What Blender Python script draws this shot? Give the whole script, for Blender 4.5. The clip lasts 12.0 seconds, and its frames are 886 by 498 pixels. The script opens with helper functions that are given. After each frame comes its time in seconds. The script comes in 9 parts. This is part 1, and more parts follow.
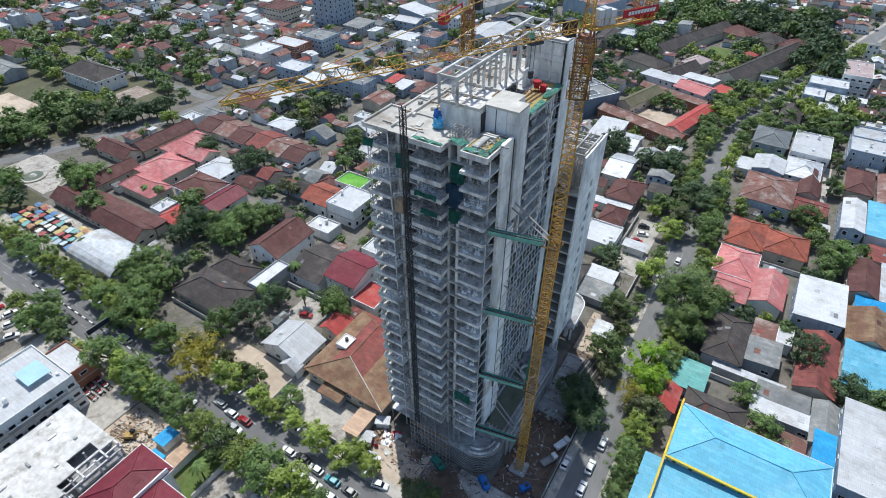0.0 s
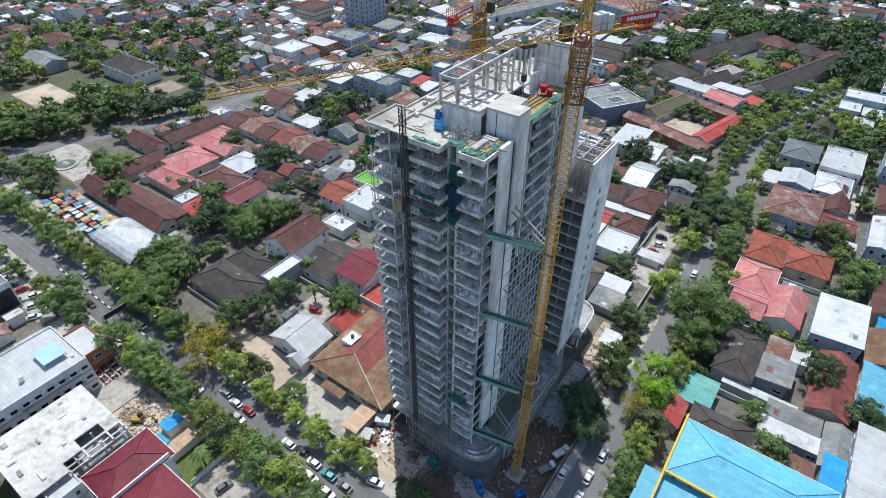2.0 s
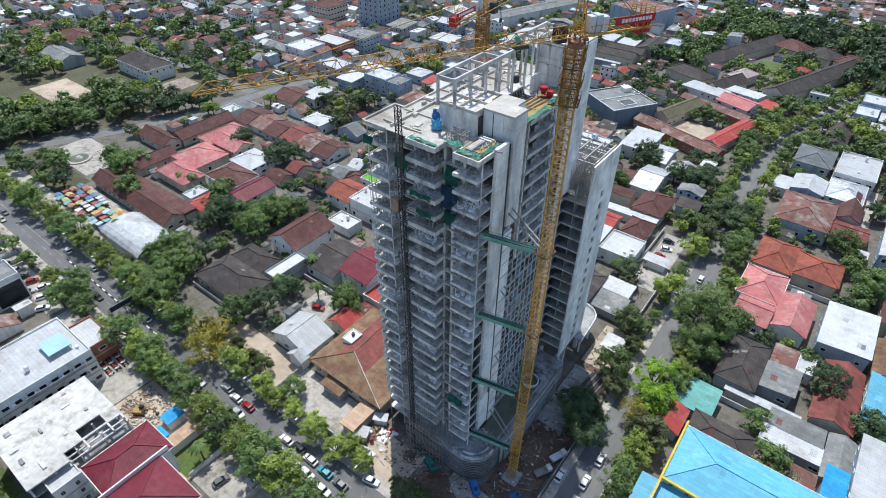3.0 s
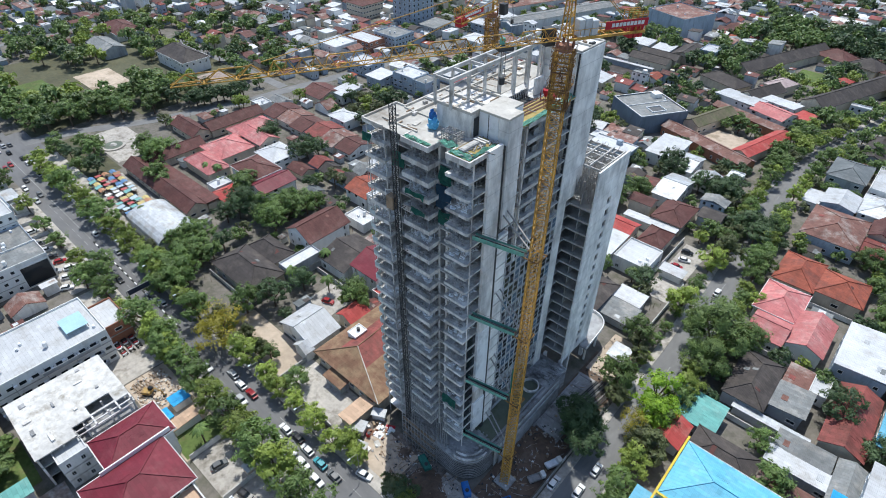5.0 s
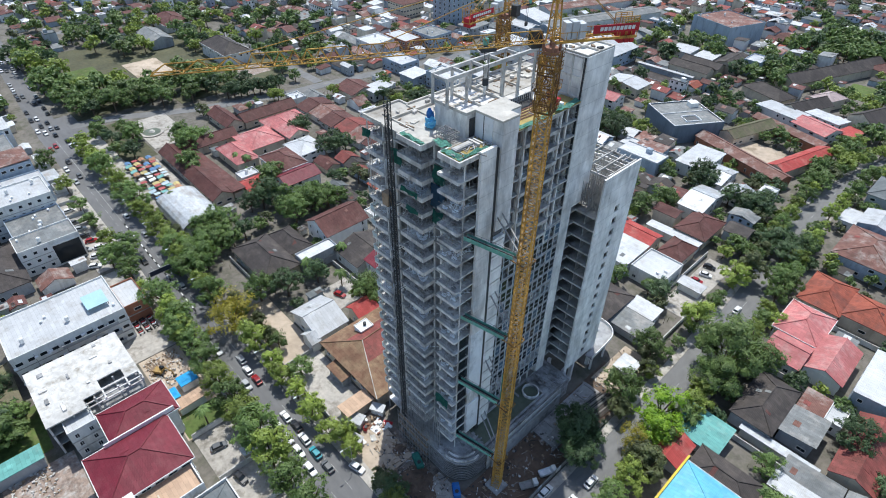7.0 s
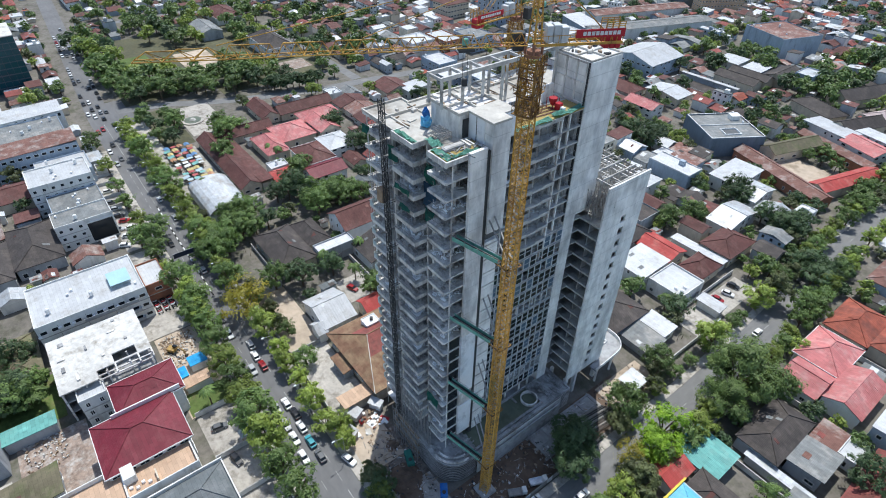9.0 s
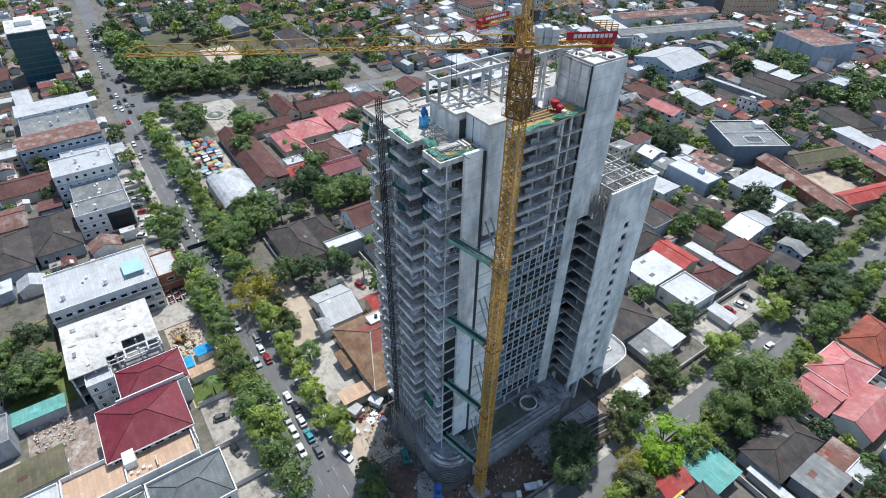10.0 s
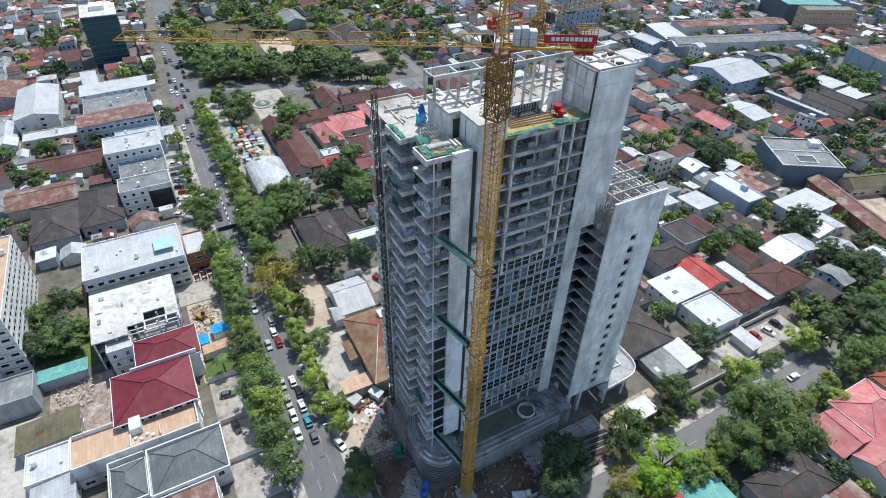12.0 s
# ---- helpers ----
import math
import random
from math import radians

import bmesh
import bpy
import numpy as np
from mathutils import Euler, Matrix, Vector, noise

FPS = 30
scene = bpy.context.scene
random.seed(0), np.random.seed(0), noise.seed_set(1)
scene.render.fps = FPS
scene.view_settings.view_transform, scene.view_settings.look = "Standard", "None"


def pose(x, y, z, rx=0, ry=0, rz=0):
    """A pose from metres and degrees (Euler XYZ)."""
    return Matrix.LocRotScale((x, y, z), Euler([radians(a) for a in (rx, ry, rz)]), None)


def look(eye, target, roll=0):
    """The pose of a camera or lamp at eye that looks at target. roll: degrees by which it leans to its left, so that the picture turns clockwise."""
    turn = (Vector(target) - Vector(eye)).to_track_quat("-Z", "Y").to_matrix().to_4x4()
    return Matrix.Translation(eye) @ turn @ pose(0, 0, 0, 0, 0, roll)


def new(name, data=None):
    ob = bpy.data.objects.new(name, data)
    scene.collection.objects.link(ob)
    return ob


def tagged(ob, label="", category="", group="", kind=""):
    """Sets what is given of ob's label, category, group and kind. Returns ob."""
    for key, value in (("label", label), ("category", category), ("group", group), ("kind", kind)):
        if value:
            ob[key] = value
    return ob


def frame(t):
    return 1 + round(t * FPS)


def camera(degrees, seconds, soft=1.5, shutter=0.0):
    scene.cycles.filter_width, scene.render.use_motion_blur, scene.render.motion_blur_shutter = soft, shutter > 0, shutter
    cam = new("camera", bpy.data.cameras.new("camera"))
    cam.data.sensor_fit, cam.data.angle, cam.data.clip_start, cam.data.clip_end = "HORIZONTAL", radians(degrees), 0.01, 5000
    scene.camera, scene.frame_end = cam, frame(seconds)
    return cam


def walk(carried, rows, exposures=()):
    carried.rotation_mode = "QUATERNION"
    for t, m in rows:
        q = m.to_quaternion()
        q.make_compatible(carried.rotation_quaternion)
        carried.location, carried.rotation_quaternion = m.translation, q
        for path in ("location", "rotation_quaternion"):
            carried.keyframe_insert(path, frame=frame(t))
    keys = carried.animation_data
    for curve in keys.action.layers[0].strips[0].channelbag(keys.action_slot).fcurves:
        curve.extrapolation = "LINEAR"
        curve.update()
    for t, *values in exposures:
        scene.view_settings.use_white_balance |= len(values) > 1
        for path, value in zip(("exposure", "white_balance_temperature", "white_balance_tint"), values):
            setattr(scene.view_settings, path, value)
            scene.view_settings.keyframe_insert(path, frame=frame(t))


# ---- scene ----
cam = camera(76.7, 12.0, soft=1.0)
METRES, EYE, TILT, LEAN, TURN = 48.9, 130.0, 0.0, 0.0, 32.2
ROWS = [
    (0.0, 0.0, 0.0, 0.0, -0.03, -38.6, 0.03),
    (0.5, 0.0255, -0.0021, 0.0019, 0.9, -38.57, -0.01),
    (1.0, 0.0521, -0.0044, -0.0007, 1.84, -38.52, -0.06),
    (1.5, 0.0803, -0.0057, -0.0018, 2.72, -38.41, -0.11),
    (2.0, 0.1094, -0.0047, -0.0024, 3.66, -38.32, -0.16),
    (2.5, 0.1409, 0.0005, -0.0027, 4.5, -38.32, -0.19),
    (3.0, 0.1733, 0.0044, -0.0027, 5.41, -38.34, -0.22),
    (5.0, 0.3166, 0.0189, -0.0007, 9.65, -38.36, -0.3),
    (5.5, 0.3553, 0.0246, -0.0012, 10.86, -38.36, -0.34),
    (6.0, 0.3953, 0.0314, -0.0016, 12.07, -38.36, -0.37),
    (6.5, 0.4366, 0.0397, -0.002, 13.33, -38.34, -0.42),
    (7.0, 0.479, 0.0495, -0.0025, 14.63, -38.33, -0.46),
    (9.0, 0.6605, 0.1015, -0.0041, 20.18, -38.27, -0.67),
    (9.5, 0.7074, 0.1193, -0.0042, 21.62, -38.26, -0.68),
    (10.0, 0.756, 0.1386, -0.0046, 23.23, -38.23, -0.72),
    (10.5, 0.8055, 0.1598, -0.0048, 24.91, -38.25, -0.78),
    (11.0, 0.8554, 0.1834, -0.0053, 26.57, -38.27, -0.83),
    (11.5, 0.9065, 0.2096, -0.0061, 28.26, -38.29, -0.88),
    (12.0, 0.9576, 0.2377, -0.0067, 29.99, -38.32, -0.91),
]
walk(cam, [(t, pose(0, 0, EYE, TILT, LEAN, TURN) @ pose(METRES * x, METRES * y, METRES * z, 90 + pitch, roll, yaw)) for t, x, y, z, yaw, pitch, roll in ROWS],
     exposures=[(0.0, 0.22, 6300, 7), (6.0, 0.3, 6300, 7), (12.0, 0.31, 6300, 7)])

# ---- daylight: high tropical sun behind the tower, thin bright haze ----
SUN_X, SUN_Y, SUN_ELEVATION = -0.685, 0.728, 66.4
world = bpy.data.worlds.new("world")
scene.world = world
world.use_nodes = True
sky_nodes = world.node_tree.nodes
sky = sky_nodes.new("ShaderNodeTexSky")
sky.sky_type = "NISHITA"
sky.sun_disc = False
sky.sun_elevation = radians(SUN_ELEVATION)
sky.sun_rotation = math.atan2(SUN_X, SUN_Y)
sky.air_density, sky.dust_density, sky.ozone_density = 1.0, 0.9, 1.0
world.node_tree.links.new(sky.outputs["Color"], sky_nodes["Background"].inputs["Color"])
sky_nodes["Background"].inputs["Strength"].default_value = 0.135
sun_data = bpy.data.lights.new("sun", "SUN")
sun_data.energy, sun_data.angle, sun_data.color = 3.36, radians(0.6), (1.0, 0.97, 0.92)
sun = new("sun", sun_data)
flat = math.cos(radians(SUN_ELEVATION))
sun.matrix_world = look((SUN_X * flat * 300, SUN_Y * flat * 300, math.sin(radians(SUN_ELEVATION)) * 300), (0, 0, 0))

# ---- materials ----
def node(tree, kind, **inputs):
    n = tree.nodes.new(kind)
    for key, value in inputs.items():
        n.inputs[key.replace("_", " ")].default_value = value
    return n


def surface(name, colour, rough=0.85, metal=0.0, vary=0.3, grain=1.5, patch=0.12, stain=None, stain_amount=0.35,
            bump=0.3, each=0.15, streak=(1, 1, 1), seams=0.0, seam_axis="X", specular=0.3, sheets=None, lifts=0.0):
    """A weathered surface: fine grain, broad patches, stains of a second colour, a shade of its own for each object, and optional seams."""
    m = bpy.data.materials.new(name)
    m.use_nodes = True
    t = m.node_tree
    b = t.nodes["Principled BSDF"]
    b.inputs["Roughness"].default_value, b.inputs["Metallic"].default_value = rough, metal
    b.inputs["Specular IOR Level"].default_value = specular
    co = t.nodes.new("ShaderNodeNewGeometry").outputs["Position"]
    st = node(t, "ShaderNodeVectorMath")
    st.operation = "MULTIPLY"
    st.inputs[1].default_value = streak
    t.links.new(co, st.inputs[0])
    fine = node(t, "ShaderNodeTexNoise", Scale=grain, Detail=6.0, Roughness=0.65)
    broad = node(t, "ShaderNodeTexNoise", Scale=patch, Detail=4.0, Roughness=0.6)
    t.links.new(st.outputs[0], fine.inputs["Vector"])
    t.links.new(co, broad.inputs["Vector"])
    add = node(t, "ShaderNodeMath")
    add.operation = "ADD"
    t.links.new(fine.outputs["Fac"], add.inputs[0])
    t.links.new(broad.outputs["Fac"], add.inputs[1])
    own = t.nodes.new("ShaderNodeObjectInfo")
    rng = node(t, "ShaderNodeMapRange")
    rng.inputs["From Min"].default_value, rng.inputs["From Max"].default_value = 0.65, 1.35
    rng.inputs["To Min"].default_value, rng.inputs["To Max"].default_value = 1 - vary, 1 + vary
    t.links.new(add.outputs[0], rng.inputs["Value"])
    lift = node(t, "ShaderNodeMapRange")
    lift.inputs["To Min"].default_value, lift.inputs["To Max"].default_value = 1 - each, 1 + each
    mean = node(t, "ShaderNodeMath")
    mean.operation = "MULTIPLY_ADD"
    mean.inputs[1].default_value = 0.5
    half = node(t, "ShaderNodeMath")
    half.operation = "MULTIPLY"
    half.inputs[1].default_value = 0.5
    t.links.new(t.nodes["Geometry"].outputs["Random Per Island"], half.inputs[0])
    t.links.new(own.outputs["Random"], mean.inputs[0])
    t.links.new(half.outputs[0], mean.inputs[2])
    t.links.new(mean.outputs[0], lift.inputs["Value"])
    mul = node(t, "ShaderNodeMath")
    mul.operation = "MULTIPLY"
    t.links.new(rng.outputs[0], mul.inputs[0])
    t.links.new(lift.outputs[0], mul.inputs[1])
    base = node(t, "ShaderNodeMix")
    base.data_type = "RGBA"
    base.inputs["A"].default_value = (*colour, 1)
    base.inputs["B"].default_value = (*(stain or colour), 1)
    spots = node(t, "ShaderNodeTexNoise", Scale=grain * 0.35, Detail=7.0, Roughness=0.7)
    off = node(t, "ShaderNodeVectorMath")
    off.operation = "ADD"
    off.inputs[1].default_value = (31, 17, 5)
    t.links.new(st.outputs[0], off.inputs[0])
    t.links.new(off.outputs[0], spots.inputs["Vector"])
    cut = node(t, "ShaderNodeMapRange")
    cut.inputs["From Min"].default_value = 0.62 - 0.3 * stain_amount
    cut.inputs["From Max"].default_value = 0.80 - 0.3 * stain_amount
    t.links.new(spots.outputs["Fac"], cut.inputs["Value"])
    t.links.new(cut.outputs[0], base.inputs["Factor"])
    if sheets:
        wide, tall, spread = sheets
        lay = t.nodes.new("ShaderNodeTexBrick")
        lay.inputs["Scale"].default_value = 1.0
        lay.inputs["Brick Width"].default_value, lay.inputs["Row Height"].default_value = wide, tall
        lay.inputs["Mortar Size"].default_value = 0.03
        lay.inputs["Color1"].default_value = (1 - spread, 1 - spread, 1 - spread, 1)
        lay.inputs["Color2"].default_value = (1 + spread, 1 + spread, 1 + spread, 1)
        lay.inputs["Mortar"].default_value = (0.72, 0.72, 0.72, 1)
        t.links.new(co, lay.inputs["Vector"])
        laid = node(t, "ShaderNodeVectorMath")
        laid.operation = "MULTIPLY"
        t.links.new(base.outputs["Result"], laid.inputs[0])
        t.links.new(lay.outputs["Color"], laid.inputs[1])
    tint = node(t, "ShaderNodeVectorMath")
    tint.operation = "SCALE"
    t.links.new(laid.outputs[0] if sheets else base.outputs["Result"], tint.inputs[0])
    t.links.new(mul.outputs[0], tint.inputs["Scale"])
    paint = tint.outputs[0]
    if lifts:
        split = t.nodes.new("ShaderNodeSeparateXYZ")
        t.links.new(co, split.inputs[0])
        turn = node(t, "ShaderNodeMath")
        turn.operation = "DIVIDE"
        turn.inputs[1].default_value = lifts
        t.links.new(split.outputs["Z"], turn.inputs[0])
        rest = node(t, "ShaderNodeMath")
        rest.operation = "FRACT"
        t.links.new(turn.outputs[0], rest.inputs[0])
        joint = node(t, "ShaderNodeMapRange")
        joint.inputs["From Min"].default_value, joint.inputs["From Max"].default_value = 0.0, 0.06
        joint.inputs["To Min"].default_value, joint.inputs["To Max"].default_value = 0.72, 1.0
        t.links.new(rest.outputs[0], joint.inputs["Value"])
        seam = node(t, "ShaderNodeVectorMath")
        seam.operation = "SCALE"
        t.links.new(tint.outputs[0], seam.inputs[0])
        t.links.new(joint.outputs[0], seam.inputs["Scale"])
        paint = seam.outputs[0]
    t.links.new(paint, b.inputs["Base Color"])
    height = fine.outputs["Fac"]
    if seams:
        wave = node(t, "ShaderNodeTexWave", Scale=seams)
        wave.bands_direction = seam_axis
        wave.wave_profile = "SIN"
        t.links.new(co, wave.inputs["Vector"])
        both = node(t, "ShaderNodeMath")
        both.operation = "MULTIPLY_ADD"
        both.inputs[1].default_value = 0.8
        t.links.new(wave.outputs["Fac"], both.inputs[0])
        t.links.new(fine.outputs["Fac"], both.inputs[2])
        height = both.outputs[0]
    if bump:
        bm_ = node(t, "ShaderNodeBump", Strength=bump, Distance=0.08)
        t.links.new(height, bm_.inputs["Height"])
        t.links.new(bm_.outputs[0], b.inputs["Normal"])
    return m


def foliage(name, dark, light, each=0.3):
    m = bpy.data.materials.new(name)
    m.use_nodes = True
    t = m.node_tree
    b = t.nodes["Principled BSDF"]
    b.inputs["Roughness"].default_value = 0.5
    b.inputs["Specular IOR Level"].default_value = 0.5
    geo = t.nodes.new("ShaderNodeNewGeometry")
    ramp = node(t, "ShaderNodeMix")
    ramp.data_type = "RGBA"
    ramp.inputs["A"].default_value, ramp.inputs["B"].default_value = (*dark, 1), (*light, 1)
    drift = node(t, "ShaderNodeTexNoise", Scale=0.45, Detail=2.0, Roughness=0.5)
    t.links.new(geo.outputs["Position"], drift.inputs["Vector"])
    wide = node(t, "ShaderNodeMapRange")
    wide.inputs["From Min"].default_value, wide.inputs["From Max"].default_value = 0.3, 0.7
    t.links.new(drift.outputs["Fac"], wide.inputs["Value"])
    half = node(t, "ShaderNodeMath")
    half.operation = "MULTIPLY"
    half.inputs[1].default_value = 0.32
    t.links.new(geo.outputs["Random Per Island"], half.inputs[0])
    both = node(t, "ShaderNodeMath")
    both.operation = "MULTIPLY_ADD"
    both.inputs[1].default_value = 0.68
    t.links.new(wide.outputs[0], both.inputs[0])
    t.links.new(half.outputs[0], both.inputs[2])
    t.links.new(both.outputs[0], ramp.inputs["Factor"])
    own = t.nodes.new("ShaderNodeObjectInfo")
    lift = node(t, "ShaderNodeMapRange")
    lift.inputs["To Min"].default_value, lift.inputs["To Max"].default_value = 1 - each, 1 + each
    t.links.new(own.outputs["Random"], lift.inputs["Value"])
    tint = node(t, "ShaderNodeVectorMath")
    tint.operation = "SCALE"
    t.links.new(ramp.outputs["Result"], tint.inputs[0])
    t.links.new(lift.outputs[0], tint.inputs["Scale"])
    t.links.new(tint.outputs[0], b.inputs["Base Color"])
    glow = node(t, "ShaderNodeBsdfTranslucent")
    t.links.new(tint.outputs[0], glow.inputs["Color"])
    mix = node(t, "ShaderNodeMixShader", Fac=0.34)
    t.links.new(b.outputs[0], mix.inputs[1])
    t.links.new(glow.outputs[0], mix.inputs[2])
    t.links.new(mix.outputs[0], t.nodes["Material Output"].inputs["Surface"])
    return m


def glass_pane(name, colour, rough=0.08):
    m = bpy.data.materials.new(name)
    m.use_nodes = True
    b = m.node_tree.nodes["Principled BSDF"]
    b.inputs["Base Color"].default_value = (*colour, 1)
    b.inputs["Roughness"].default_value = rough
    b.inputs["Specular IOR Level"].default_value = 0.3
    return m


M_GROUND = surface("ground_soil", (0.17, 0.155, 0.135), vary=0.4, grain=0.5, patch=0.05, stain=(0.1, 0.1, 0.07), stain_amount=0.5, each=0)
M_ASPHALT = surface("asphalt", (0.16, 0.16, 0.163), vary=0.22, grain=0.5, patch=0.06, stain=(0.17, 0.165, 0.16), stain_amount=0.3, each=0, streak=(0.3, 1, 1))
M_ASPHALT_Y = surface("asphalt_old", (0.19, 0.19, 0.19), vary=0.22, grain=0.5, patch=0.06, stain=(0.25, 0.24, 0.22), stain_amount=0.3, each=0, streak=(1, 0.3, 1))
M_PAVING = surface("paving", (0.43, 0.4, 0.36), vary=0.3, grain=0.8, patch=0.1, stain=(0.2, 0.18, 0.15), stain_amount=0.4)
M_SAND = surface("sandy_yard", (0.5, 0.41, 0.32), vary=0.25, grain=0.4, patch=0.08, stain=(0.3, 0.24, 0.17), stain_amount=0.4)
M_DIRT = surface("site_dirt", (0.15, 0.105, 0.078), vary=0.35, grain=0.5, patch=0.12, stain=(0.08, 0.06, 0.045), stain_amount=0.5, bump=0.8)
M_SITE = surface("trodden_site_ground", (0.22, 0.19, 0.165), vary=0.4, grain=0.6, patch=0.16, stain=(0.1, 0.075, 0.06), stain_amount=0.5, bump=0.8)
M_RUBBLE = surface("broken_masonry_ground", (0.3, 0.23, 0.19), vary=0.45, grain=1.2, patch=0.3, stain=(0.42, 0.39, 0.36), stain_amount=0.5, bump=0.8)
M_GRASS = surface("lawn", (0.1, 0.145, 0.04), vary=0.4, grain=0.8, patch=0.1, stain=(0.16, 0.15, 0.07), stain_amount=0.3)
# grass tone darkened so that it carries the shade under the trees
M_PARK = surface("park_ground", (0.1, 0.1, 0.06), vary=0.4, grain=0.6, patch=0.07, stain=(0.12, 0.11, 0.06), stain_amount=0.4)
M_KERB = surface("kerb_stone", (0.45, 0.44, 0.42), vary=0.25, grain=2, stain=(0.2, 0.2, 0.19))
M_LINE = surface("road_paint", (0.42, 0.42, 0.41), vary=0.3, grain=2, stain=(0.2, 0.2, 0.2), stain_amount=0.6)
M_BLACK = surface("black_paint", (0.02, 0.02, 0.02), rough=0.6)
M_CONC = surface("raw_concrete", (0.72, 0.705, 0.68), vary=0.34, grain=0.7, patch=0.2, stain=(0.34, 0.32, 0.3), stain_amount=0.55, each=0.12, streak=(1, 1, 0.35))
M_CONC_L = surface("cast_concrete", (0.82, 0.81, 0.79), vary=0.34, grain=0.45, patch=0.22, stain=(0.54, 0.54, 0.54), stain_amount=0.55, lifts=3.4, each=0.06, streak=(1, 1, 0.3))
M_ROOFSLAB = surface("sunlit_slab", (0.51, 0.49, 0.45), vary=0.28, grain=0.5, patch=0.2, stain=(0.3, 0.26, 0.21), stain_amount=0.42)
M_AGED = surface("aged_and_shaded_concrete", (0.54, 0.53, 0.51), vary=0.32, grain=0.6, patch=0.2, stain=(0.28, 0.27, 0.25), stain_amount=0.45)
M_BLOCK = surface("blockwork", (0.33, 0.315, 0.3), vary=0.35, grain=0.8, stain=(0.17, 0.155, 0.14))
M_PANEL = surface("grey_panel", (0.84, 0.86, 0.89), vary=0.1, grain=0.5, stain=(0.4, 0.42, 0.45), rough=0.5)
M_SHADE = surface("dark_render_and_shade", (0.13, 0.135, 0.14), vary=0.3, grain=0.8)
M_PLY = surface("formwork_ply", (0.4, 0.31, 0.12), vary=0.25, grain=1.0, stain=(0.27, 0.21, 0.08), stain_amount=0.4)
M_YELLOW = surface("crane_yellow", (0.56, 0.315, 0.065), rough=0.5, vary=0.25, grain=2, stain=(0.22, 0.11, 0.04), stain_amount=0.42)
# dark steel, also painted behind gaps and openings in place of shade
M_STEEL = surface("dark_steel_and_shade", (0.05, 0.052, 0.055), rough=0.6, vary=0.3, grain=2)
M_TUBE = surface("steel_tube", (0.33, 0.32, 0.31), rough=0.5, vary=0.25, grain=2)
M_TUBE_L = surface("window_aluminium", (0.56, 0.58, 0.6), rough=0.45, vary=0.2, grain=2)
M_RUST = surface("rusty_steel", (0.24, 0.12, 0.08), rough=0.8, vary=0.35, grain=1.5)
M_NET = surface("green_net", (0.04, 0.17, 0.135), rough=0.9, vary=0.4, grain=1.2, stain=(0.06, 0.27, 0.2))
M_BLUE = surface("blue_tarp", (0.02, 0.13, 0.42), rough=0.6, vary=0.35, grain=1, stain=(0.07, 0.2, 0.4))
M_RED = surface("red_paint", (0.42, 0.022, 0.035), rough=0.5, vary=0.15, grain=1.5)
M_WHITE = surface("white_paint", (0.78, 0.78, 0.77), vary=0.12, grain=1.2, stain=(0.55, 0.54, 0.5), stain_amount=0.25)
M_WATER = surface("pool_base", (0.13, 0.15, 0.11), rough=0.35, vary=0.2, grain=0.5, stain=(0.09, 0.1, 0.06))
M_GLASS = glass_pane("window_glass", (0.018, 0.024, 0.03), 0.2)
M_NET_L = surface("pale_green_net", (0.2, 0.46, 0.37), rough=0.9, vary=0.4, grain=1.5, stain=(0.16, 0.42, 0.33))
M_RAW_DARK = surface("dusty_and_shaded_concrete", (0.36, 0.362, 0.365), vary=0.3, grain=0.6, patch=0.15, stain=(0.15, 0.145, 0.14), stain_amount=0.45)
M_WORN_SLAB = surface("stained_white_slab", (0.58, 0.565, 0.535), vary=0.22, grain=0.8, patch=0.2, stain=(0.3, 0.27, 0.22), stain_amount=0.34)
M_GLASS_B = glass_pane("blue_film_glass", (0.1, 0.15, 0.21), 0.15)
M_BARK = surface("bark", (0.12, 0.085, 0.06), vary=0.3, grain=4)
M_TYRE = surface("tyre_rubber", (0.02, 0.02, 0.02), rough=0.9)
M_TIMBER = surface("weathered_timber", (0.3, 0.22, 0.15), vary=0.35, grain=1.5, stain=(0.18, 0.13, 0.09))

WALLS = {
    "white": surface("wall_white", (0.72, 0.72, 0.7), vary=0.14, grain=0.7, stain=(0.45, 0.44, 0.4), stain_amount=0.3, streak=(1, 1, 0.3)),
    "cream": surface("wall_cream", (0.6, 0.53, 0.42), vary=0.18, grain=0.7, stain=(0.4, 0.35, 0.28), stain_amount=0.3, streak=(1, 1, 0.3)),
    "grey": surface("wall_grey", (0.4, 0.42, 0.44), vary=0.18, grain=0.7, stain=(0.25, 0.26, 0.27), stain_amount=0.35, streak=(1, 1, 0.3)),
    "blue": surface("wall_blue_grey", (0.36, 0.43, 0.51), vary=0.2, grain=0.7, stain=(0.2, 0.23, 0.27), streak=(1, 1, 0.3)),
    "slateblue": surface("wall_slate_blue", (0.15, 0.19, 0.24), vary=0.15, grain=0.7, stain=(0.11, 0.14, 0.17), streak=(1, 1, 0.3)),
    "brick": surface("wall_brick", (0.36, 0.16, 0.1), vary=0.25, grain=1.2, stain=(0.24, 0.12, 0.08)),
    "dark": surface("wall_slate", (0.1, 0.13, 0.15), vary=0.2, grain=0.8),
    "teal": surface("wall_teal", (0.12, 0.36, 0.36), vary=0.2, grain=0.8),
    "tan": surface("wall_tan", (0.5, 0.36, 0.24), vary=0.15, grain=0.8),
}


def roof_mat(name, colour, stain, amount=0.45, vary=0.3, metal=0.0, rough=0.75, seams=0.9, axis="X", sheets=(2.6, 0.95, 0.1)):
    return surface("roof_" + name, colour, rough=rough, metal=metal, vary=vary, grain=0.55, patch=0.13, stain=stain, stain_amount=amount, seams=seams, seam_axis=axis, each=0.2, bump=0.35, sheets=sheets)


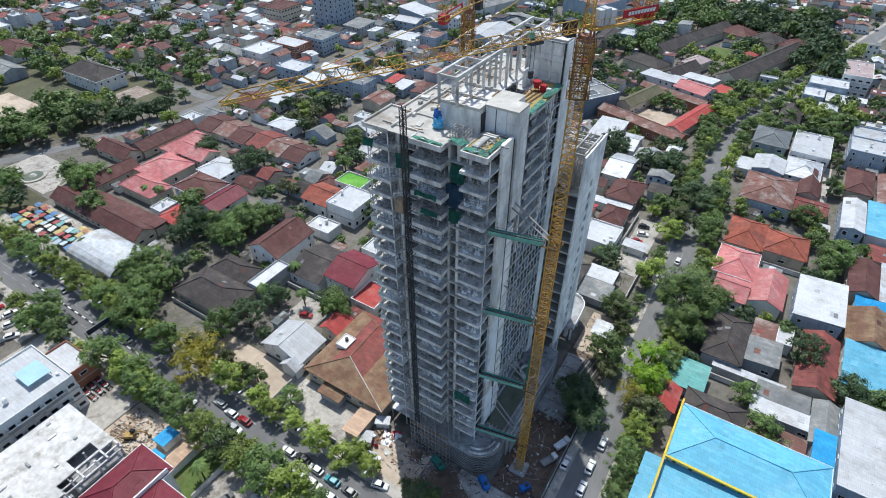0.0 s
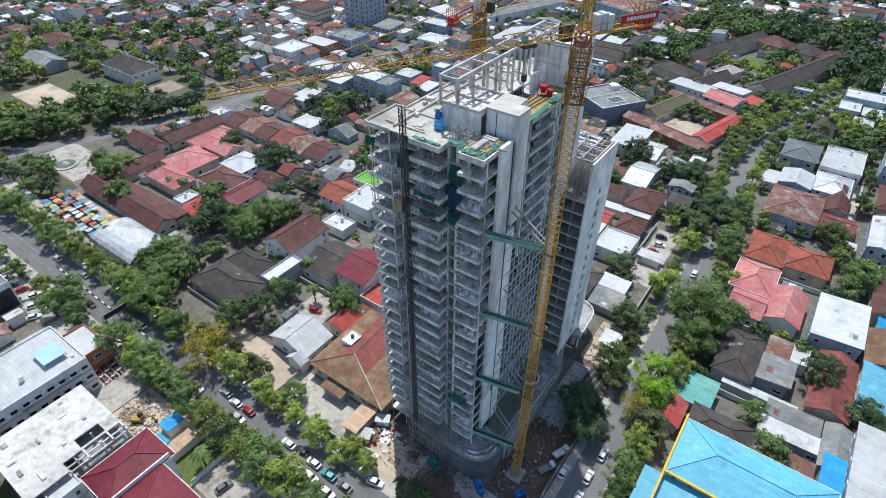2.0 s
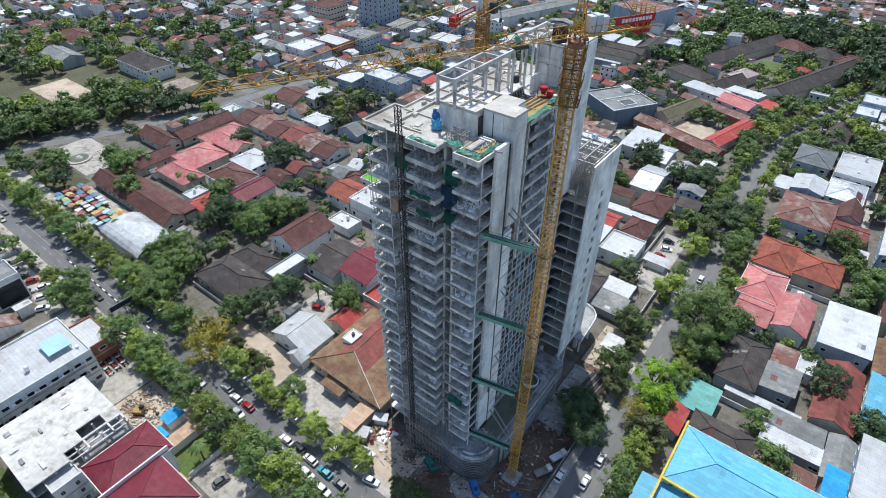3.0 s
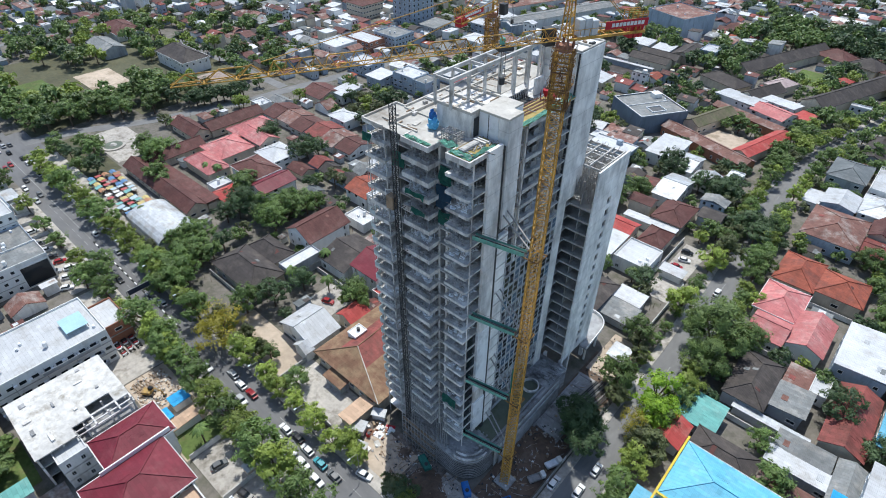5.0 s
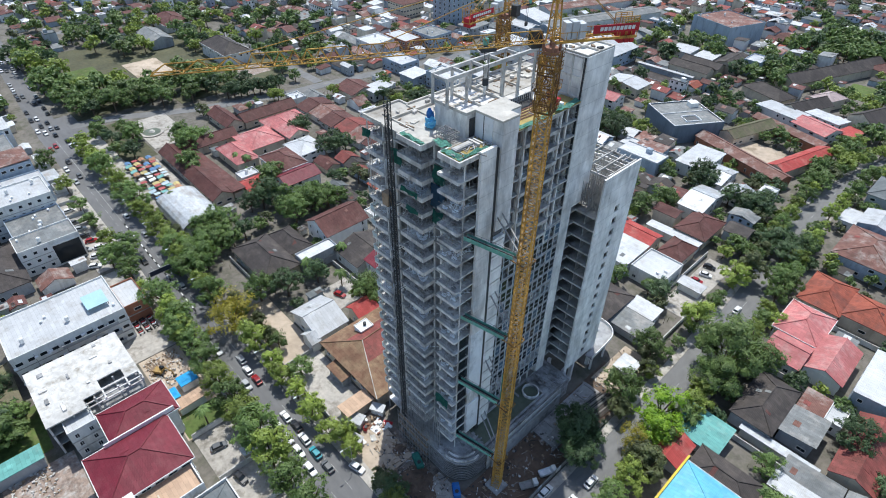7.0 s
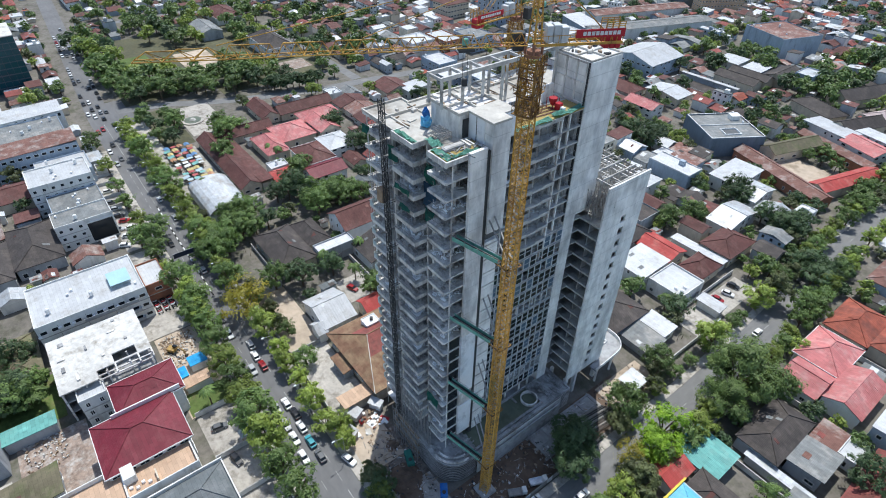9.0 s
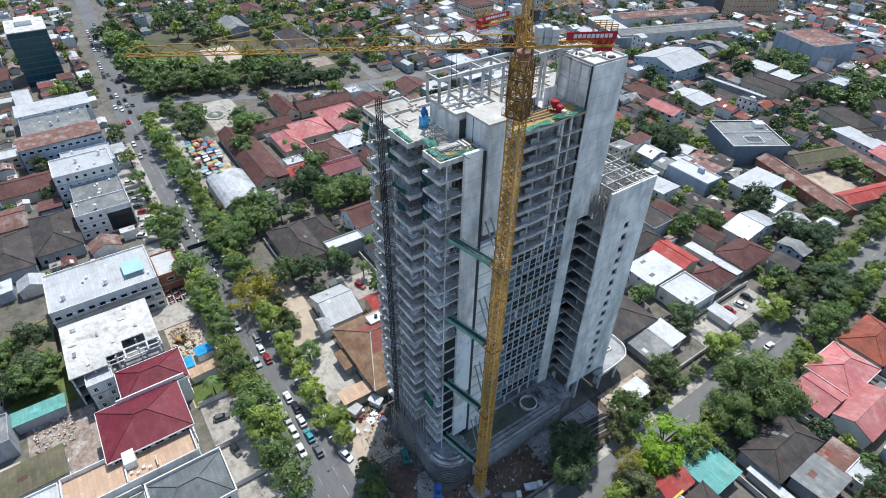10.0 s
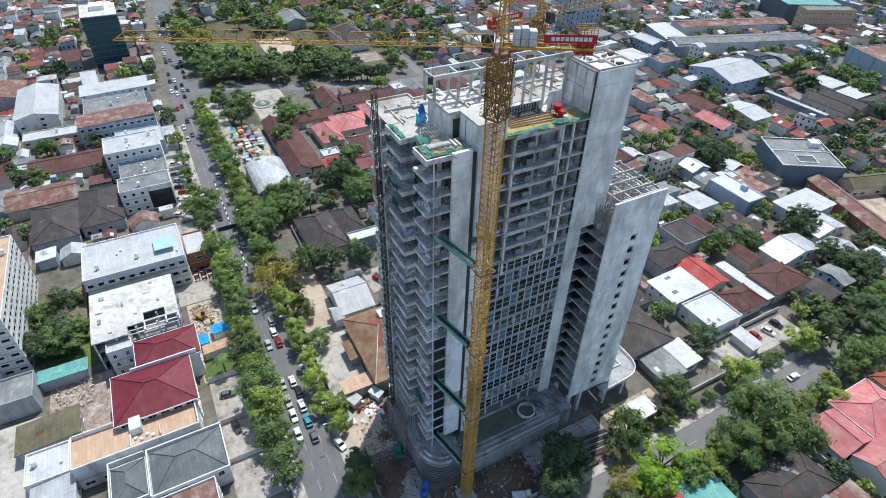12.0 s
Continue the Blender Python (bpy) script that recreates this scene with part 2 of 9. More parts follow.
ROOFS = {
    "brown": roof_mat("brown_tile", (0.115, 0.048, 0.042), (0.15, 0.08, 0.07)),
    "maroon": roof_mat("maroon_metal", (0.17, 0.022, 0.035), (0.2, 0.045, 0.055), vary=0.12, rough=0.5, seams=1.6),
    "red": roof_mat("red_metal", (0.42, 0.07, 0.062), (0.46, 0.15, 0.125), vary=0.2),
    "pink": roof_mat("faded_red_metal", (0.5, 0.175, 0.17), (0.54, 0.29, 0.27), vary=0.22),
    "orange": roof_mat("orange_tile", (0.29, 0.08, 0.05), (0.17, 0.065, 0.05), 0.5, 0.35),
    "rust": roof_mat("rusty_sheet", (0.2, 0.1, 0.08), (0.36, 0.31, 0.28), 0.45, 0.35),
    "rustred": roof_mat("old_red_sheet", (0.24, 0.07, 0.06), (0.15, 0.06, 0.05), 0.5, 0.35),
    "dark": roof_mat("dark_tile", (0.062, 0.053, 0.05), (0.1, 0.085, 0.075)),
    "grey": roof_mat("grey_sheet", (0.2, 0.21, 0.21), (0.32, 0.31, 0.29)),
    "bluegrey": roof_mat("slate_hip", (0.13, 0.145, 0.15), (0.18, 0.19, 0.195), vary=0.14),
    "white": roof_mat("white_metal", (0.55, 0.56, 0.57), (0.42, 0.405, 0.385), 0.34, 0.16, rough=0.5, sheets=(5.0, 1.0, 0.05)),
    "silver": roof_mat("zinc_sheet", (0.5, 0.52, 0.54), (0.38, 0.35, 0.32), 0.45, 0.22, metal=0.3, rough=0.55),
    "blue": roof_mat("bright_blue_metal", (0.13, 0.42, 0.58), (0.2, 0.47, 0.62), 0.4, 0.1, rough=0.5),
    "deepblue": roof_mat("deep_blue_metal", (0.02, 0.3, 0.62), (0.05, 0.36, 0.64), 0.4, 0.12, rough=0.5),
    "teal": roof_mat("teal_metal", (0.15, 0.39, 0.36), (0.22, 0.42, 0.38), 0.4, 0.2),
    "olive": roof_mat("mossy_sheet", (0.16, 0.14, 0.09), (0.12, 0.13, 0.06), 0.5, 0.3),
    "tan": roof_mat("tan_terrace", (0.52, 0.36, 0.25), (0.45, 0.3, 0.2), 0.3, 0.12),
    "planted": roof_mat("planted_terrace", (0.1, 0.3, 0.03), (0.16, 0.36, 0.06), 0.5, 0.3, seams=0.0, sheets=None),
    "palepink": roof_mat("pale_pink_sheet", (0.42, 0.33, 0.32), (0.5, 0.42, 0.4), 0.45, 0.2),
    "hall": roof_mat("weathered_brown_red", (0.19, 0.105, 0.065), (0.27, 0.185, 0.11), 0.6, 0.3),
}
# leaf tones lifted and given more blue in place of distance haze
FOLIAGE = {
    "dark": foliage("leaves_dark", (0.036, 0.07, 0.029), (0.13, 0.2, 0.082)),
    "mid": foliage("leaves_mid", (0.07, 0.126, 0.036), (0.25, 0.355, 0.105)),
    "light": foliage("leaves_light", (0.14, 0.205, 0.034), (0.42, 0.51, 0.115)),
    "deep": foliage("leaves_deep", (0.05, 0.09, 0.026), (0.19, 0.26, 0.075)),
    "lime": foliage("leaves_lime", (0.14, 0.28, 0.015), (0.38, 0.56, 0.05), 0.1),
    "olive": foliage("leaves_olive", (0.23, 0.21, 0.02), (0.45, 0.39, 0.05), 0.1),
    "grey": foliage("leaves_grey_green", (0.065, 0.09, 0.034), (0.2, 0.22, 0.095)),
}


# ---- mesh helpers ----
def part(name, bm, material, parent=None, label=""):
    """Links a bmesh as one mesh object, under a thing or a part."""
    me = bpy.data.meshes.new(name)
    bm.to_mesh(me)
    bm.free()
    return piece(name, me, material, parent, label)


def piece(name, me, material=None, parent=None, label="", m=None):
    """Links a ready mesh, which alike pieces share."""
    if material and not me.materials:
        me.materials.append(material)
    ob = new(name, me)
    ob.parent = parent
    if m is not None:
        ob.matrix_basis = m
    return tagged(ob, label) if label else ob


def mesh_of(name, bm, material):
    me = bpy.data.meshes.new(name)
    bm.to_mesh(me)
    bm.free()
    me.materials.append(material)
    return me


def thing(name, label, category, group="", at=(0, 0, 0), turn=0.0):
    ob = new(name)
    ob.empty_display_size = 0.5
    ob.matrix_basis = pose(*at, 0, 0, turn)
    return tagged(ob, label, category, group)


def add_box(bm, x0, x1, y0, y1, z0, z1):
    v = [bm.verts.new(p) for p in ((x0, y0, z0), (x1, y0, z0), (x1, y1, z0), (x0, y1, z0), (x0, y0, z1), (x1, y0, z1), (x1, y1, z1), (x0, y1, z1))]
    for f in ((3, 2, 1, 0), (4, 5, 6, 7), (0, 1, 5, 4), (1, 2, 6, 5), (2, 3, 7, 6), (3, 0, 4, 7)):
        bm.faces.new([v[i] for i in f])
    return v


def boxes(*rows):
    bm = bmesh.new()
    for r in rows:
        add_box(bm, *r)
    return bm


def bevelled(bm, width=0.05, segments=1):
    bmesh.ops.bevel(bm, geom=bm.edges[:], offset=width, segments=segments, profile=0.6, affect="EDGES")
    return bm


def add_bar(bm, a, b, w=0.1, sides=4):
    """A straight bar between two points."""
    a, b = Vector(a), Vector(b)
    d = (b - a).normalized()
    u = d.cross(Vector((0, 0, 1)) if abs(d.z) < 0.95 else Vector((1, 0, 0))).normalized()
    v = d.cross(u)
    rings = []
    for p in (a, b):
        rings.append([bm.verts.new(p + w / 2 * 1.2 * (u * math.cos(2 * math.pi * (i + 0.5) / sides) + v * math.sin(2 * math.pi * (i + 0.5) / sides))) for i in range(sides)])
    for i in range(sides):
        j = (i + 1) % sides
        bm.faces.new((rings[0][i], rings[0][j], rings[1][j], rings[1][i]))
    bm.faces.new(rings[0][::-1])
    bm.faces.new(rings[1])


def bars(*rows, w=0.1, sides=4):
    bm = bmesh.new()
    for a, b in rows:
        add_bar(bm, a, b, w, sides)
    return bm


def add_cyl(bm, x, y, z0, z1, r, n=12, r1=None):
    r1 = r if r1 is None else r1
    lo = [bm.verts.new((x + r * math.cos(2 * math.pi * i / n), y + r * math.sin(2 * math.pi * i / n), z0)) for i in range(n)]
    hi = [bm.verts.new((x + r1 * math.cos(2 * math.pi * i / n), y + r1 * math.sin(2 * math.pi * i / n), z1)) for i in range(n)]
    for i in range(n):
        bm.faces.new((lo[i], lo[(i + 1) % n], hi[(i + 1) % n], hi[i]))
    bm.faces.new(lo[::-1])
    bm.faces.new(hi)


def prism(outline, z0, z1):
    """A solid with that outline."""
    bm = bmesh.new()
    lo = [bm.verts.new((x, y, z0)) for x, y in outline]
    hi = [bm.verts.new((x, y, z1)) for x, y in outline]
    n = len(outline)
    for i in range(n):
        bm.faces.new((lo[i], lo[(i + 1) % n], hi[(i + 1) % n], hi[i]))
    bm.faces.new(lo[::-1])
    bm.faces.new(hi)
    bmesh.ops.recalc_face_normals(bm, faces=bm.faces)
    return bm


# ---- where something stands already: cells of one metre ----
CELL, WEST, SOUTH = 1.0, -760.0, -160.0
taken = np.zeros((960, 960), dtype=bool)


def claim(x0, x1, y0, y1):
    taken[max(0, int((x0 - WEST) / CELL)):int((x1 - WEST) / CELL) + 1, max(0, int((y0 - SOUTH) / CELL)):int((y1 - SOUTH) / CELL) + 1] = True


def is_free(x0, x1, y0, y1):
    return not taken[int((x0 - WEST) / CELL):int((x1 - WEST) / CELL) + 1, int((y0 - SOUTH) / CELL):int((y1 - SOUTH) / CELL) + 1].any()

# ---- ground, roads, pavements ----
def lerp_rows(rows, v):
    for (a, p), (b, q) in zip(rows, rows[1:]):
        if a <= v <= b:
            return p + (q - p) * (v - a) / (b - a)
    return rows[0][1] if v < rows[0][0] else rows[-1][1]


AVENUE = [(-1500, 110), (-700, 68), (-480, 56), (-300, 46.5), (-150, 45.8), (0, 45), (1500, 45)]
STREET = [(-900, -9), (150, -9), (190, -11), (234, -14), (262, -14.5), (290, -13.5), (326, -6), (381, 9), (470, 35), (700, 100), (1500, 320)]
avenue_mid = lambda x: lerp_rows(AVENUE, x)
street_mid = lambda y: lerp_rows(STREET, y)


def strip(name, stations, mid, lo, hi, z0, z1, along_x, material, label="", skip=()):
    """A long slab that follows a road's middle line."""
    bm = bmesh.new()
    last = None
    for s in stations:
        if any(a < s < b for a, b in skip):
            last = None
            continue
        c = mid(s)
        ring = [bm.verts.new((s, c + o, z) if along_x else (c + o, s, z)) for o, z in ((lo, z0), (lo, z1), (hi, z1), (hi, z0))]
        if last:
            for i in range(4):
                bm.faces.new((last[i], last[(i + 1) % 4], ring[(i + 1) % 4], ring[i]))
        else:
            bm.faces.new(ring)
        last = ring
    if last:
        bm.faces.new(last[::-1])
    bmesh.ops.recalc_face_normals(bm, faces=bm.faces)
    return tagged(part(name, bm, material), label, name, kind="structure")


bm = bmesh.new()
bmesh.ops.create_grid(bm, x_segments=60, y_segments=60, size=2600)
ground = tagged(part("ground", bm, M_GROUND), "dusty city ground of packed soil, rubble and weeds", "ground", kind="structure")
ground.location = (-250, 250, 0)
xs = [-1400 + 20 * i for i in range(90)]
xs_town = [x for x in xs if x > -290]
ys = [-600 + 20 * i for i in range(100)]
strip("road", xs, avenue_mid, -5.4, 5.4, -0.3, 0.03, True, M_ASPHALT, "dark asphalt avenue with faded lane paint")
strip("road", ys, street_mid, -4.3, 4.3, -0.3, 0.045, False, M_ASPHALT_Y, "sun-bleached asphalt street lined by trees")
strip("pavement", xs_town, avenue_mid, 5.4, 8.4, -0.2, 0.17, True, M_PAVING, "paved footway with a raised kerb beside the avenue", skip=((-20, 2), (-300, -276)))
strip("pavement", xs_town, avenue_mid, -8.4, -5.4, -0.2, 0.17, True, M_PAVING, "paved footway with a raised kerb beside the avenue", skip=((-20, 2), (-300, -276)))
strip("pavement", ys, street_mid, -6.6, -4.3, -0.2, 0.17, False, M_PAVING, "paved footway with a raised kerb beside the street", skip=((35, 56),))
strip("pavement", ys, street_mid, 4.3, 6.4, -0.2, 0.17, False, M_PAVING, "paved footway with a raised kerb beside the street", skip=((35, 56),))
for x in range(-740, 140, 20):
    claim(x, x + 20, avenue_mid(x + 10) - 10, avenue_mid(x + 10) + 10)
for y in range(-140, 780, 20):
    claim(street_mid(y + 10) - 8, street_mid(y + 10) + 8, y, y + 20)
# side streets in the quarters behind
SIDE_X = ((-470, 70, 420),)
SIDE_Y = ((183, -400, -268), (232, -262, -150))
for x, y0, y1 in SIDE_X:
    tagged(part("road", boxes((x - 3.2, x + 3.2, y0, y1, -0.3, 0.05)), M_ASPHALT_Y), "narrow grey asphalt side street between houses", "road", kind="structure")
    claim(x - 3, x + 3, y0, y1)
for y, x0, x1 in SIDE_Y:
    tagged(part("road", boxes((x0, x1, y - 3, y + 3, -0.3, 0.06)), M_ASPHALT_Y), "narrow grey asphalt side street between houses", "road", kind="structure")
    claim(x0, x1, y - 3, y + 3)
BEND = [(56, -303), (80, -297), (90, -291), (103, -285), (116, -279), (130, -275), (150, -268), (165, -265), (182, -263), (330, -236)]
bend_mid = lambda y: lerp_rows(BEND, y)
strip("road", [56 + 6 * i for i in range(46)], bend_mid, -3.8, 3.8, -0.3, 0.055, False, M_ASPHALT_Y, "grey asphalt street curving past the park")
for y in range(56, 330, 6):
    claim(bend_mid(y) - 5, bend_mid(y) + 5, y, y + 6)
# lane paint: solid middle line and a black and white divider on the western stretch
bm = bmesh.new()
for i in range(120):
    x = -560 + 6 * i
    if x > -240:
        add_box(bm, x, x + 3, avenue_mid(x) - 2.1, avenue_mid(x) - 1.95, 0.03, 0.036)
        add_box(bm, x, x + 3, avenue_mid(x) + 2.0, avenue_mid(x) + 2.15, 0.03, 0.036)
for i in range(45):
    x = -290 + 2 * i
    add_box(bm, x, x + 2.01, avenue_mid(x) + 0.1, avenue_mid(x) + 0.28, 0.03, 0.036)
tagged(part("lane_paint", bm, M_LINE), "faded white dashed lane paint on asphalt", "road marking", kind="structure")
divider = thing("road_divider", "low divider of black and white painted kerb blocks", "road divider")
divider["kind"] = "structure"
block_w = mesh_of("kerb_block", bevelled(boxes((-0.95, 0.95, -0.2, 0.2, 0, 0.32)), 0.03), M_WHITE)
block_b = mesh_of("kerb_block", bevelled(boxes((-0.95, 0.95, -0.2, 0.2, 0, 0.32)), 0.03), M_BLACK)
for i in range(33):
    x = -196 + 2 * i
    piece("kerb_block", block_w if i % 2 else block_b, None, divider, "", pose(x, avenue_mid(x) + 0.2, 0.03))
bm = bmesh.new()
for i in range(16):
    y = 60 + 24 * i
    c = street_mid(y)
    add_box(bm, c - 0.08, c + 0.08, y, y + 3, 0.045, 0.052)
tagged(part("lane_paint", bm, M_LINE), "faded white dashed paint down the street", "road marking", kind="structure")


def yard(x0, x1, y0, y1, material, label, z=0.09):
    claim(x0, x1, y0, y1)
    return tagged(part("yard", boxes((x0, x1, y0, y1, -0.2, z)), material), label, "yard", kind="structure")


yard(-62, -15.5, 55.5, 66, M_SITE, "building site yard of bare churned earth")
yard(-28.3, -16.8, 66.1, 126, M_DIRT, "brown bare earth beside the podium", 0.11)
yard(-58.5, -44, 52.6, 64, M_SAND, "pale sandy access track into the building site", 0.14)
yard(-27.5, -17.5, 118, 136, M_SAND, "pale sandy forecourt beside the curved ramp", 0.16)
yard(-62, -57.8, 53.6, 58, M_GRASS, "small patch of weeds by the site gate", 0.15)
yard(-36, -21, 55.6, 65.8, M_PAVING, "pale concrete turning apron in front of the podium", 0.13)
yard(-121, -90.5, 55.3, 66.3, M_SAND, "bare sandy yard in front of a white house", 0.1)
yard(-90.3, -62.3, 54.9, 66, M_PAVING, "grey concrete forecourt of the brown-roofed hall", 0.12)
yard(-112, -100, 81, 92, M_PAVING, "pale paved parking yard", 0.12)
yard(-240, -198, 58, 76, M_PAVING, "paved square beside the avenue", 0.1)
yard(-170, -122, 20, 35.8, M_PAVING, "paved parking strip beside the avenue", 0.1)
yard(-262, -172, 29, 35.8, M_PAVING, "paved parking strip with cars beside the avenue", 0.11)
yard(-121.5, -86.4, 24, 35.6, M_SAND, "small building plot of torn-up sandy earth", 0.1)
yard(-104, -82, -14.5, 1.5, M_RUBBLE, "cleared plot of broken masonry and earth", 0.1)
yard(-95, -58, -40, -16.5, M_PAVING, "pale concrete yards between white houses", 0.08)
yard(-126, -108, -17.5, -2, M_GRASS, "weedy garden plot under trees", 0.09)
yard(-95, -86.8, 24.4, 35.4, M_GRASS, "scrubby garden behind a cream wall", 0.14)
yard(-86, -45, 25, 35.5, M_PAVING, "paved front yards behind the street trees", 0.12)
yard(-30, -21.5, 160, 196, M_PAVING, "grey paved parking court", 0.11)
yard(-282, -240, 52, 64, M_PAVING, "paved corner by the park with a kerb", 0.12)
yard(-425, -306, 61, 110, M_PARK, "park ground of grass, darkened in colour for tree shade", 0.06)
yard(-425, -292, 110, 180, M_PARK, "park ground of grass, darkened in colour for tree shade", 0.065)
yard(-292, -244, 62, 78, M_PARK, "shaded ground beside the market square", 0.075)
yard(-384, -366, 72, 92, M_GRASS, "small sunlit lawn in the park", 0.1)
yard(-366, -348, 76, 94, M_GRASS, "small sunlit lawn in the park", 0.11)
yard(-287, -250, 79, 98, M_PAVING, "pale gravel round the fountain", 0.1)
yard(-374, -336, 106, 127, M_SAND, "pale sandy court in the park", 0.12)
yard(-320, -304, 152, 172, M_RUBBLE, "reddish paved court beside the villa", 0.12)
yard(-318, -284, 50.5, 62, M_ASPHALT, "wide asphalt mouth of the crossing", 0.05)
yard(-65, -42, 270, 300, M_SAND, "sandy school yard", 0.1)

# ---- the tower under construction ----
ZR, F, STOREYS = 86.2, 3.4, 22
tower = thing("tower_block", "raw concrete apartment tower under construction with open floors", "high-rise", at=(-47, 90, 0))
claim(-64, -26, 60, 128)
TX, TY = -47.0, 90.0
FACADE, CORE_X, WING_X = -36.8, -36.6, -31.0


def tpart(name, bm, material, label="", z=0.0):
    ob = part(name, bm, material, tower, label)
    ob.location = (-TX, -TY, z)
    return ob


def tshare(name, me, z, label=""):
    return piece(name, me, None, tower, label, pose(-TX, -TY, z))


# floor plates and balconies, one mesh for each kind, one object for each storey
# inner plates and partitions are greyer than the fascias, painting interior shade
plate = mesh_of("floor_slab", boxes(
    (-57.4, FACADE, 72.0, 111, -0.28, 0), (-57.4, -54.5, 70.6, 72, -0.28, 0), (-54.5, -49.5, 70.8, 72, -0.28, 0), (-49.5, -43.4, 71.5, 72, -0.28, 0),
    (-43.4, -40, 70.9, 72, -0.28, 0), (-40, -35.1, 71.8, 72, -0.28, 0), (FACADE, -35.1, 72, 81.4, -0.28, 0)), M_AGED)
bal_left = mesh_of("balcony", boxes((-59.8, -54.5, 68.8, 70.6, -0.28, 0), (-59.8, -57.4, 70.6, 77, -0.28, 0),
                                    (-59.8, -54.5, 68.65, 68.8, -0.55, 0.18), (-59.95, -59.8, 68.65, 77, -0.55, 0.18)), M_CONC)
bal_main = mesh_of("balcony", boxes((-49.5, -43.4, 68.2, 71.5, -0.28, 0), (-49.5, -43.4, 68.05, 68.2, -0.6, 0.28), (-43.4, -43.25, 68.05, 71.2, -0.6, 0.28),
                                    (-49.65, -49.5, 68.05, 70.8, -0.6, 0.28)), M_CONC)
bm = prism([(-40, 71.8), (-40, 68.9), (-35.3, 68.9), (-35.1, 69.1), (-35.1, 71.8)], -0.28, 0)
for row in ((-40, -35.25, 68.75, 68.9, -0.5, 0.1), (-40.15, -40, 68.75, 70.9, -0.5, 0.1), (-35.1, -34.98, 69.05, 73.3, -0.3, 0.02)):
    add_box(bm, *row)
bend = ((-35.3, 68.82), (-35.04, 69.08))
for (ax, ay), (bx, by) in zip(bend, bend[1:]):
    for zz in (-0.4, -0.2, 0.0):
        add_bar(bm, (ax, ay, zz), (bx, by, zz), 0.2)
bal_corner = mesh_of("balcony", bm, M_CONC)
side_beam = mesh_of("edge_beam", boxes((FACADE, FACADE + 0.85, 86.2, 96.4, -0.46, 0.02), (FACADE + 0.72, FACADE + 0.85, 86.2, 90.2, 0.02, 0.34), (FACADE + 0.72, FACADE + 0.85, 93.4, 96.4, 0.02, 0.26), (FACADE, FACADE + 0.18, 81.4, 86.2, -0.32, 0.02), (FACADE, FACADE + 0.18, 96.4, 102.4, -0.32, 0.02)), M_AGED)
bay_wall = mesh_of("partition", boxes((FACADE - 1.6, FACADE - 1.4, 86.6, 88.4, 0.02, 2.98), (FACADE - 1.2, FACADE - 1.05, 92.9, 95.9, 0.02, 2.98), (FACADE - 0.3, FACADE - 0.12, 89.6, 91.1, 0.02, 1.2)), M_RAW_DARK)
bay_props = bmesh.new()
prop_rng = random.Random(12)
for i in range(46):
    y, x = prop_rng.uniform(86.5, 101.8), prop_rng.uniform(FACADE - 2.4, FACADE + 0.3)
    kind = i % 4
    if kind < 2:
        add_bar(bay_props, (x, y, 0), (x + prop_rng.uniform(-0.2, 0.2), y + prop_rng.uniform(-0.3, 0.3), prop_rng.uniform(1.8, 3.1)), 0.09)
    elif kind == 2:
        add_bar(bay_props, (x, y, prop_rng.uniform(0.8, 2.4)), (x, min(102.0, y + prop_rng.uniform(1.0, 3.0)), prop_rng.uniform(0.8, 2.4)), 0.08)
    else:
        add_bar(bay_props, (x, y, 0.1), (x + prop_rng.uniform(-0.6, 0.6), y + prop_rng.uniform(-1.2, 1.2), prop_rng.uniform(0.2, 2.6)), 0.12)
bay_props = mesh_of("prop_cluster", bay_props, M_TUBE)
back_wall = mesh_of("partition", boxes(
    (-57.2, -37.5, 77.8, 78.0, 0, 3.12), (-44.2, -44.0, 72.2, 77.8, 0, 3.12), (-50.2, -50.0, 72.2, 77.8, 0, 3.12), (-54.6, -54.4, 71, 77.8, 0, 3.12),
    (-42.2, -41.6, 73.4, 73.6, 0, 3.12), (-40.2, -40.0, 71.2, 77.8, 0, 3.12), (-43.4, -43.2, 71.2, 74, 0, 3.12)), M_RAW_DARK)
side_wall = mesh_of("partition", boxes(
    (-43.2, -43.0, 78.2, 104, 0, 3.12), (-43, FACADE - 0.3, 83.7, 83.85, 0, 3.12), (-43, FACADE - 0.3, 86.2, 86.4, 0, 3.12), (-43, FACADE - 0.3, 91.2, 91.35, 0, 3.12),
    (-43, FACADE - 0.3, 96.3, 96.5, 0, 3.12), (-43, FACADE - 0.3, 99.3, 99.45, 0, 3.12)), M_RAW_DARK)
wing_plate = mesh_of("floor_slab", boxes((-52, WING_X - 0.35, 108.4, 122, -0.28, 0), (-44, WING_X - 0.35, 108.2, 108.4, -0.4, 0.06)), M_AGED)
wing_wall = mesh_of("partition", boxes((-44, WING_X - 0.5, 113.2, 113.4, 0, 3.12), (-34.6, -34.4, 109.0, 113.2, 0, 3.12)), M_RAW_DARK)
LEVELS = [ZR - F * k for k in range(1, STOREYS + 1)]
for k, z in enumerate([ZR] + LEVELS):
    tshare("floor_slab", plate, z)
    tshare("balcony", bal_left, z)
    tshare("balcony", bal_main, z)
    if k:
        tshare("balcony", bal_corner, z)
    if k <= 8:
        tshare("edge_beam", side_beam, z)
    if 1 <= k <= 9:
        tshare("partition", bay_wall, z)
        tshare("prop_cluster", bay_props, z, "grey steel props left standing in the open bays")
    if k:
        tshare("partition", back_wall, z)
        tshare("partition", side_wall, z)
    if z < 61:
        tshare("floor_slab", wing_plate, z)
        tshare("partition", wing_wall, z)
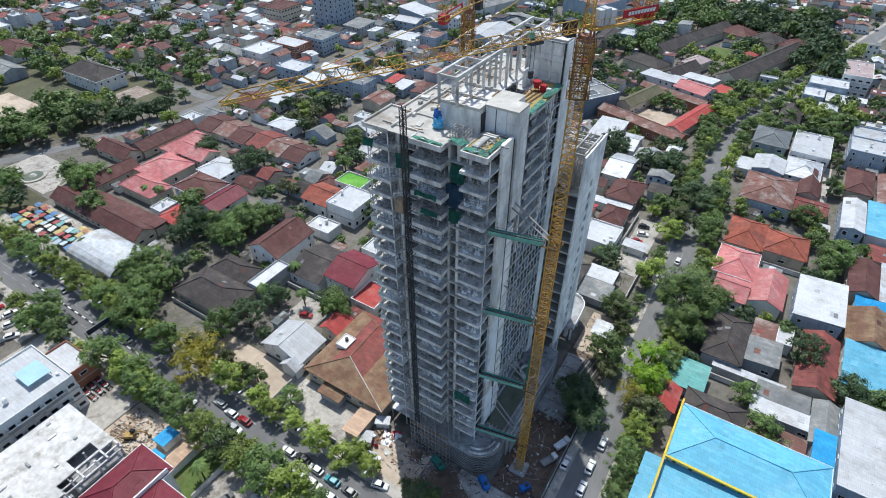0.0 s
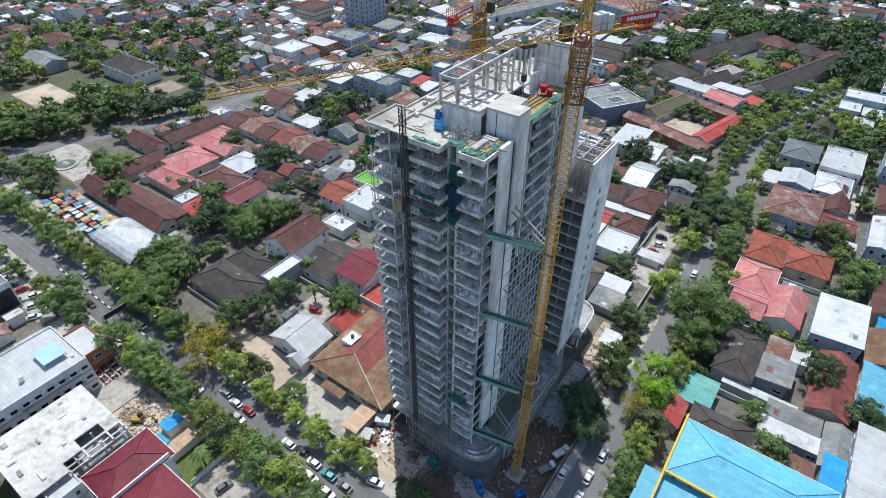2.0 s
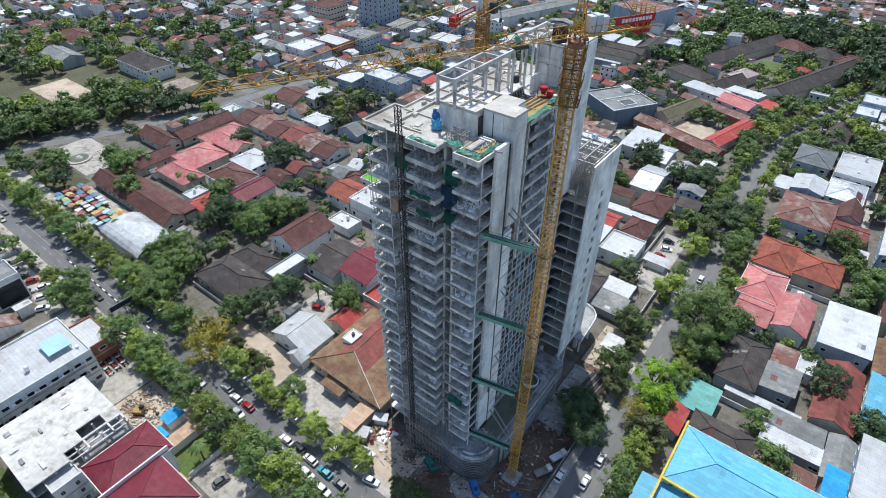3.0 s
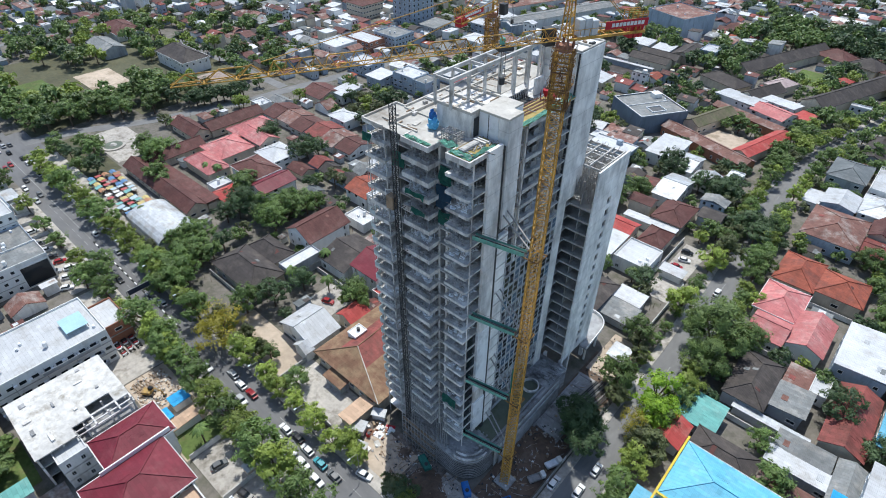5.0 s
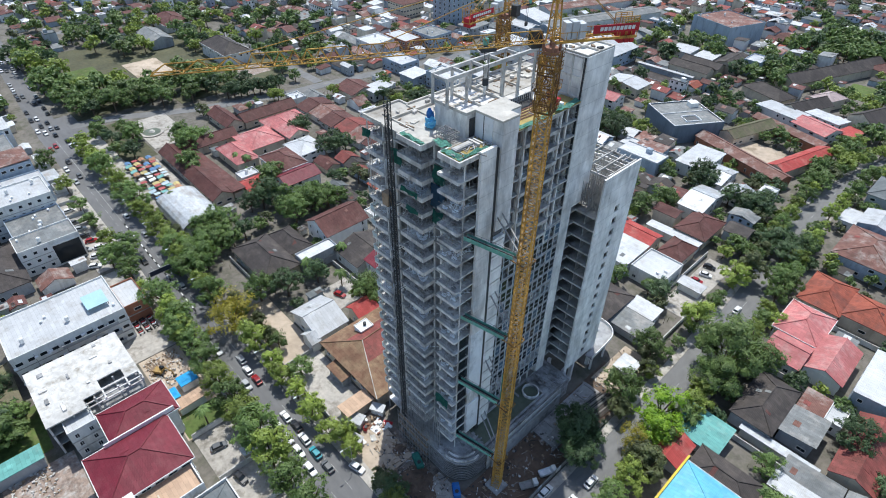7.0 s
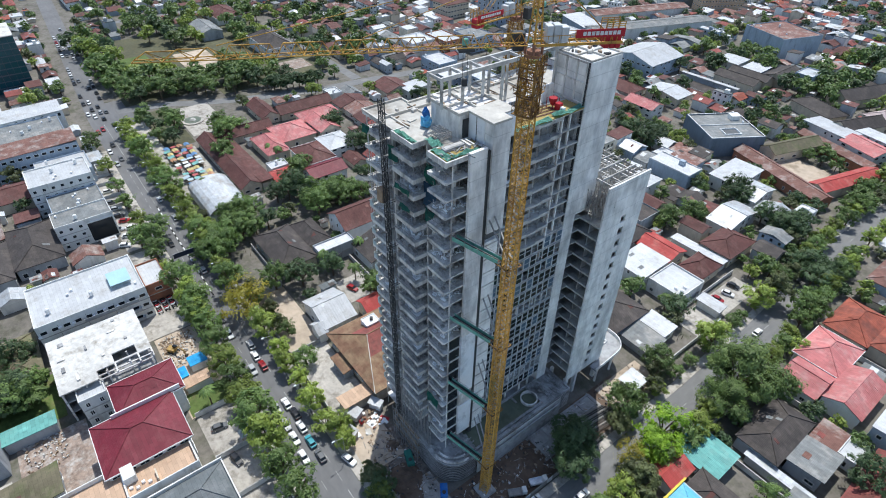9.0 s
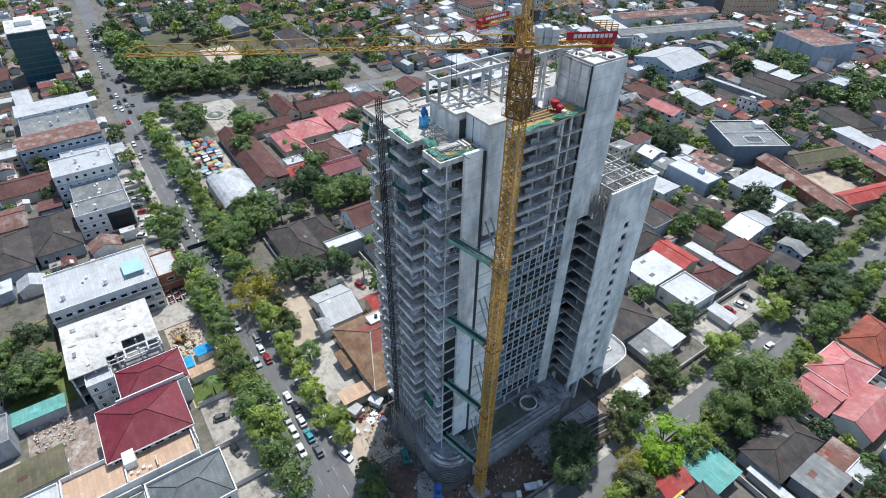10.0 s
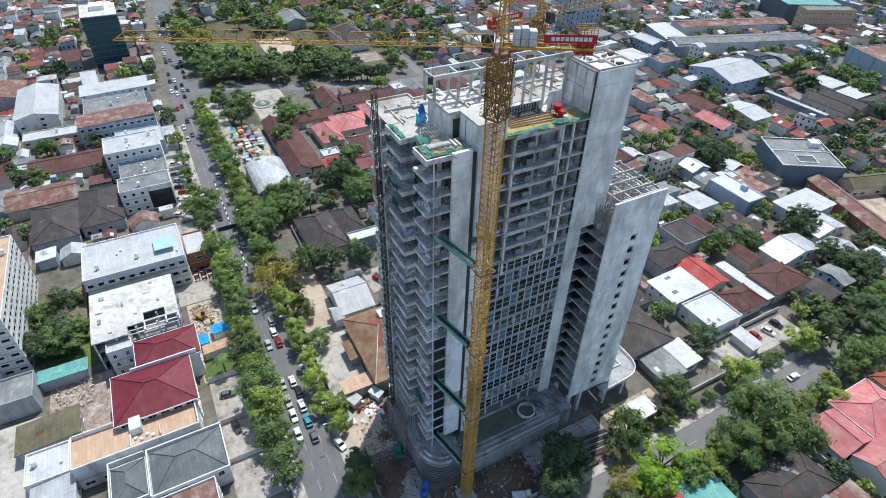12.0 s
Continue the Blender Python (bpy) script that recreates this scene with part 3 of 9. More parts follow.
# lower floors of the western end, down to the ground
for z in (8.0, 4.2):
    tpart("floor_slab", boxes((-59.6, -50.6, 69.0, 108, z - 0.28, z)), M_CONC)
    tpart("partition", boxes((-59, -50.6, 77.8, 78.0, z - 3.8, z - 0.28), (-55.2, -55.0, 71, 77.8, z - 3.8, z - 0.28)), M_BLOCK)
# face columns of the open upper bays
for y, w in ((86.2, 0.22), (96.5, 0.16)):
    tpart("column", bevelled(boxes((FACADE + 0.2, FACADE + 0.58, y - w, y + w, ZR - 9 * F, ZR - 0.42)), 0.02), M_CONC)
# columns, full height
COLUMNS = ((-59.5, 69.2), (-55, 69.3), (-59.5, 76), (-54.2, 71.4), (-50, 71.4), (-46.8, 71.9), (-43.6, 71.6), (-41.8, 71.6), (-39.6, 71.7), (-37.4, 72.3), (-35.25, 70.2),
           (-37.1, 86.3), (-37.1, 91.3), (-37.1, 96.4), (-37.1, 99.4), (-37.1, 83.8))
for x, y in COLUMNS:
    slim = 0.1 if y < 70.5 else 0.2 if x == -37.1 else 0.3
    tpart("column", bevelled(boxes((x - slim, x + slim, y - slim, y + slim, 0, ZR - 0.3)), 0.03), M_CONC)
# the two tall wall panels at the corner, with a dark strip painting the slot's shade between them
tpart("wall_panel", bevelled(boxes((-35.2, -34.55, 73.3, 76.9, 44.8, 86.9)), 0.04), M_CONC_L, "pale cast concrete wall panel")
tpart("wall_panel", bevelled(boxes((-35.2, -34.5, 73.1, 76.9, 26, 44.8)), 0.04), M_PANEL, "smooth white-grey finished wall panel")
tpart("wall_panel", bevelled(boxes((-35.3, -34.8, 73.3, 76.9, 21.5, 26)), 0.04), M_CONC, "bare recessed concrete wall panel")
tpart("wall_panel", bevelled(boxes((-35.2, -34.5, 73.1, 76.9, 10.8, 21.5)), 0.04), M_PANEL, "smooth white-grey finished wall panel")
tpart("wall_panel", bevelled(boxes((-36.5, -34.3, 77.75, 81.6, 69.2, 90.6)), 0.04), M_CONC_L, "pale cast concrete shaft wall")
tpart("wall_panel", bevelled(boxes((-36.5, -35.2, 77.75, 81.6, 8, 66.4)), 0.04), M_CONC_L, "pale cast concrete shaft wall set back")
# recess back coloured dark to carry the shade under the overhang
tpart("shaft_recess", boxes((-37.2, -36.0, 77.75, 81.6, 66.4, 69.2)), M_SHADE, "dark block painting the shade of the recess below the shaft wall")
tpart("shaft_slot", boxes((-37.4, -34.75, 76.9, 77.75, 8, 86.1)), M_STEEL, "dark strip painting the shaded slot between wall panels")
# stair core
core = tpart("core_wall", bevelled(boxes((-45, CORE_X, 102.5, 111.2, 60.6, 94.6)), 0.05), M_CONC_L, "tall pale cast concrete stair core")
tpart("core_wall", bevelled(boxes((-45, CORE_X, 102.5, 105.9, 0, 60.6)), 0.05), M_CONC_L, "pale cast concrete core wall")
tpart("core_slot", boxes((-37.3, CORE_X - 0.2, 102.36, 102.5, 60, 94.5)), M_STEEL, "dark vertical strip on the core")
for y in (102.7, 106.8, 111.0):
    tpart("parapet", boxes((-45, -36.7, y - 0.15, y + 0.15, 94.6, 94.95)), M_ROOFSLAB, "pale parapet beam on the core")
for x in (-44.8, -40.8, -36.9):
    tpart("parapet", boxes((x - 0.15, x + 0.15, 102.6, 111.1, 94.6, 94.9)), M_ROOFSLAB, "pale parapet beam on the core")
bm = bmesh.new()
for z in (86.6, 90.4, 94.2):
    add_box(bm, -45, -37.3, 102.28, 102.5, z, z + 0.35)
for x in (-45, -42.4, -39.8, -37.5):
    add_box(bm, x, x + 0.35, 102.28, 102.5, 86.3, 94.6)
tpart("frame_beam", bm, M_CONC, "concrete frame on the core's face")
# the wing: a blind face with one column of windows, cut through
wing = bmesh.new()
WIN_Y0, WIN_Y1 = 115.0, 116.7
add_box(wing, WING_X - 0.4, WING_X, 108.2, WIN_Y0, 8, 69)
add_box(wing, WING_X - 0.4, WING_X, WIN_Y1, 122.2, 8, 69)
zs = [ZR - F * k - 1.3 for k in range(8, 23)]
edge = 69.0
for z in zs:
    add_box(wing, WING_X - 0.4, WING_X, WIN_Y0, WIN_Y1, z + 1.9, edge)
    edge = z
add_box(wing, WING_X - 0.4, WING_X, WIN_Y0, WIN_Y1, 8, edge)
tpart("wing_wall", wing, M_CONC_L, "blind pale concrete wall with one column of square windows")
tpart("wing_wall", boxes((-52, WING_X - 0.4, 121.8, 122.2, 8, 66)), M_CONC_L)
tpart("wing_wall", boxes((-52.4, -52, 108.4, 122.2, 8, 62)), M_CONC_L)
# added sheet, near black, so the cut windows look shaded inside
tpart("window_recess", boxes((WING_X - 1.6, WING_X - 1.4, WIN_Y0 - 0.6, WIN_Y1 + 0.6, 8, 62)), M_STEEL, "added near-black backing that puts shade in the window holes")
bm = bmesh.new()
for y in (111, 114, 117, 120, 122):
    add_box(bm, -45, WING_X - 0.4, y - 0.12, y + 0.12, 67.6, 68.1)
for x in (-45, -41, -38, -35, -32.2):
    add_box(bm, x - 0.12, x + 0.12, 111, 122.1, 68.1, 68.5)
    for y in (111, 114, 117, 120, 122):
        add_box(bm, x - 0.11, x + 0.11, y - 0.11, y + 0.11, 60.4, 67.6)
tpart("roof_frame", bm, M_AGED, "unfinished concrete roof frame on the wing")
bm = bmesh.new()
rng = random.Random(5)
for i in range(110):
    x, y = rng.uniform(-36.5, -31.7), rng.uniform(108.6, 113)
    add_bar(bm, (x, y, 60.5), (x + rng.uniform(-0.6, 0.6), y + rng.uniform(-0.6, 0.6), 60.5 + rng.uniform(1.5, 6)), 0.1)
    add_bar(bm, (x, y, 60.6 + rng.uniform(0, 5)), (x + rng.uniform(-2, 2) * 0.5, y + rng.uniform(0, 2), 60.7 + rng.uniform(0, 5)), 0.1)
for i in range(170):
    x, y = rng.uniform(-44.5, -32), rng.uniform(111, 121.6)
    kind = i % 3
    if kind == 0:
        add_bar(bm, (x, y, 60.4), (x + rng.uniform(-0.4, 0.4), y + rng.uniform(-0.4, 0.4), rng.uniform(63, 68.6)), 0.1)
    elif kind == 1:
        add_bar(bm, (x, y, rng.uniform(61, 67)), (x + rng.uniform(-2.5, 2.5), y + rng.uniform(-0.4, 0.4), rng.uniform(61, 67.4)), 0.09)
    else:
        add_bar(bm, (x, y, 68.3), (x + rng.uniform(-0.3, 0.3), y + rng.uniform(-2.4, 2.4), 68.4 + rng.uniform(0, 0.3)), 0.18)
tpart("scaffold", bm, M_TUBE, "tangle of pale scaffold tubes on the wing roof")
tpart("wing_column", boxes((-32, -31, 108.3, 109.2, 0, 8), (-32, -31, 112, 112.9, 0, 8), (-32, -31, 121, 122, 0, 8), (-37, -36.2, 108.3, 109.2, 0, 8)), M_CONC_L)
# glazed lower storeys of the long side: one window for each bay
BAYS = [81.9 + 20.4 * i / 11 for i in range(12)]
win = thing("template", "", "")
for k in range(9, 23):
    z = ZR - F * k
    for i in range(11):
        y0, y1 = BAYS[i] + 0.03, BAYS[i + 1] - 0.03
        if k == 9 and i == 0:
            frame_me = mesh_of("window", boxes((0, 0.1, 0, y1 - y0, 0.18, 0.3), (0, 0.1, 0, y1 - y0, 2.96, 3.08), (0, 0.1, 0, 0.11, 0.3, 2.96), (0, 0.1, y1 - y0 - 0.11, y1 - y0, 0.3, 2.96), (0, 0.08, 0.11, y1 - y0 - 0.11, 1.5, 1.6)), M_TUBE_L)
            pane_me = mesh_of("pane", boxes((0.01, 0.03, 0.03, y1 - y0 - 0.03, 0.24, 3.02)), M_GLASS)
            pane_bl = mesh_of("pane", boxes((0.01, 0.03, 0.03, y1 - y0 - 0.03, 0.24, 3.02)), M_GLASS_B)
        w = piece("window", frame_me, None, tower, "", pose(FACADE + 0.3 - TX, y0 - TY, z))
        blue = (i == 3 and k % 4 > 0) or (i * 5 + k * 3) % 11 < 2
        if (i * 7 + k * 5) % (3 if k < 12 else 7):
            piece("pane", pane_bl if blue else pane_me, None, w)
bpy.data.objects.remove(win)
sill = mesh_of("window_sill_band", boxes((FACADE + 0.2, FACADE + 0.42, 81.7, 102.4, -0.16, 0.18)), M_RAW_DARK)
for k in range(9, 24):
    tshare("sill_band", sill, ZR - F * k)
# glazing by the corner balconies, lower storeys
pane_c = mesh_of("side_window", boxes((-35.2, -35.16, 70.5, 73.1, 0.1, 3.05)), M_GLASS)
for k in range(13, 23):
    tshare("side_window", pane_c, ZR - F * k, "dark glazing beside the corner balcony")
# podium with its rounded, banded corner
PCX, PCY, R0 = -35.0, 72.3, 6.0
POD_W = -50.5


def podium_outline(grow):
    out = [(POD_W, 108), (POD_W, PCY - R0 - grow), (-42, PCY - R0 - grow)]
    out += [(PCX + (R0 + grow) * math.cos(a), PCY + (R0 + grow) * math.sin(a)) for a in [radians(-90 + 90 * i / 12) for i in range(13)]]
    return out + [(PCX + R0 + grow, 108)]


# body colour is near black, so the gaps between bands look shaded
tpart("podium", prism(podium_outline(-1.0), 0, 6.9), M_STEEL, "rounded podium body painted near black for shade behind its bands")
for i in range(9):
    bm = bmesh.new()
    ring_out, ring_in = podium_outline(0.09)[1:], podium_outline(-0.09)[1:]
    for (a, b), (c, d) in zip(zip(ring_out, ring_out[1:]), zip(ring_in, ring_in[1:])):
        lo = [bm.verts.new((p[0], p[1], 0.6 + 0.76 * i)) for p in (a, b, d, c)]
        hi = [bm.verts.new((p[0], p[1], 0.74 + 0.76 * i)) for p in (a, b, d, c)]
        bm.faces.new(hi)
        bm.faces.new(lo[::-1])
        bm.faces.new((lo[0], lo[1], hi[1], hi[0]))
        bm.faces.new((lo[2], lo[3], hi[3], hi[2]))
    tpart("podium_band", bm, M_BLOCK, "grey louvre band round the podium")
post = mesh_of("band_post", boxes((-0.08, 0.08, -0.08, 0.08, 0, 6.9)), M_STEEL)
for px, py in podium_outline(-0.25)[1:-1]:
    piece("band_post", post, None, tower, "", pose(px - TX, py - TY, 0))
for px in (-48.5, -46.5, -44.5):
    piece("band_post", post, None, tower, "", pose(px - TX, PCY - R0 + 0.25 - TY, 0))
# tube scaffold along the street front of the podium and its first floors
scaffold = thing("podium_scaffold", "grey tube scaffold along the front of the podium", "scaffold", at=(0, 0, 0.1))
STANDARD = mesh_of("standard", bars(((0, 0, 0), (0, 0, 11.4)), w=0.1), M_TUBE)
for i in range(11):
    for y in (65.2, 66.0):
        piece("standard", STANDARD, None, scaffold, "", pose(-50.6 + 1.05 * i + (0.4 if y > 65.5 else 0), y, 0))
for k in range(7):
    z = 1.2 + 1.6 * k
    for y in (65.2, 66.0):
        part("ledger", bars(((-50.8, y, z), (-39.8, y, z)), w=0.09), M_TUBE, scaffold)
    if k % 2:
        part("board", boxes((-50.6, -40, 65.3, 65.9, z + 0.08, z + 0.13)), M_TIMBER, scaffold)
for i in range(10):
    for y in (66.9, 67.6):
        piece("standard", STANDARD, None, scaffold, "", pose(-50.0 + 1.35 * i, y, 7.2))
for k in range(6):
    part("ledger", bars(((-50.2, 66.9, 8.6 + 1.7 * k), (-37.6, 66.9, 8.6 + 1.7 * k)), w=0.08), M_TUBE, scaffold)
for i in range(5):
    part("brace", bars(((-50.6 + 2.1 * i, 65.15, 1.2), (-48.5 + 2.1 * i, 65.15, 4.4)), ((-48.5 + 2.1 * i, 65.15, 4.4), (-50.6 + 2.1 * i, 65.15, 7.6)), w=0.07), M_TUBE, scaffold)
tpart("podium_deck", prism(podium_outline(-0.1), 6.9, 7.3), M_RAW_DARK, "grey podium deck slab")
tpart("pool_floor", boxes((-36.2, -30.4, 76, 98.0, 7.3, 7.42)), M_WATER, "greenish waterproofed pool floor")
tpart("pool_kerb", boxes((-30.4, -29.9, 72, 98.5, 7.3, 8.2), (-29.4, -28.9, 72, 99.2, 7.3, 7.9), (-36.6, -30.4, 98.0, 98.5, 7.3, 8.2), (-36.6, -36.2, 78, 92.6, 7.3, 7.9), (-36.6, -34.2, 92.6, 93.0, 7.3, 7.9)), M_RAW_DARK, "low concrete pool kerbs")
bm = bmesh.new()
ring = [[bm.verts.new((-33.0 + r * math.cos(math.pi * i / 16), 96.2 + r * math.sin(math.pi * i / 16), z)) for i in range(32)] for r, z in ((2.3, 7.3), (2.3, 8.3), (2.0, 8.3), (2.0, 7.3))]
for lo, hi in zip(ring, ring[1:]):
    for i in range(32):
        bm.faces.new((lo[i], lo[(i + 1) % 32], hi[(i + 1) % 32], hi[i]))
tpart("round_basin", bm, M_CONC, "round concrete basin in the pool deck")
bm = bmesh.new()
for i in range(25):
    a0, a1 = radians(-90 + 90 * i / 24), radians(-90 + 90 * (i + 1) / 24)
    for r, z in ((4.3, 7.3), (5.5, 7.3)):
        add_bar(bm, (PCX + r * math.cos(a0), PCY + r * math.sin(a0), z + 0.4), (PCX + r * math.cos(a1), PCY + r * math.sin(a1), z + 0.4), 0.5)
tpart("curved_kerb", bm, M_CONC, "curved concrete kerbs on the podium corner")
# white curved deck behind the wing, on piers, with a parapet along its outer edge
ramp = thing("ramp_deck", "curved concrete ramp deck with a pale parapet on piers", "ramp", at=(-37, 127, 0))
RAMP_EDGE = [(8.4, -9.0), (7.9, 0.0)] + [(2.4 + 5.4 * math.cos(a), 0.6 + 5.2 * math.sin(a)) for a in [radians(10 * i) for i in range(10)]] + [(-8.0, 5.9)]
part("deck", prism([(6.05, -9.0)] + RAMP_EDGE + [(-8.0, -4.7), (6.05, -4.7)], 6.9, 7.3), M_RAW_DARK, ramp, "dusty grey deck slab")
bm = bmesh.new()
for (ax, ay), (bx, by) in zip(RAMP_EDGE, RAMP_EDGE[1:]):
    for z in (7.4, 7.65, 7.9, 8.15):
        add_bar(bm, (ax, ay, z), (bx, by, z), 0.26)
part("parapet", bm, M_CONC_L, ramp)
for x, y in ((7.2, -6.5), (7.0, 0.2), (4.6, 4.2), (-1.5, 5.0), (-6.5, 5.0)):
    bm = bmesh.new()
    add_cyl(bm, x, y, 0, 6.9, 0.32, 10)
    part("pier", bm, M_CONC_L, ramp)
part("inner_kerb", boxes((-8.0, 3.0, 1.6, 1.85, 7.3, 7.9), (3.0, 3.25, -4.5, 1.85, 7.3, 7.9)), M_CONC_L, ramp)

# roof: slabs, lift box, pergola, sunken decks
tpart("roof_slab", boxes((-59.6, -49.6, 68.7, 77, ZR, ZR + 0.12), (-57.3, -49.6, 77, 84, ZR, ZR + 0.12), (-49.6, -43.4, 68.1, 76, ZR, ZR + 0.12), (-43.4, -40, 71, 76, ZR, ZR + 0.12), (-57.3, -48, 84, 111, ZR, ZR + 0.12)), M_ROOFSLAB, "sunlit pale roof slab")
tpart("roof_kerb", boxes((-59.9, -59.6, 68.5, 77.2, ZR, ZR + 0.5), (-57.6, -57.3, 77.2, 111, ZR, ZR + 0.5), (-59.6, -57.3, 77.0, 77.3, ZR + 0.12, ZR + 0.45), (-59.6, -54.6, 68.5, 68.8, ZR, ZR + 0.4), (-54.6, -54.3, 70, 111, ZR + 0.1, ZR + 0.6)), M_ROOFSLAB, "pale roof kerbs")
tpart("penthouse", bevelled(boxes((-48.2, -40.6, 75.6, 84.5, ZR, 90.4)), 0.05), M_CONC, "square concrete lift house on the roof")
tpart("penthouse_kerb", boxes((-48.3, -40.5, 75.5, 75.9, 90.4, 90.9), (-48.3, -40.5, 79.8, 80.1, 90.4, 90.8), (-48.3, -40.5, 84.2, 84.6, 90.4, 90.9), (-44.6, -44.2, 75.9, 84.2, 90.4, 90.8), (-40.9, -40.5, 75.9, 84.2, 90.4, 90.9)), M_ROOFSLAB, "pale upstand beams")
tpart("penthouse_block", boxes((-40.4, -36.5, 77.6, 84.5, ZR, 90.6)), M_PANEL, "smooth grey panelled roof block")
tpart("penthouse_block_cap", boxes((-40.5, -34.3, 77.5, 81.6, 90.62, 91.0), (-40.5, -36.5, 81.6, 84.6, 90.62, 90.9)), M_ROOFSLAB, "pale flat cap")
# no opening here: a dark block carries the doorway's shade
tpart("door_recess", boxes((-40.9, -40.42, 76.4, 77.55, ZR + 0.1, 89.6)), M_STEEL, "dark block painting a shaded doorway")
tpart("panel_joint", boxes((-38.5, -38.36, 77.56, 77.6, ZR, 90.5)), M_STEEL, "dark panel joint")
# pergola of square columns carrying a long open beam frame
PX0, PX1 = -47.9, -44.4
for x in (PX0, PX1):
    tpart("pergola_beam", bevelled(boxes((x - 0.2, x + 0.2, 74.6, 111, 95.05, 95.75)), 0.03), M_AGED, "long concrete roof beam")
for i in range(9):
    y = 74.9 + 4.48 * i
    tpart("pergola_cross_beam", boxes((PX0 + 0.2, PX1 - 0.2, y - 0.15, y + 0.15, 95.1, 95.6)), M_AGED)
    for x in (PX0, PX1):
        tpart("pergola_column", bevelled(boxes((x - 0.21, x + 0.21, y - 0.21, y + 0.21, ZR if y > 84 else 90.4, 95.05)), 0.03), M_AGED)
tpart("parapet_wall", boxes((-44.2, -43.9, 84.6, 97, ZR, ZR + 1.6)), M_CONC, "low concrete wall by the open shaft")
# solid near-black slab, its colour stands for shade down the shaft
tpart("shaft_cover", boxes((-43.7, -41, 85.3, 96, ZR + 0.02, ZR + 0.3)), M_STEEL, "dark slab painting the shaded shaft in the roof deck")
tpart("ply_deck", boxes((-41, FACADE + 0.4, 84.6, 102.2, ZR + 0.02, ZR + 0.25)), M_PLY, "yellow-brown plywood formwork deck")
tpart("ply_deck", boxes((-39.8, -35.3, 69.2, 77.3, ZR + 0.02, ZR + 0.2)), M_PLY, "yellow-brown plywood formwork deck")
tpart("edge_wall", boxes((-40.1, -35.0, 68.75, 69.0, ZR - 0.7, ZR + 0.35), (-35.3, -35.0, 69.0, 76.8, ZR - 0.5, ZR + 0.35), (-40.1, -39.85, 69.0, 71.2, ZR - 0.7, ZR + 0.35)), M_CONC, "raw concrete edge wall round the formwork")
tpart("edge_wall", boxes((-49.6, -43.3, 68.0, 68.2, ZR - 0.6, ZR + 0.35), (-43.5, -43.3, 68.2, 70.9, ZR - 0.6, ZR + 0.35)), M_CONC)

# formwork boards, props and dirt left on the podium deck
bm = bmesh.new()
deck_rng = random.Random(8)
for i in range(300):
    x, y = deck_rng.uniform(-36, -29.6), deck_rng.uniform(99.5, 107.5)
    if i > 130:
        x, y = deck_rng.uniform(-50, -36), deck_rng.uniform(66.7, 69.2)
    elif i > 80:
        x, y = deck_rng.uniform(-36, -31), deck_rng.uniform(70, 76)
    a, l = deck_rng.choice((0, 1.57, 0.2)), deck_rng.uniform(0.4, 1.8)
    add_bar(bm, (x, y, 7.45), (x + l * math.cos(a), y + l * math.sin(a), 7.45 + deck_rng.uniform(0, 0.3)), 0.2)
    if i % 3 == 0:
        add_box(bm, x - 0.4, x + 0.4, y - 0.3, y + 0.3, 7.3, 7.5 + deck_rng.uniform(0, 0.6))
tagged(part("deck_clutter", bm, M_RAW_DARK), "boards, blocks and props left on the podium deck", "building materials", kind="stuff")

# long kerbs stepping down from the pool deck on the east side
for i, (off, z) in enumerate(((0.5, 6.6), (1.1, 5.6))):
    tpart("terrace_kerb", boxes((-29.0 + off - 0.28, -29.0 + off, 75 + 1.2 * i, 104 - 0.8 * i, 0.0, z)), M_RAW_DARK if i % 2 else M_AGED, "stepped concrete kerb beside the podium")

# ---- tower cranes ----
def mast_mesh(width, height, chord, brace, material, crossed=False):
    """One lattice section of a mast, open at both ends."""
    h = width / 2
    bm = bmesh.new()
    corner = [(-h, -h), (h, -h), (h, h), (-h, h)]
    for i in range(4):
        (x0, y0), (x1, y1) = corner[i], corner[(i + 1) % 4]
        add_bar(bm, (x0, y0, 0), (x0, y0, height), chord)
        add_bar(bm, (x0, y0, 0), (x1, y1, 0), brace)
        add_bar(bm, (x0, y0, 0), (x1, y1, height / 2), brace)
        add_bar(bm, (x1, y1, height / 2), (x0, y0, height), brace)
        add_bar(bm, (x0, y0, height / 2), (x1, y1, height / 2), brace)
        if crossed:
            add_bar(bm, (x1, y1, 0), (x0, y0, height / 2), brace * 0.8)
            add_bar(bm, (x0, y0, height / 2), (x1, y1, height), brace * 0.8)
    return mesh_of("mast_section", bm, material)


def jib_mesh(length, width, depth, chord, brace, material, taper=1.0):
    bm = bmesh.new()
    h, e = width / 2, width / 2 * taper
    d1 = depth * taper
    n = max(2, round(length / 1.5))
    for i in range(n):
        a, b = i / n, (i + 1) / n
        ha, hb = h + (e - h) * a, h + (e - h) * b
        da, db = depth + (d1 - depth) * a, depth + (d1 - depth) * b
        xa, xb = length * a, length * b
        xm, dm = (xa + xb) / 2, (da + db) / 2
        for s in (-1, 1):
            add_bar(bm, (xa, s * ha, 0), (xb, s * hb, 0), chord)
            add_bar(bm, (xa, s * ha, 0), (xm, 0, dm), brace)
            add_bar(bm, (xm, 0, dm), (xb, s * hb, 0), brace)
        add_bar(bm, (xa, -ha, 0), (xa, ha, 0), brace)
        add_bar(bm, (xa, -ha, 0), (xb, hb, 0), brace)
        if i:
            add_bar(bm, (xm - (xb - xa), 0, dm), (xm, 0, dm), chord)
    return mesh_of("jib_section", bm, material)


M_RUSTY = surface("rusted_yellow_steel", (0.3, 0.17, 0.05), rough=0.7, vary=0.4, grain=2, stain=(0.12, 0.06, 0.035), stain_amount=0.6)
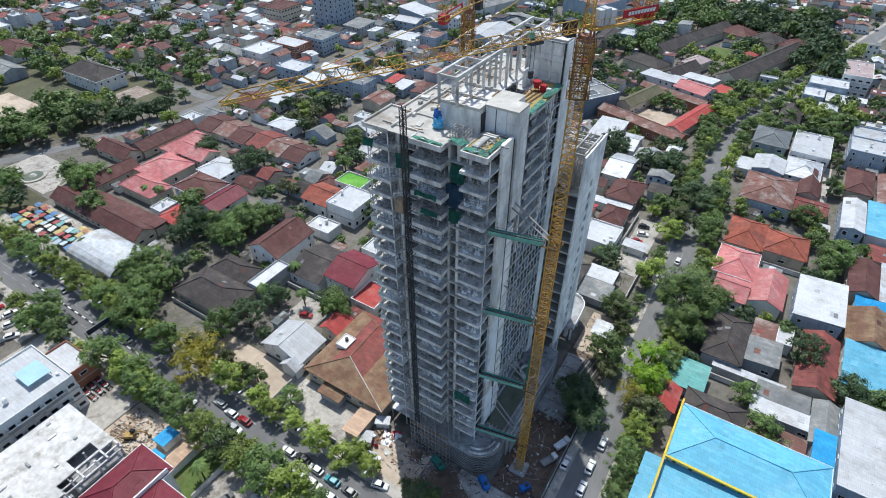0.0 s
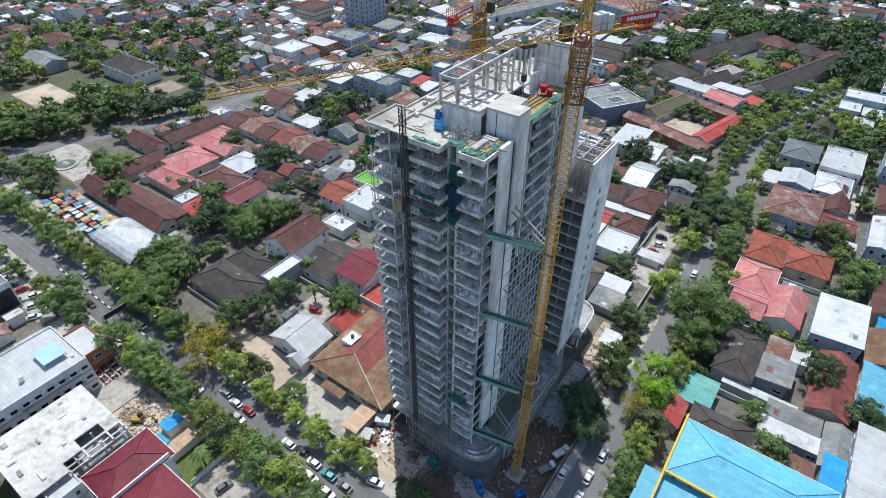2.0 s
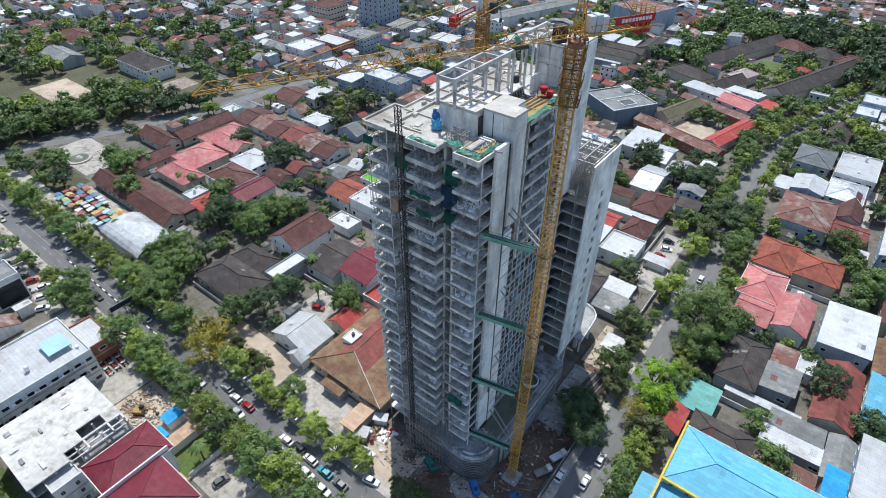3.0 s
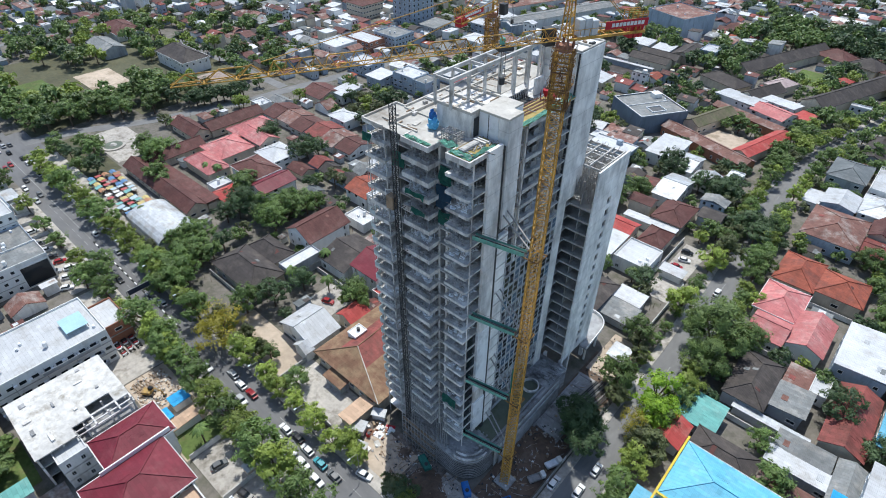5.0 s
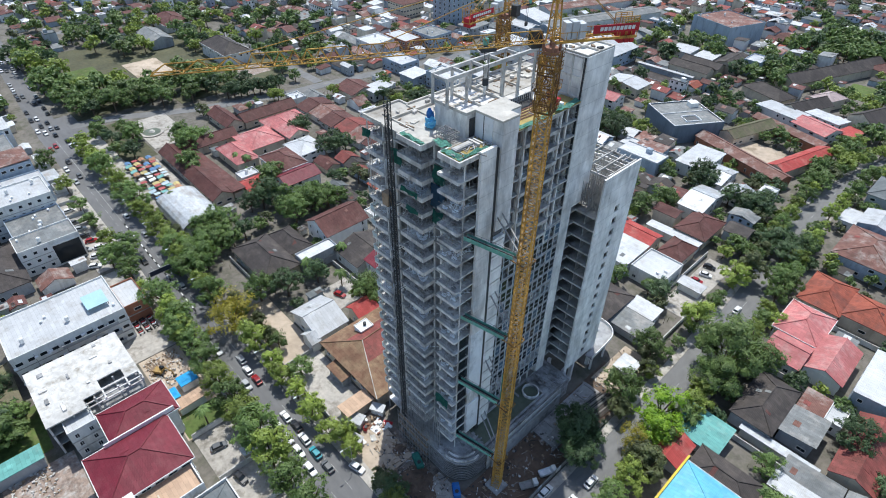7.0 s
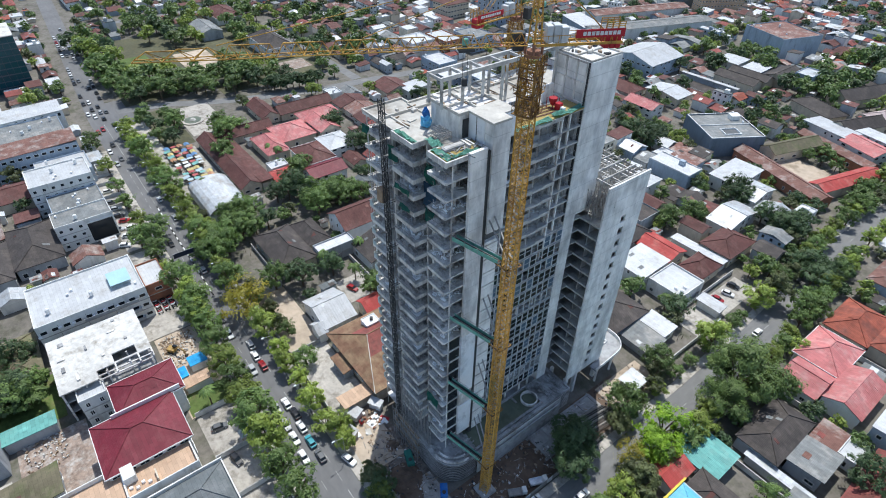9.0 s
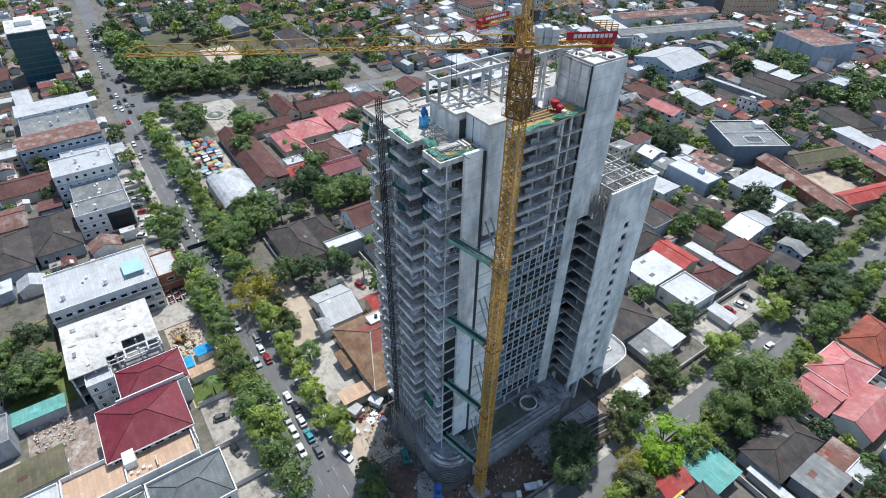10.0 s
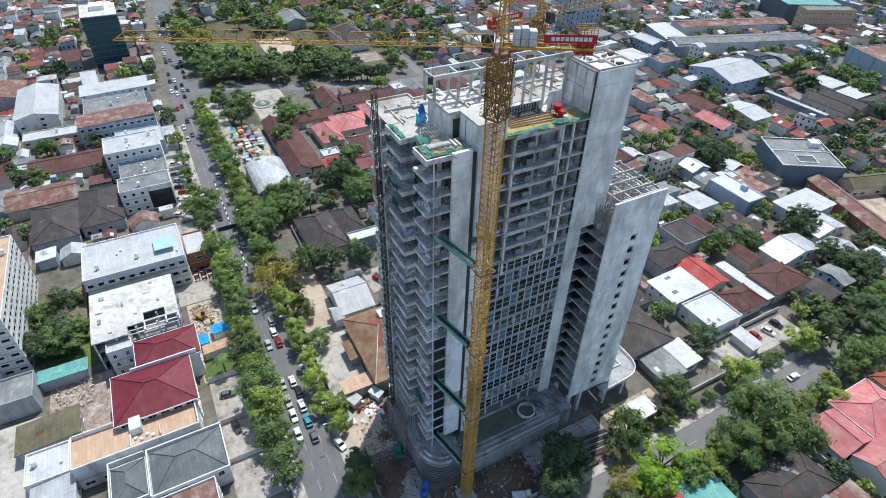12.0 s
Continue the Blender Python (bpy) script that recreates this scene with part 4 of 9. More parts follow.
SECTION = mast_mesh(1.9, 2.4, 0.2, 0.09, M_YELLOW, True)
JIB = jib_mesh(6.0, 1.3, 1.35, 0.13, 0.07, M_YELLOW)
JIB_END = jib_mesh(5.0, 1.3, 1.35, 0.13, 0.07, M_YELLOW, 0.7)


def tower_crane(x, y, z0, top, bearing, reach, back, label, face=1):
    """A flat-topped mast with a jib along the bearing (degrees from +x), a counter-jib, ballast, sign and stays."""
    c = thing("tower_crane", label, "crane", "tower cranes", at=(x, y, 0))
    n = round((top - z0) / 2.4)
    for i in range(n):
        piece("mast_section", SECTION, None, c, "", pose(0, 0, z0 + (top - z0) / n * i, 0, 0, 20) @ Matrix.Diagonal((1, 1, (top - z0) / n / 2.4, 1)))
    part("base_block", bevelled(boxes((-2.0, 2.0, -2.0, 2.0, 0, 0.6)), 0.08), M_RAW_DARK, c, "concrete crane footing")
    # slewing ring, climbing frame and platforms
    bm = bmesh.new()
    add_cyl(bm, 0, 0, top, top + 0.35, 1.05, 16)
    add_cyl(bm, 0, 0, top + 0.35, top + 0.8, 0.85, 16)
    for sx in (-0.75, 0.75):
        for sy in (-0.75, 0.75):
            add_bar(bm, (sx, sy, top + 0.3), (sx, sy, top + 1.7), 0.3)
    part("slewing_ring", bm, M_RUST, c, "rusty slewing ring")
    h = 1.15
    p = ((-h, -h), (h, -h), (h, h), (-h, h))
    for k in range(3):
        zz = top - 7.8 + 2.6 * k
        bm = bmesh.new()
        for i in range(4):
            a, b = p[i], p[(i + 1) % 4]
            m = ((a[0] + b[0]) / 2, (a[1] + b[1]) / 2)
            add_bar(bm, (*a, zz), (*b, zz), 0.16)
            add_bar(bm, (*a, zz), (*a, zz + 2.6), 0.2)
            add_bar(bm, (*a, zz), (*m, zz + 2.6), 0.1)
            add_bar(bm, (*m, zz + 2.6), (*b, zz), 0.1)
            add_bar(bm, (*m, zz), (*m, zz + 2.6), 0.09)
            add_bar(bm, (*a, zz + 1.3), (*b, zz + 1.3), 0.1)
        part("climbing_frame", bm, M_RUSTY, c, "rust-brown climbing frame").matrix_basis = pose(0, 0, 0, 0, 0, 20)
    for zz in (top - 7.6, top - 4.8, top - 2.2, top - 0.6):
        w = 1.55 if zz < top - 3 else 1.4
        bm = boxes((-w, w, -w, -1.3, zz, zz + 0.08), (-w, w, 1.3, w, zz, zz + 0.08), (-w, -1.3, -1.3, 1.3, zz, zz + 0.08), (1.3, w, -1.3, 1.3, zz, zz + 0.08))
        q = ((-w, -w), (w, -w), (w, w), (-w, w))
        for i in range(4):
            a, b = q[i], q[(i + 1) % 4]
            for f in (0, 0.33, 0.66):
                e = (a[0] + (b[0] - a[0]) * f, a[1] + (b[1] - a[1]) * f)
                add_bar(bm, (*e, zz), (*e, zz + 1.1), 0.06)
            add_bar(bm, (*a, zz + 1.1), (*b, zz + 1.1), 0.06)
            add_bar(bm, (*a, zz + 0.55), (*b, zz + 0.55), 0.05)
        part("platform", bm, M_RUSTY, c, "rust-brown railed service platform").matrix_basis = pose(0, 0, 0, 0, 0, 20)
    head = top + 1.6
    bm = bmesh.new()
    for sx in (-0.6, 0.6):
        for sy in (-0.6, 0.6):
            add_bar(bm, (sx, sy, head), (sx * 0.3, sy * 0.3, head + 9), 0.17)
    for i in range(4):
        zz, s = head + 1.8 * i + 0.9, 0.58 - 0.09 * (i + 0.5)
        q = ((-s, -s), (s, -s), (s, s), (-s, s))
        for j in range(4):
            add_bar(bm, (*q[j], zz), (*q[(j + 1) % 4], zz + 0.9), 0.1)
            add_bar(bm, (*q[j], zz), (*q[(j + 1) % 4], zz), 0.1)
    part("apex_frame", bm, M_YELLOW, c)
    turn = pose(0, 0, head, 0, 0, bearing)
    cab = part("cab", bevelled(boxes((0.9, 2.4, -2.3, -0.9, -1.2, 1.0)), 0.08), M_STEEL, c, "dark operator cab")
    cab.matrix_basis = turn
    pane = part("pane", boxes((2.41, 2.44, -2.15, -1.05, -0.7, 0.85)), M_GLASS, cab)
    k = int((reach - 6) // 6)
    for i in range(k):
        piece("jib_section", JIB, None, c, "", turn @ pose(1 + 6 * i, 0, 0))
    piece("jib_section", JIB_END, None, c, "", turn @ pose(1 + 6 * k, 0, 0) @ Matrix.Diagonal(((reach - 1 - 6 * k) / 5.0, 1, 1, 1)))
    trolley = part("trolley", bevelled(boxes((-1, 1, -0.8, 0.8, -0.5, -0.1)), 0.05), M_STEEL, c, "dark hook trolley")
    trolley.matrix_basis = turn @ pose(reach * 0.185, 0, 0)
    part("wrap", bevelled(boxes((-0.4, 0.3, -0.8, -0.4, -0.3, 0.8)), 0.1), M_NET_L, trolley, "turquoise cloth wrapped on the trolley")
    hook = part("hook_rope", bars(((0.3, 0, -0.4), (0.3, 0, -4)), ((-0.3, 0, -0.4), (-0.3, 0, -4)), w=0.06), M_STEEL, trolley)
    part("hook_block", bevelled(boxes((-0.35, 0.35, -0.25, 0.25, -5.0, -4)), 0.1), M_STEEL, trolley)
    bm = bmesh.new()
    for s in (-0.9, 0.9):
        add_bar(bm, (-back, s, 0), (0, s, 0), 0.35)
        add_bar(bm, (-back, s, 1.1), (0, s, 1.1), 0.07)
        for i in range(8):
            add_bar(bm, (-back * i / 8, s, 0), (-back * i / 8, s, 1.1), 0.07)
    for i in range(9):
        add_bar(bm, (-back * i / 8, -0.9, 0), (-back * i / 8, 0.9, 0), 0.15)
    cj = part("counter_jib", bm, M_YELLOW, c)
    cj.matrix_basis = turn
    part("winch_cabinet", bevelled(boxes((-4.1, -3.2, -0.7, 0.7, 0.15, 2.0), (-3.1, -2.2, -0.7, 0.7, 0.15, 2.3), (-2.1, -1.3, -0.6, 0.6, 0.15, 2.2)), 0.05), M_TUBE_L, cj, "pale grey winch cabinets")
    for i in range(3):
        part("ballast", bevelled(boxes((-back + 0.1 + 0.75 * i, -back + 0.75 + 0.75 * i, -0.75, 0.75, -0.8, 0.9)), 0.05), M_RED, cj, "red-painted ballast slab")
    long = 0.57 * back
    for s in (face,):
        sign = part("sign_panel", bevelled(boxes((-back, -back + long, s * 1.15 - 0.06, s * 1.15 + 0.06, 0.8, 1.8)), 0.02), M_RED, cj, "red sign panel with a row of white blocks")
        for i in range(9):
            x = -back + long * (0.1 + 0.087 * i)
            part("sign_block", boxes((x, x + long * 0.066, s * 1.24 - 0.02, s * 1.24 + 0.02, 1.08, 1.54)), M_WHITE, sign)
    for s in (-0.9, 0.9):
        for i in range(4):
            part("rail_post", bars(((-back + 0.8 * i, s, 0.2), (-back + 0.8 * i, s, 2.5)), w=0.1), M_YELLOW, cj)
        for zz in (2.0, 2.25, 2.5):
            part("guard_rail", bars(((-back, s, zz), (-back + 2.4, s, zz)), w=0.1), M_YELLOW, cj)
    bm = bmesh.new()
    add_bar(bm, (0, 0, 9), (reach * 0.45, 0, 1.5), 0.09)
    add_bar(bm, (0, 0, 9), (reach * 0.8, 0, 1.4), 0.09)
    for s in (-0.7, 0.7):
        add_bar(bm, (0, 0, 9), (-back + 1, s, 0.2), 0.09)
    stays = part("stay_rod", bm, M_YELLOW, c)
    stays.matrix_basis = turn
    return c


crane = tower_crane(-24.0, 73.6, 0.6, 105.3, math.degrees(math.atan2(-41.3, -21.9)), 47.0, 11.2, "yellow lattice tower crane with a long jib and a red sign")
tower_crane(-61.0, 107.0, 0.6, 95.4, 95, 45.0, 12.5, "second yellow tower crane standing behind the tower", -1)
claim(-28, -20, 70, 78)

# tie frames between mast and tower, clad in green netting, each with two raking tubes
for z in (71.0, 51.8, 32.2, 12.2):
    tie = thing("crane_tie", "steel crane tie walkway wrapped in green netting", "crane tie", "crane ties", at=(-35.0, 70.4, z), turn=11.5)
    part("walkway", boxes((0, 9.9, -0.1, 1.0, -0.15, 0)), M_STEEL, tie)
    part("netting", boxes((0, 9.7, -0.2, -0.16, -0.1, 0.75), (0, 9.7, 1.03, 1.07, -0.1, 0.6)), M_NET_L, tie, "green safety netting")
    part("handrail", bars(((0, -0.2, 1.1), (9.9, -0.2, 1.1)), ((0, 1.1, 0.95), (9.9, 1.1, 0.95)), *[((1.4 * i, s, 0), (1.4 * i, s, 1.0)) for i in range(8) for s in (-0.2, 1.1)], w=0.07), M_TUBE, tie)
    part("collar", bars(((9.3, -0.2, 0), (12.3, -0.8, 0)), ((12.3, -0.8, 0), (12.9, 2.1, 0)), ((12.9, 2.1, 0), (9.9, 2.7, 0)), ((9.9, 2.7, 0), (9.3, -0.2, 0)), w=0.2), M_RUSTY, tie)
    rakes = thing("raking_prop", "pair of grey steel raking tubes bracing the crane", "brace", "crane braces", at=(0, 0, 0))
    part("tube", bars(((-34.4, 79.4, z + 1.6), (-25.0, 74.9, z + 0.1)), w=0.26, sides=8), M_TUBE, rakes)
    part("tube", bars(((-34.4, 78.2, z + 1.2), (-25.0, 73.9, z + 0.1)), w=0.26, sides=8), M_TUBE, rakes)
tarp = thing("green_sheet", "green sheet hung on the crane mast", "sheet", at=(0, 0, 0))
part("sheet", bevelled(boxes((-25.3, -25.15, 72.8, 74.4, 34, 41.5)), 0.03), M_NET, tarp)

# builders' hoist: slim dark mast tied to the front, with its cage
hoist = thing("builders_hoist", "slim dark lattice hoist mast with a pale cage", "hoist", at=(-49.2, 66.2, 0))
HOIST = mast_mesh(0.75, 1.6, 0.13, 0.07, M_STEEL)
for i in range(58):
    piece("mast_section", HOIST, None, hoist, "", pose(0, 0, 1.6 * i))
part("hoist_cage", bevelled(boxes((-2.2, -0.5, -0.7, 0.7, 72.5, 75.2)), 0.05), M_TIMBER, hoist, "weathered tan hoist cage")
part("cage_roof", bars(((-2.2, -0.7, 75.2), (-2.2, -0.7, 76.4)), ((-0.5, 0.7, 75.2), (-0.5, 0.7, 76.4)), ((-2.2, -0.7, 76.4), (-0.5, 0.7, 76.4)), ((-2.2, 0.7, 75.2), (-2.2, 0.7, 76.4)), w=0.1), M_WHITE, hoist)
for k in range(4, 23, 3):
    part("wall_tie", bars(((-0.3, 0.3, ZR - F * k), (-0.3, 2.2, ZR - F * k)), ((0.3, 0.3, ZR - F * k), (0.3, 2.2, ZR - F * k)), w=0.1), M_STEEL, hoist)

# ---- houses ----
WINDOW_MESH = {}


def window_mesh(w, h):
    key = (w, h)
    if key not in WINDOW_MESH:
        f = boxes((-w / 2, w / 2, -0.06, 0.1, -h / 2, -h / 2 + 0.1), (-w / 2, w / 2, -0.06, 0.1, h / 2 - 0.1, h / 2), (-w / 2, -w / 2 + 0.1, -0.06, 0.1, -h / 2 + 0.1, h / 2 - 0.1),
                  (w / 2 - 0.1, w / 2, -0.06, 0.1, -h / 2 + 0.1, h / 2 - 0.1), (-0.04, 0.04, -0.05, 0.1, -h / 2 + 0.1, h / 2 - 0.1), (-w / 2 - 0.1, w / 2 + 0.1, -0.16, 0.1, -h / 2 - 0.1, -h / 2))
        WINDOW_MESH[key] = (mesh_of("window", f, M_WHITE), mesh_of("pane", boxes((-w / 2 + 0.1, w / 2 - 0.1, -0.02, 0.02, -h / 2 + 0.1, h / 2 - 0.1)), M_GLASS))
    return WINDOW_MESH[key]


def joined_window(w, h):
    """Frame and pane in one, for houses farther off."""
    if ("far", w, h) not in WINDOW_MESH:
        bm = boxes((-w / 2, w / 2, -0.05, 0.1, -h / 2, -h / 2 + 0.12), (-w / 2, w / 2, -0.05, 0.1, h / 2 - 0.12, h / 2), (-w / 2, -w / 2 + 0.12, -0.05, 0.1, -h / 2 + 0.12, h / 2 - 0.12), (w / 2 - 0.12, w / 2, -0.05, 0.1, -h / 2 + 0.12, h / 2 - 0.12))
        n = len(bm.faces)
        add_box(bm, -w / 2 + 0.12, w / 2 - 0.12, -0.02, 0.05, -h / 2 + 0.12, h / 2 - 0.12)
        bm.faces.ensure_lookup_table()
        for f in bm.faces[n:]:
            f.material_index = 1
        me = mesh_of("window", bm, M_WHITE)
        me.materials.append(M_GLASS)
        WINDOW_MESH[("far", w, h)] = me
    return WINDOW_MESH[("far", w, h)]


def roof_solid(kind, w, d, rise, over, thick=0.22):
    """A roof over a plan w by d, its eaves at z = 0; ridge along the longer side, or as named by gable_x and gable_y."""
    a, b = w / 2 + over, d / 2 + over
    bm = bmesh.new()
    if kind == "hip":
        r = (a - b, 0) if a >= b else (0, b - a)
        top = [(-r[0], -r[1], rise), (r[0], r[1], rise)]
        if abs(r[0]) + abs(r[1]) < 0.2:
            top = [(0, 0, rise)]
        lo = [(-a, -b, 0), (a, -b, 0), (a, b, 0), (-a, b, 0)]
        L = [bm.verts.new(p) for p in lo]
        U = [bm.verts.new((x, y, -thick)) for x, y, z in lo]
        T = [bm.verts.new(p) for p in top]
        if len(T) == 1:
            for i in range(4):
                bm.faces.new((L[i], L[(i + 1) % 4], T[0]))
        elif a >= b:
            bm.faces.new((L[0], L[1], T[1], T[0]))
            bm.faces.new((L[1], L[2], T[1]))
            bm.faces.new((L[2], L[3], T[0], T[1]))
            bm.faces.new((L[3], L[0], T[0]))
        else:
            bm.faces.new((L[0], L[1], T[0]))
            bm.faces.new((L[1], L[2], T[1], T[0]))
            bm.faces.new((L[2], L[3], T[1]))
            bm.faces.new((L[3], L[0], T[0], T[1]))
        for i in range(4):
            bm.faces.new((U[i], U[(i + 1) % 4], L[(i + 1) % 4], L[i]))
        bm.faces.new(U[::-1])
    elif kind in ("gable_x", "gable_y", "shed_x", "shed_y", "barrel_x", "barrel_y"):
        along = kind.endswith("x")
        half, run = (b, a) if along else (a, b)
        if kind.startswith("gable"):
            prof = [(-half, 0), (0, rise), (half, 0)]
        elif kind.startswith("shed"):
            prof = [(-half, 0), (half, rise)]
        else:
            prof = [(half * -math.cos(math.pi * i / 10), rise * math.sin(math.pi * i / 10)) for i in range(11)]
        rings = []
        for s in (-run, run):
            top = [bm.verts.new((s, p, q) if along else (p, s, q)) for p, q in prof]
            low = [bm.verts.new((s, p, q - thick) if along else (p, s, q - thick)) for p, q in prof]
            rings.append(top + low[::-1])
        n = len(rings[0])
        for i in range(n):
            bm.faces.new((rings[0][i], rings[0][(i + 1) % n], rings[1][(i + 1) % n], rings[1][i]))
        for r in rings:
            m = len(prof)
            for i in range(m - 1):
                bm.faces.new((r[i], r[i + 1], r[n - 2 - i], r[n - 1 - i]))
    bmesh.ops.recalc_face_normals(bm, faces=bm.faces)
    return bm


OWN_PATCH = {"white": ("silver", "grey"), "silver": ("white", "grey"), "grey": ("silver", "rust"), "dark": ("grey", "brown"), "brown": ("rust", "dark"), "rust": ("brown", "silver", "rustred"), "rustred": ("brown", "rust"), "orange": ("brown", "rustred"), "hall": ("brown", "rust"), "olive": ("grey", "brown")}
PATCHES = ("silver", "white", "rust", "grey", "brown", "rustred", "dark")


def roof_patch(kind, w, d, rise, over, px, py, pw, pd):
    """A replaced sheet or skylight lying on the slope of a roof."""
    a, b = w / 2 + over, d / 2 + over

    def z(x, y):
        if kind == "hip":
            m = min(a, b)
            return rise * max(0.0, min((b - abs(y)) / m, (a - abs(x)) / m))
        if kind == "gable_x":
            return rise * (1 - abs(y) / b)
        if kind == "gable_y":
            return rise * (1 - abs(x) / a)
        if kind == "shed_x":
            return rise * (y + b) / (2 * b)
        return rise * (x + a) / (2 * a)
    if kind == "hip" and (a - abs(px)) < (b - abs(py)) or kind == "gable_y":
        px = math.copysign(max(abs(px), pw / 2 + 0.1), px)
    elif kind != "shed_x" and kind != "shed_y":
        py = math.copysign(max(abs(py), pd / 2 + 0.1), py)
    bm = bmesh.new()
    v = add_box(bm, px - pw / 2, px + pw / 2, py - pd / 2, py + pd / 2, 0.03, 0.07)
    for q in v:
        q.co.x, q.co.y = max(-a + 0.05, min(a - 0.05, q.co.x)), max(-b + 0.05, min(b - 0.05, q.co.y))
        q.co.z += z(q.co.x, q.co.y)
    return bm


def house(x0, x1, y0, y1, eave, roof, roof_colour, wall="white", rise=None, over=0.6, windows=True, label="", clutter=0, category="house", storeys=None, turn=0.0):
    """A house on a plan aligned to the streets. Flat roofs get a parapet; the others eaves, rise and ridge."""
    w, d, cx, cy = x1 - x0, y1 - y0, (x0 + x1) / 2, (y0 + y1) / 2
    if turn:
        for k in range(9):
            f = k / 4 - 1
            ux, uy = (0.0, f * (d / 2 - w / 4)) if d > w else (f * (w / 2 - d / 4), 0.0)
            qx, qy = cx + ux * math.cos(radians(turn)) - uy * math.sin(radians(turn)), cy + ux * math.sin(radians(turn)) + uy * math.cos(radians(turn))
            claim(qx - min(w, d) / 2, qx + min(w, d) / 2, qy - min(w, d) / 2, qy + min(w, d) / 2)
    else:
        claim(x0 - 0.5, x1 + 0.5, y0 - 0.5, y1 + 0.5)
    words = {"hip": "hipped", "flat": "flat", "shed_x": "sloping", "shed_y": "sloping", "barrel_x": "barrel-vaulted", "barrel_y": "barrel-vaulted"}.get(roof, "gabled")
    h = thing("house" if category == "house" else category.replace(" ", "_"), label or f"{wall} walled house with a {words} {ROOF_WORDS[roof_colour]} roof", category, at=(cx, cy, 0), turn=turn)
    body = boxes((-w / 2, w / 2, -d / 2, d / 2, -0.1, eave))
    if roof.startswith("gable"):
        rise = rise if rise is not None else (d if roof == "gable_x" else w) * 0.26
        for s in (-1, 1):
            if roof == "gable_x":
                pts = [(s * (w / 2 - 0.01), -d / 2, eave), (s * (w / 2 - 0.01), d / 2, eave), (s * (w / 2 - 0.01), 0, eave + rise * (d / 2) / (d / 2 + over) - 0.25)]
            else:
                pts = [(-w / 2, s * (d / 2 - 0.01), eave), (w / 2, s * (d / 2 - 0.01), eave), (0, s * (d / 2 - 0.01), eave + rise * (w / 2) / (w / 2 + over) - 0.25)]
            body.faces.new([body.verts.new(p) for p in pts])
    part("wall", body, WALLS[wall], h)
    if roof == "flat":
        p = 0.22
        part("roof", boxes((-w / 2 + p, w / 2 - p, -d / 2 + p, d / 2 - p, eave + 0.004, eave + 0.12)), ROOFS[roof_colour], h)
        part("parapet", boxes((-w / 2, w / 2, -d / 2, -d / 2 + p, eave, eave + 0.7), (-w / 2, w / 2, d / 2 - p, d / 2, eave, eave + 0.7), (-w / 2, -w / 2 + p, -d / 2 + p, d / 2 - p, eave, eave + 0.7), (w / 2 - p, w / 2, -d / 2 + p, d / 2 - p, eave, eave + 0.7)), WALLS[wall], h)
        top = eave + 0.12
    else:
        rise = rise if rise is not None else min(w, d) * (0.24 if roof == "hip" else 0.12)
        ob = part("roof", roof_solid(roof, w, d, rise, over), ROOFS[roof_colour], h)
        ob.location = (0, 0, eave + 0.03)
        if wall == "white" and roof == "hip" and min(w, d) > 7:
            a, b = w / 2 + over, d / 2 + over
            part("fascia", boxes((-a - 0.15, a + 0.15, -b - 0.15, -b, eave - 0.25, eave + 0.12), (-a - 0.15, a + 0.15, b, b + 0.15, eave - 0.25, eave + 0.12), (-a - 0.15, -a, -b, b, eave - 0.25, eave + 0.12), (a, a + 0.15, -b, b, eave - 0.25, eave + 0.12)), M_WHITE, h, "white eaves board")
        if roof in ("hip", "gable_x", "gable_y") and min(w, d) > 7:
            a, b = w / 2 + over, d / 2 + over
            if roof == "hip":
                r = (a - b, 0) if a >= b else (0, b - a)
                lines = [((-r[0], -r[1], rise), (r[0], r[1], rise))] if abs(a - b) > 0.4 else []
                for sx, sy in ((-1, -1), (1, -1), (1, 1), (-1, 1)):
                    e = (r[0] * sx, 0, rise) if a >= b else (0, r[1] * sy, rise)
                    lines.append(((sx * a, sy * b, 0), e))
            else:
                lines = [((-a, 0, rise), (a, 0, rise))] if roof == "gable_x" else [((0, -b, rise), (0, b, rise))]
            cap = part("ridge_cap", bars(*lines, w=0.3), ROOFS[roof_colour], h)
            cap.location = (0, 0, eave + 0.08)
    if roof.split("_")[0] in ("hip", "gable", "shed") and math.hypot(cx + 20, cy - 80) < 190:
        lay = random.Random(int(cx * 3 + cy * 17))
        for k in range(3 if min(w, d) > 9 else 1):
            ob = part("roof_sheet", roof_patch(roof, w, d, rise, over, lay.uniform(-w * 0.36, w * 0.36), lay.uniform(-d * 0.36, d * 0.36), lay.uniform(0.8, 1.8), lay.uniform(0.8, 2.4)), ROOFS[roof_colour if lay.random() < 0.4 or roof_colour not in OWN_PATCH else lay.choice(OWN_PATCH[roof_colour])], h)
            ob.location = (0, 0, eave + 0.03)
    if windows:
        rows = storeys or max(1, round(eave / 3.4))
        big = eave > 9
        step = 4.2 if eave >= 22 else 2.9 if big else 3.6
        pick = random.Random(int(cx * 5 + cy * 11))
        size = ((1.3, 1.3), (1.9, 1.3), (1.0, 1.6), (2.2, 1.2), (1.5, 1.8))[pick.randrange(5)] if eave < 22 else (1.6, 1.9)
        wm, pm = window_mesh(*size)
        close = math.hypot(cx + 20, cy - 60) < 120
        if not close:
            wm = joined_window(*size)
        faces = []
        if cy > 15:
            faces.append((w, lambda u: (u, -d / 2 - 0.02, 0)))
        if cy < 34:
            faces.append((w, lambda u: (-u, d / 2 + 0.02, 180)))
        if cx < 25:
            faces.append((d, lambda u: (w / 2 + 0.02, u, 90)))
        else:
            faces.append((d, lambda u: (-w / 2 - 0.02, -u, 270)))
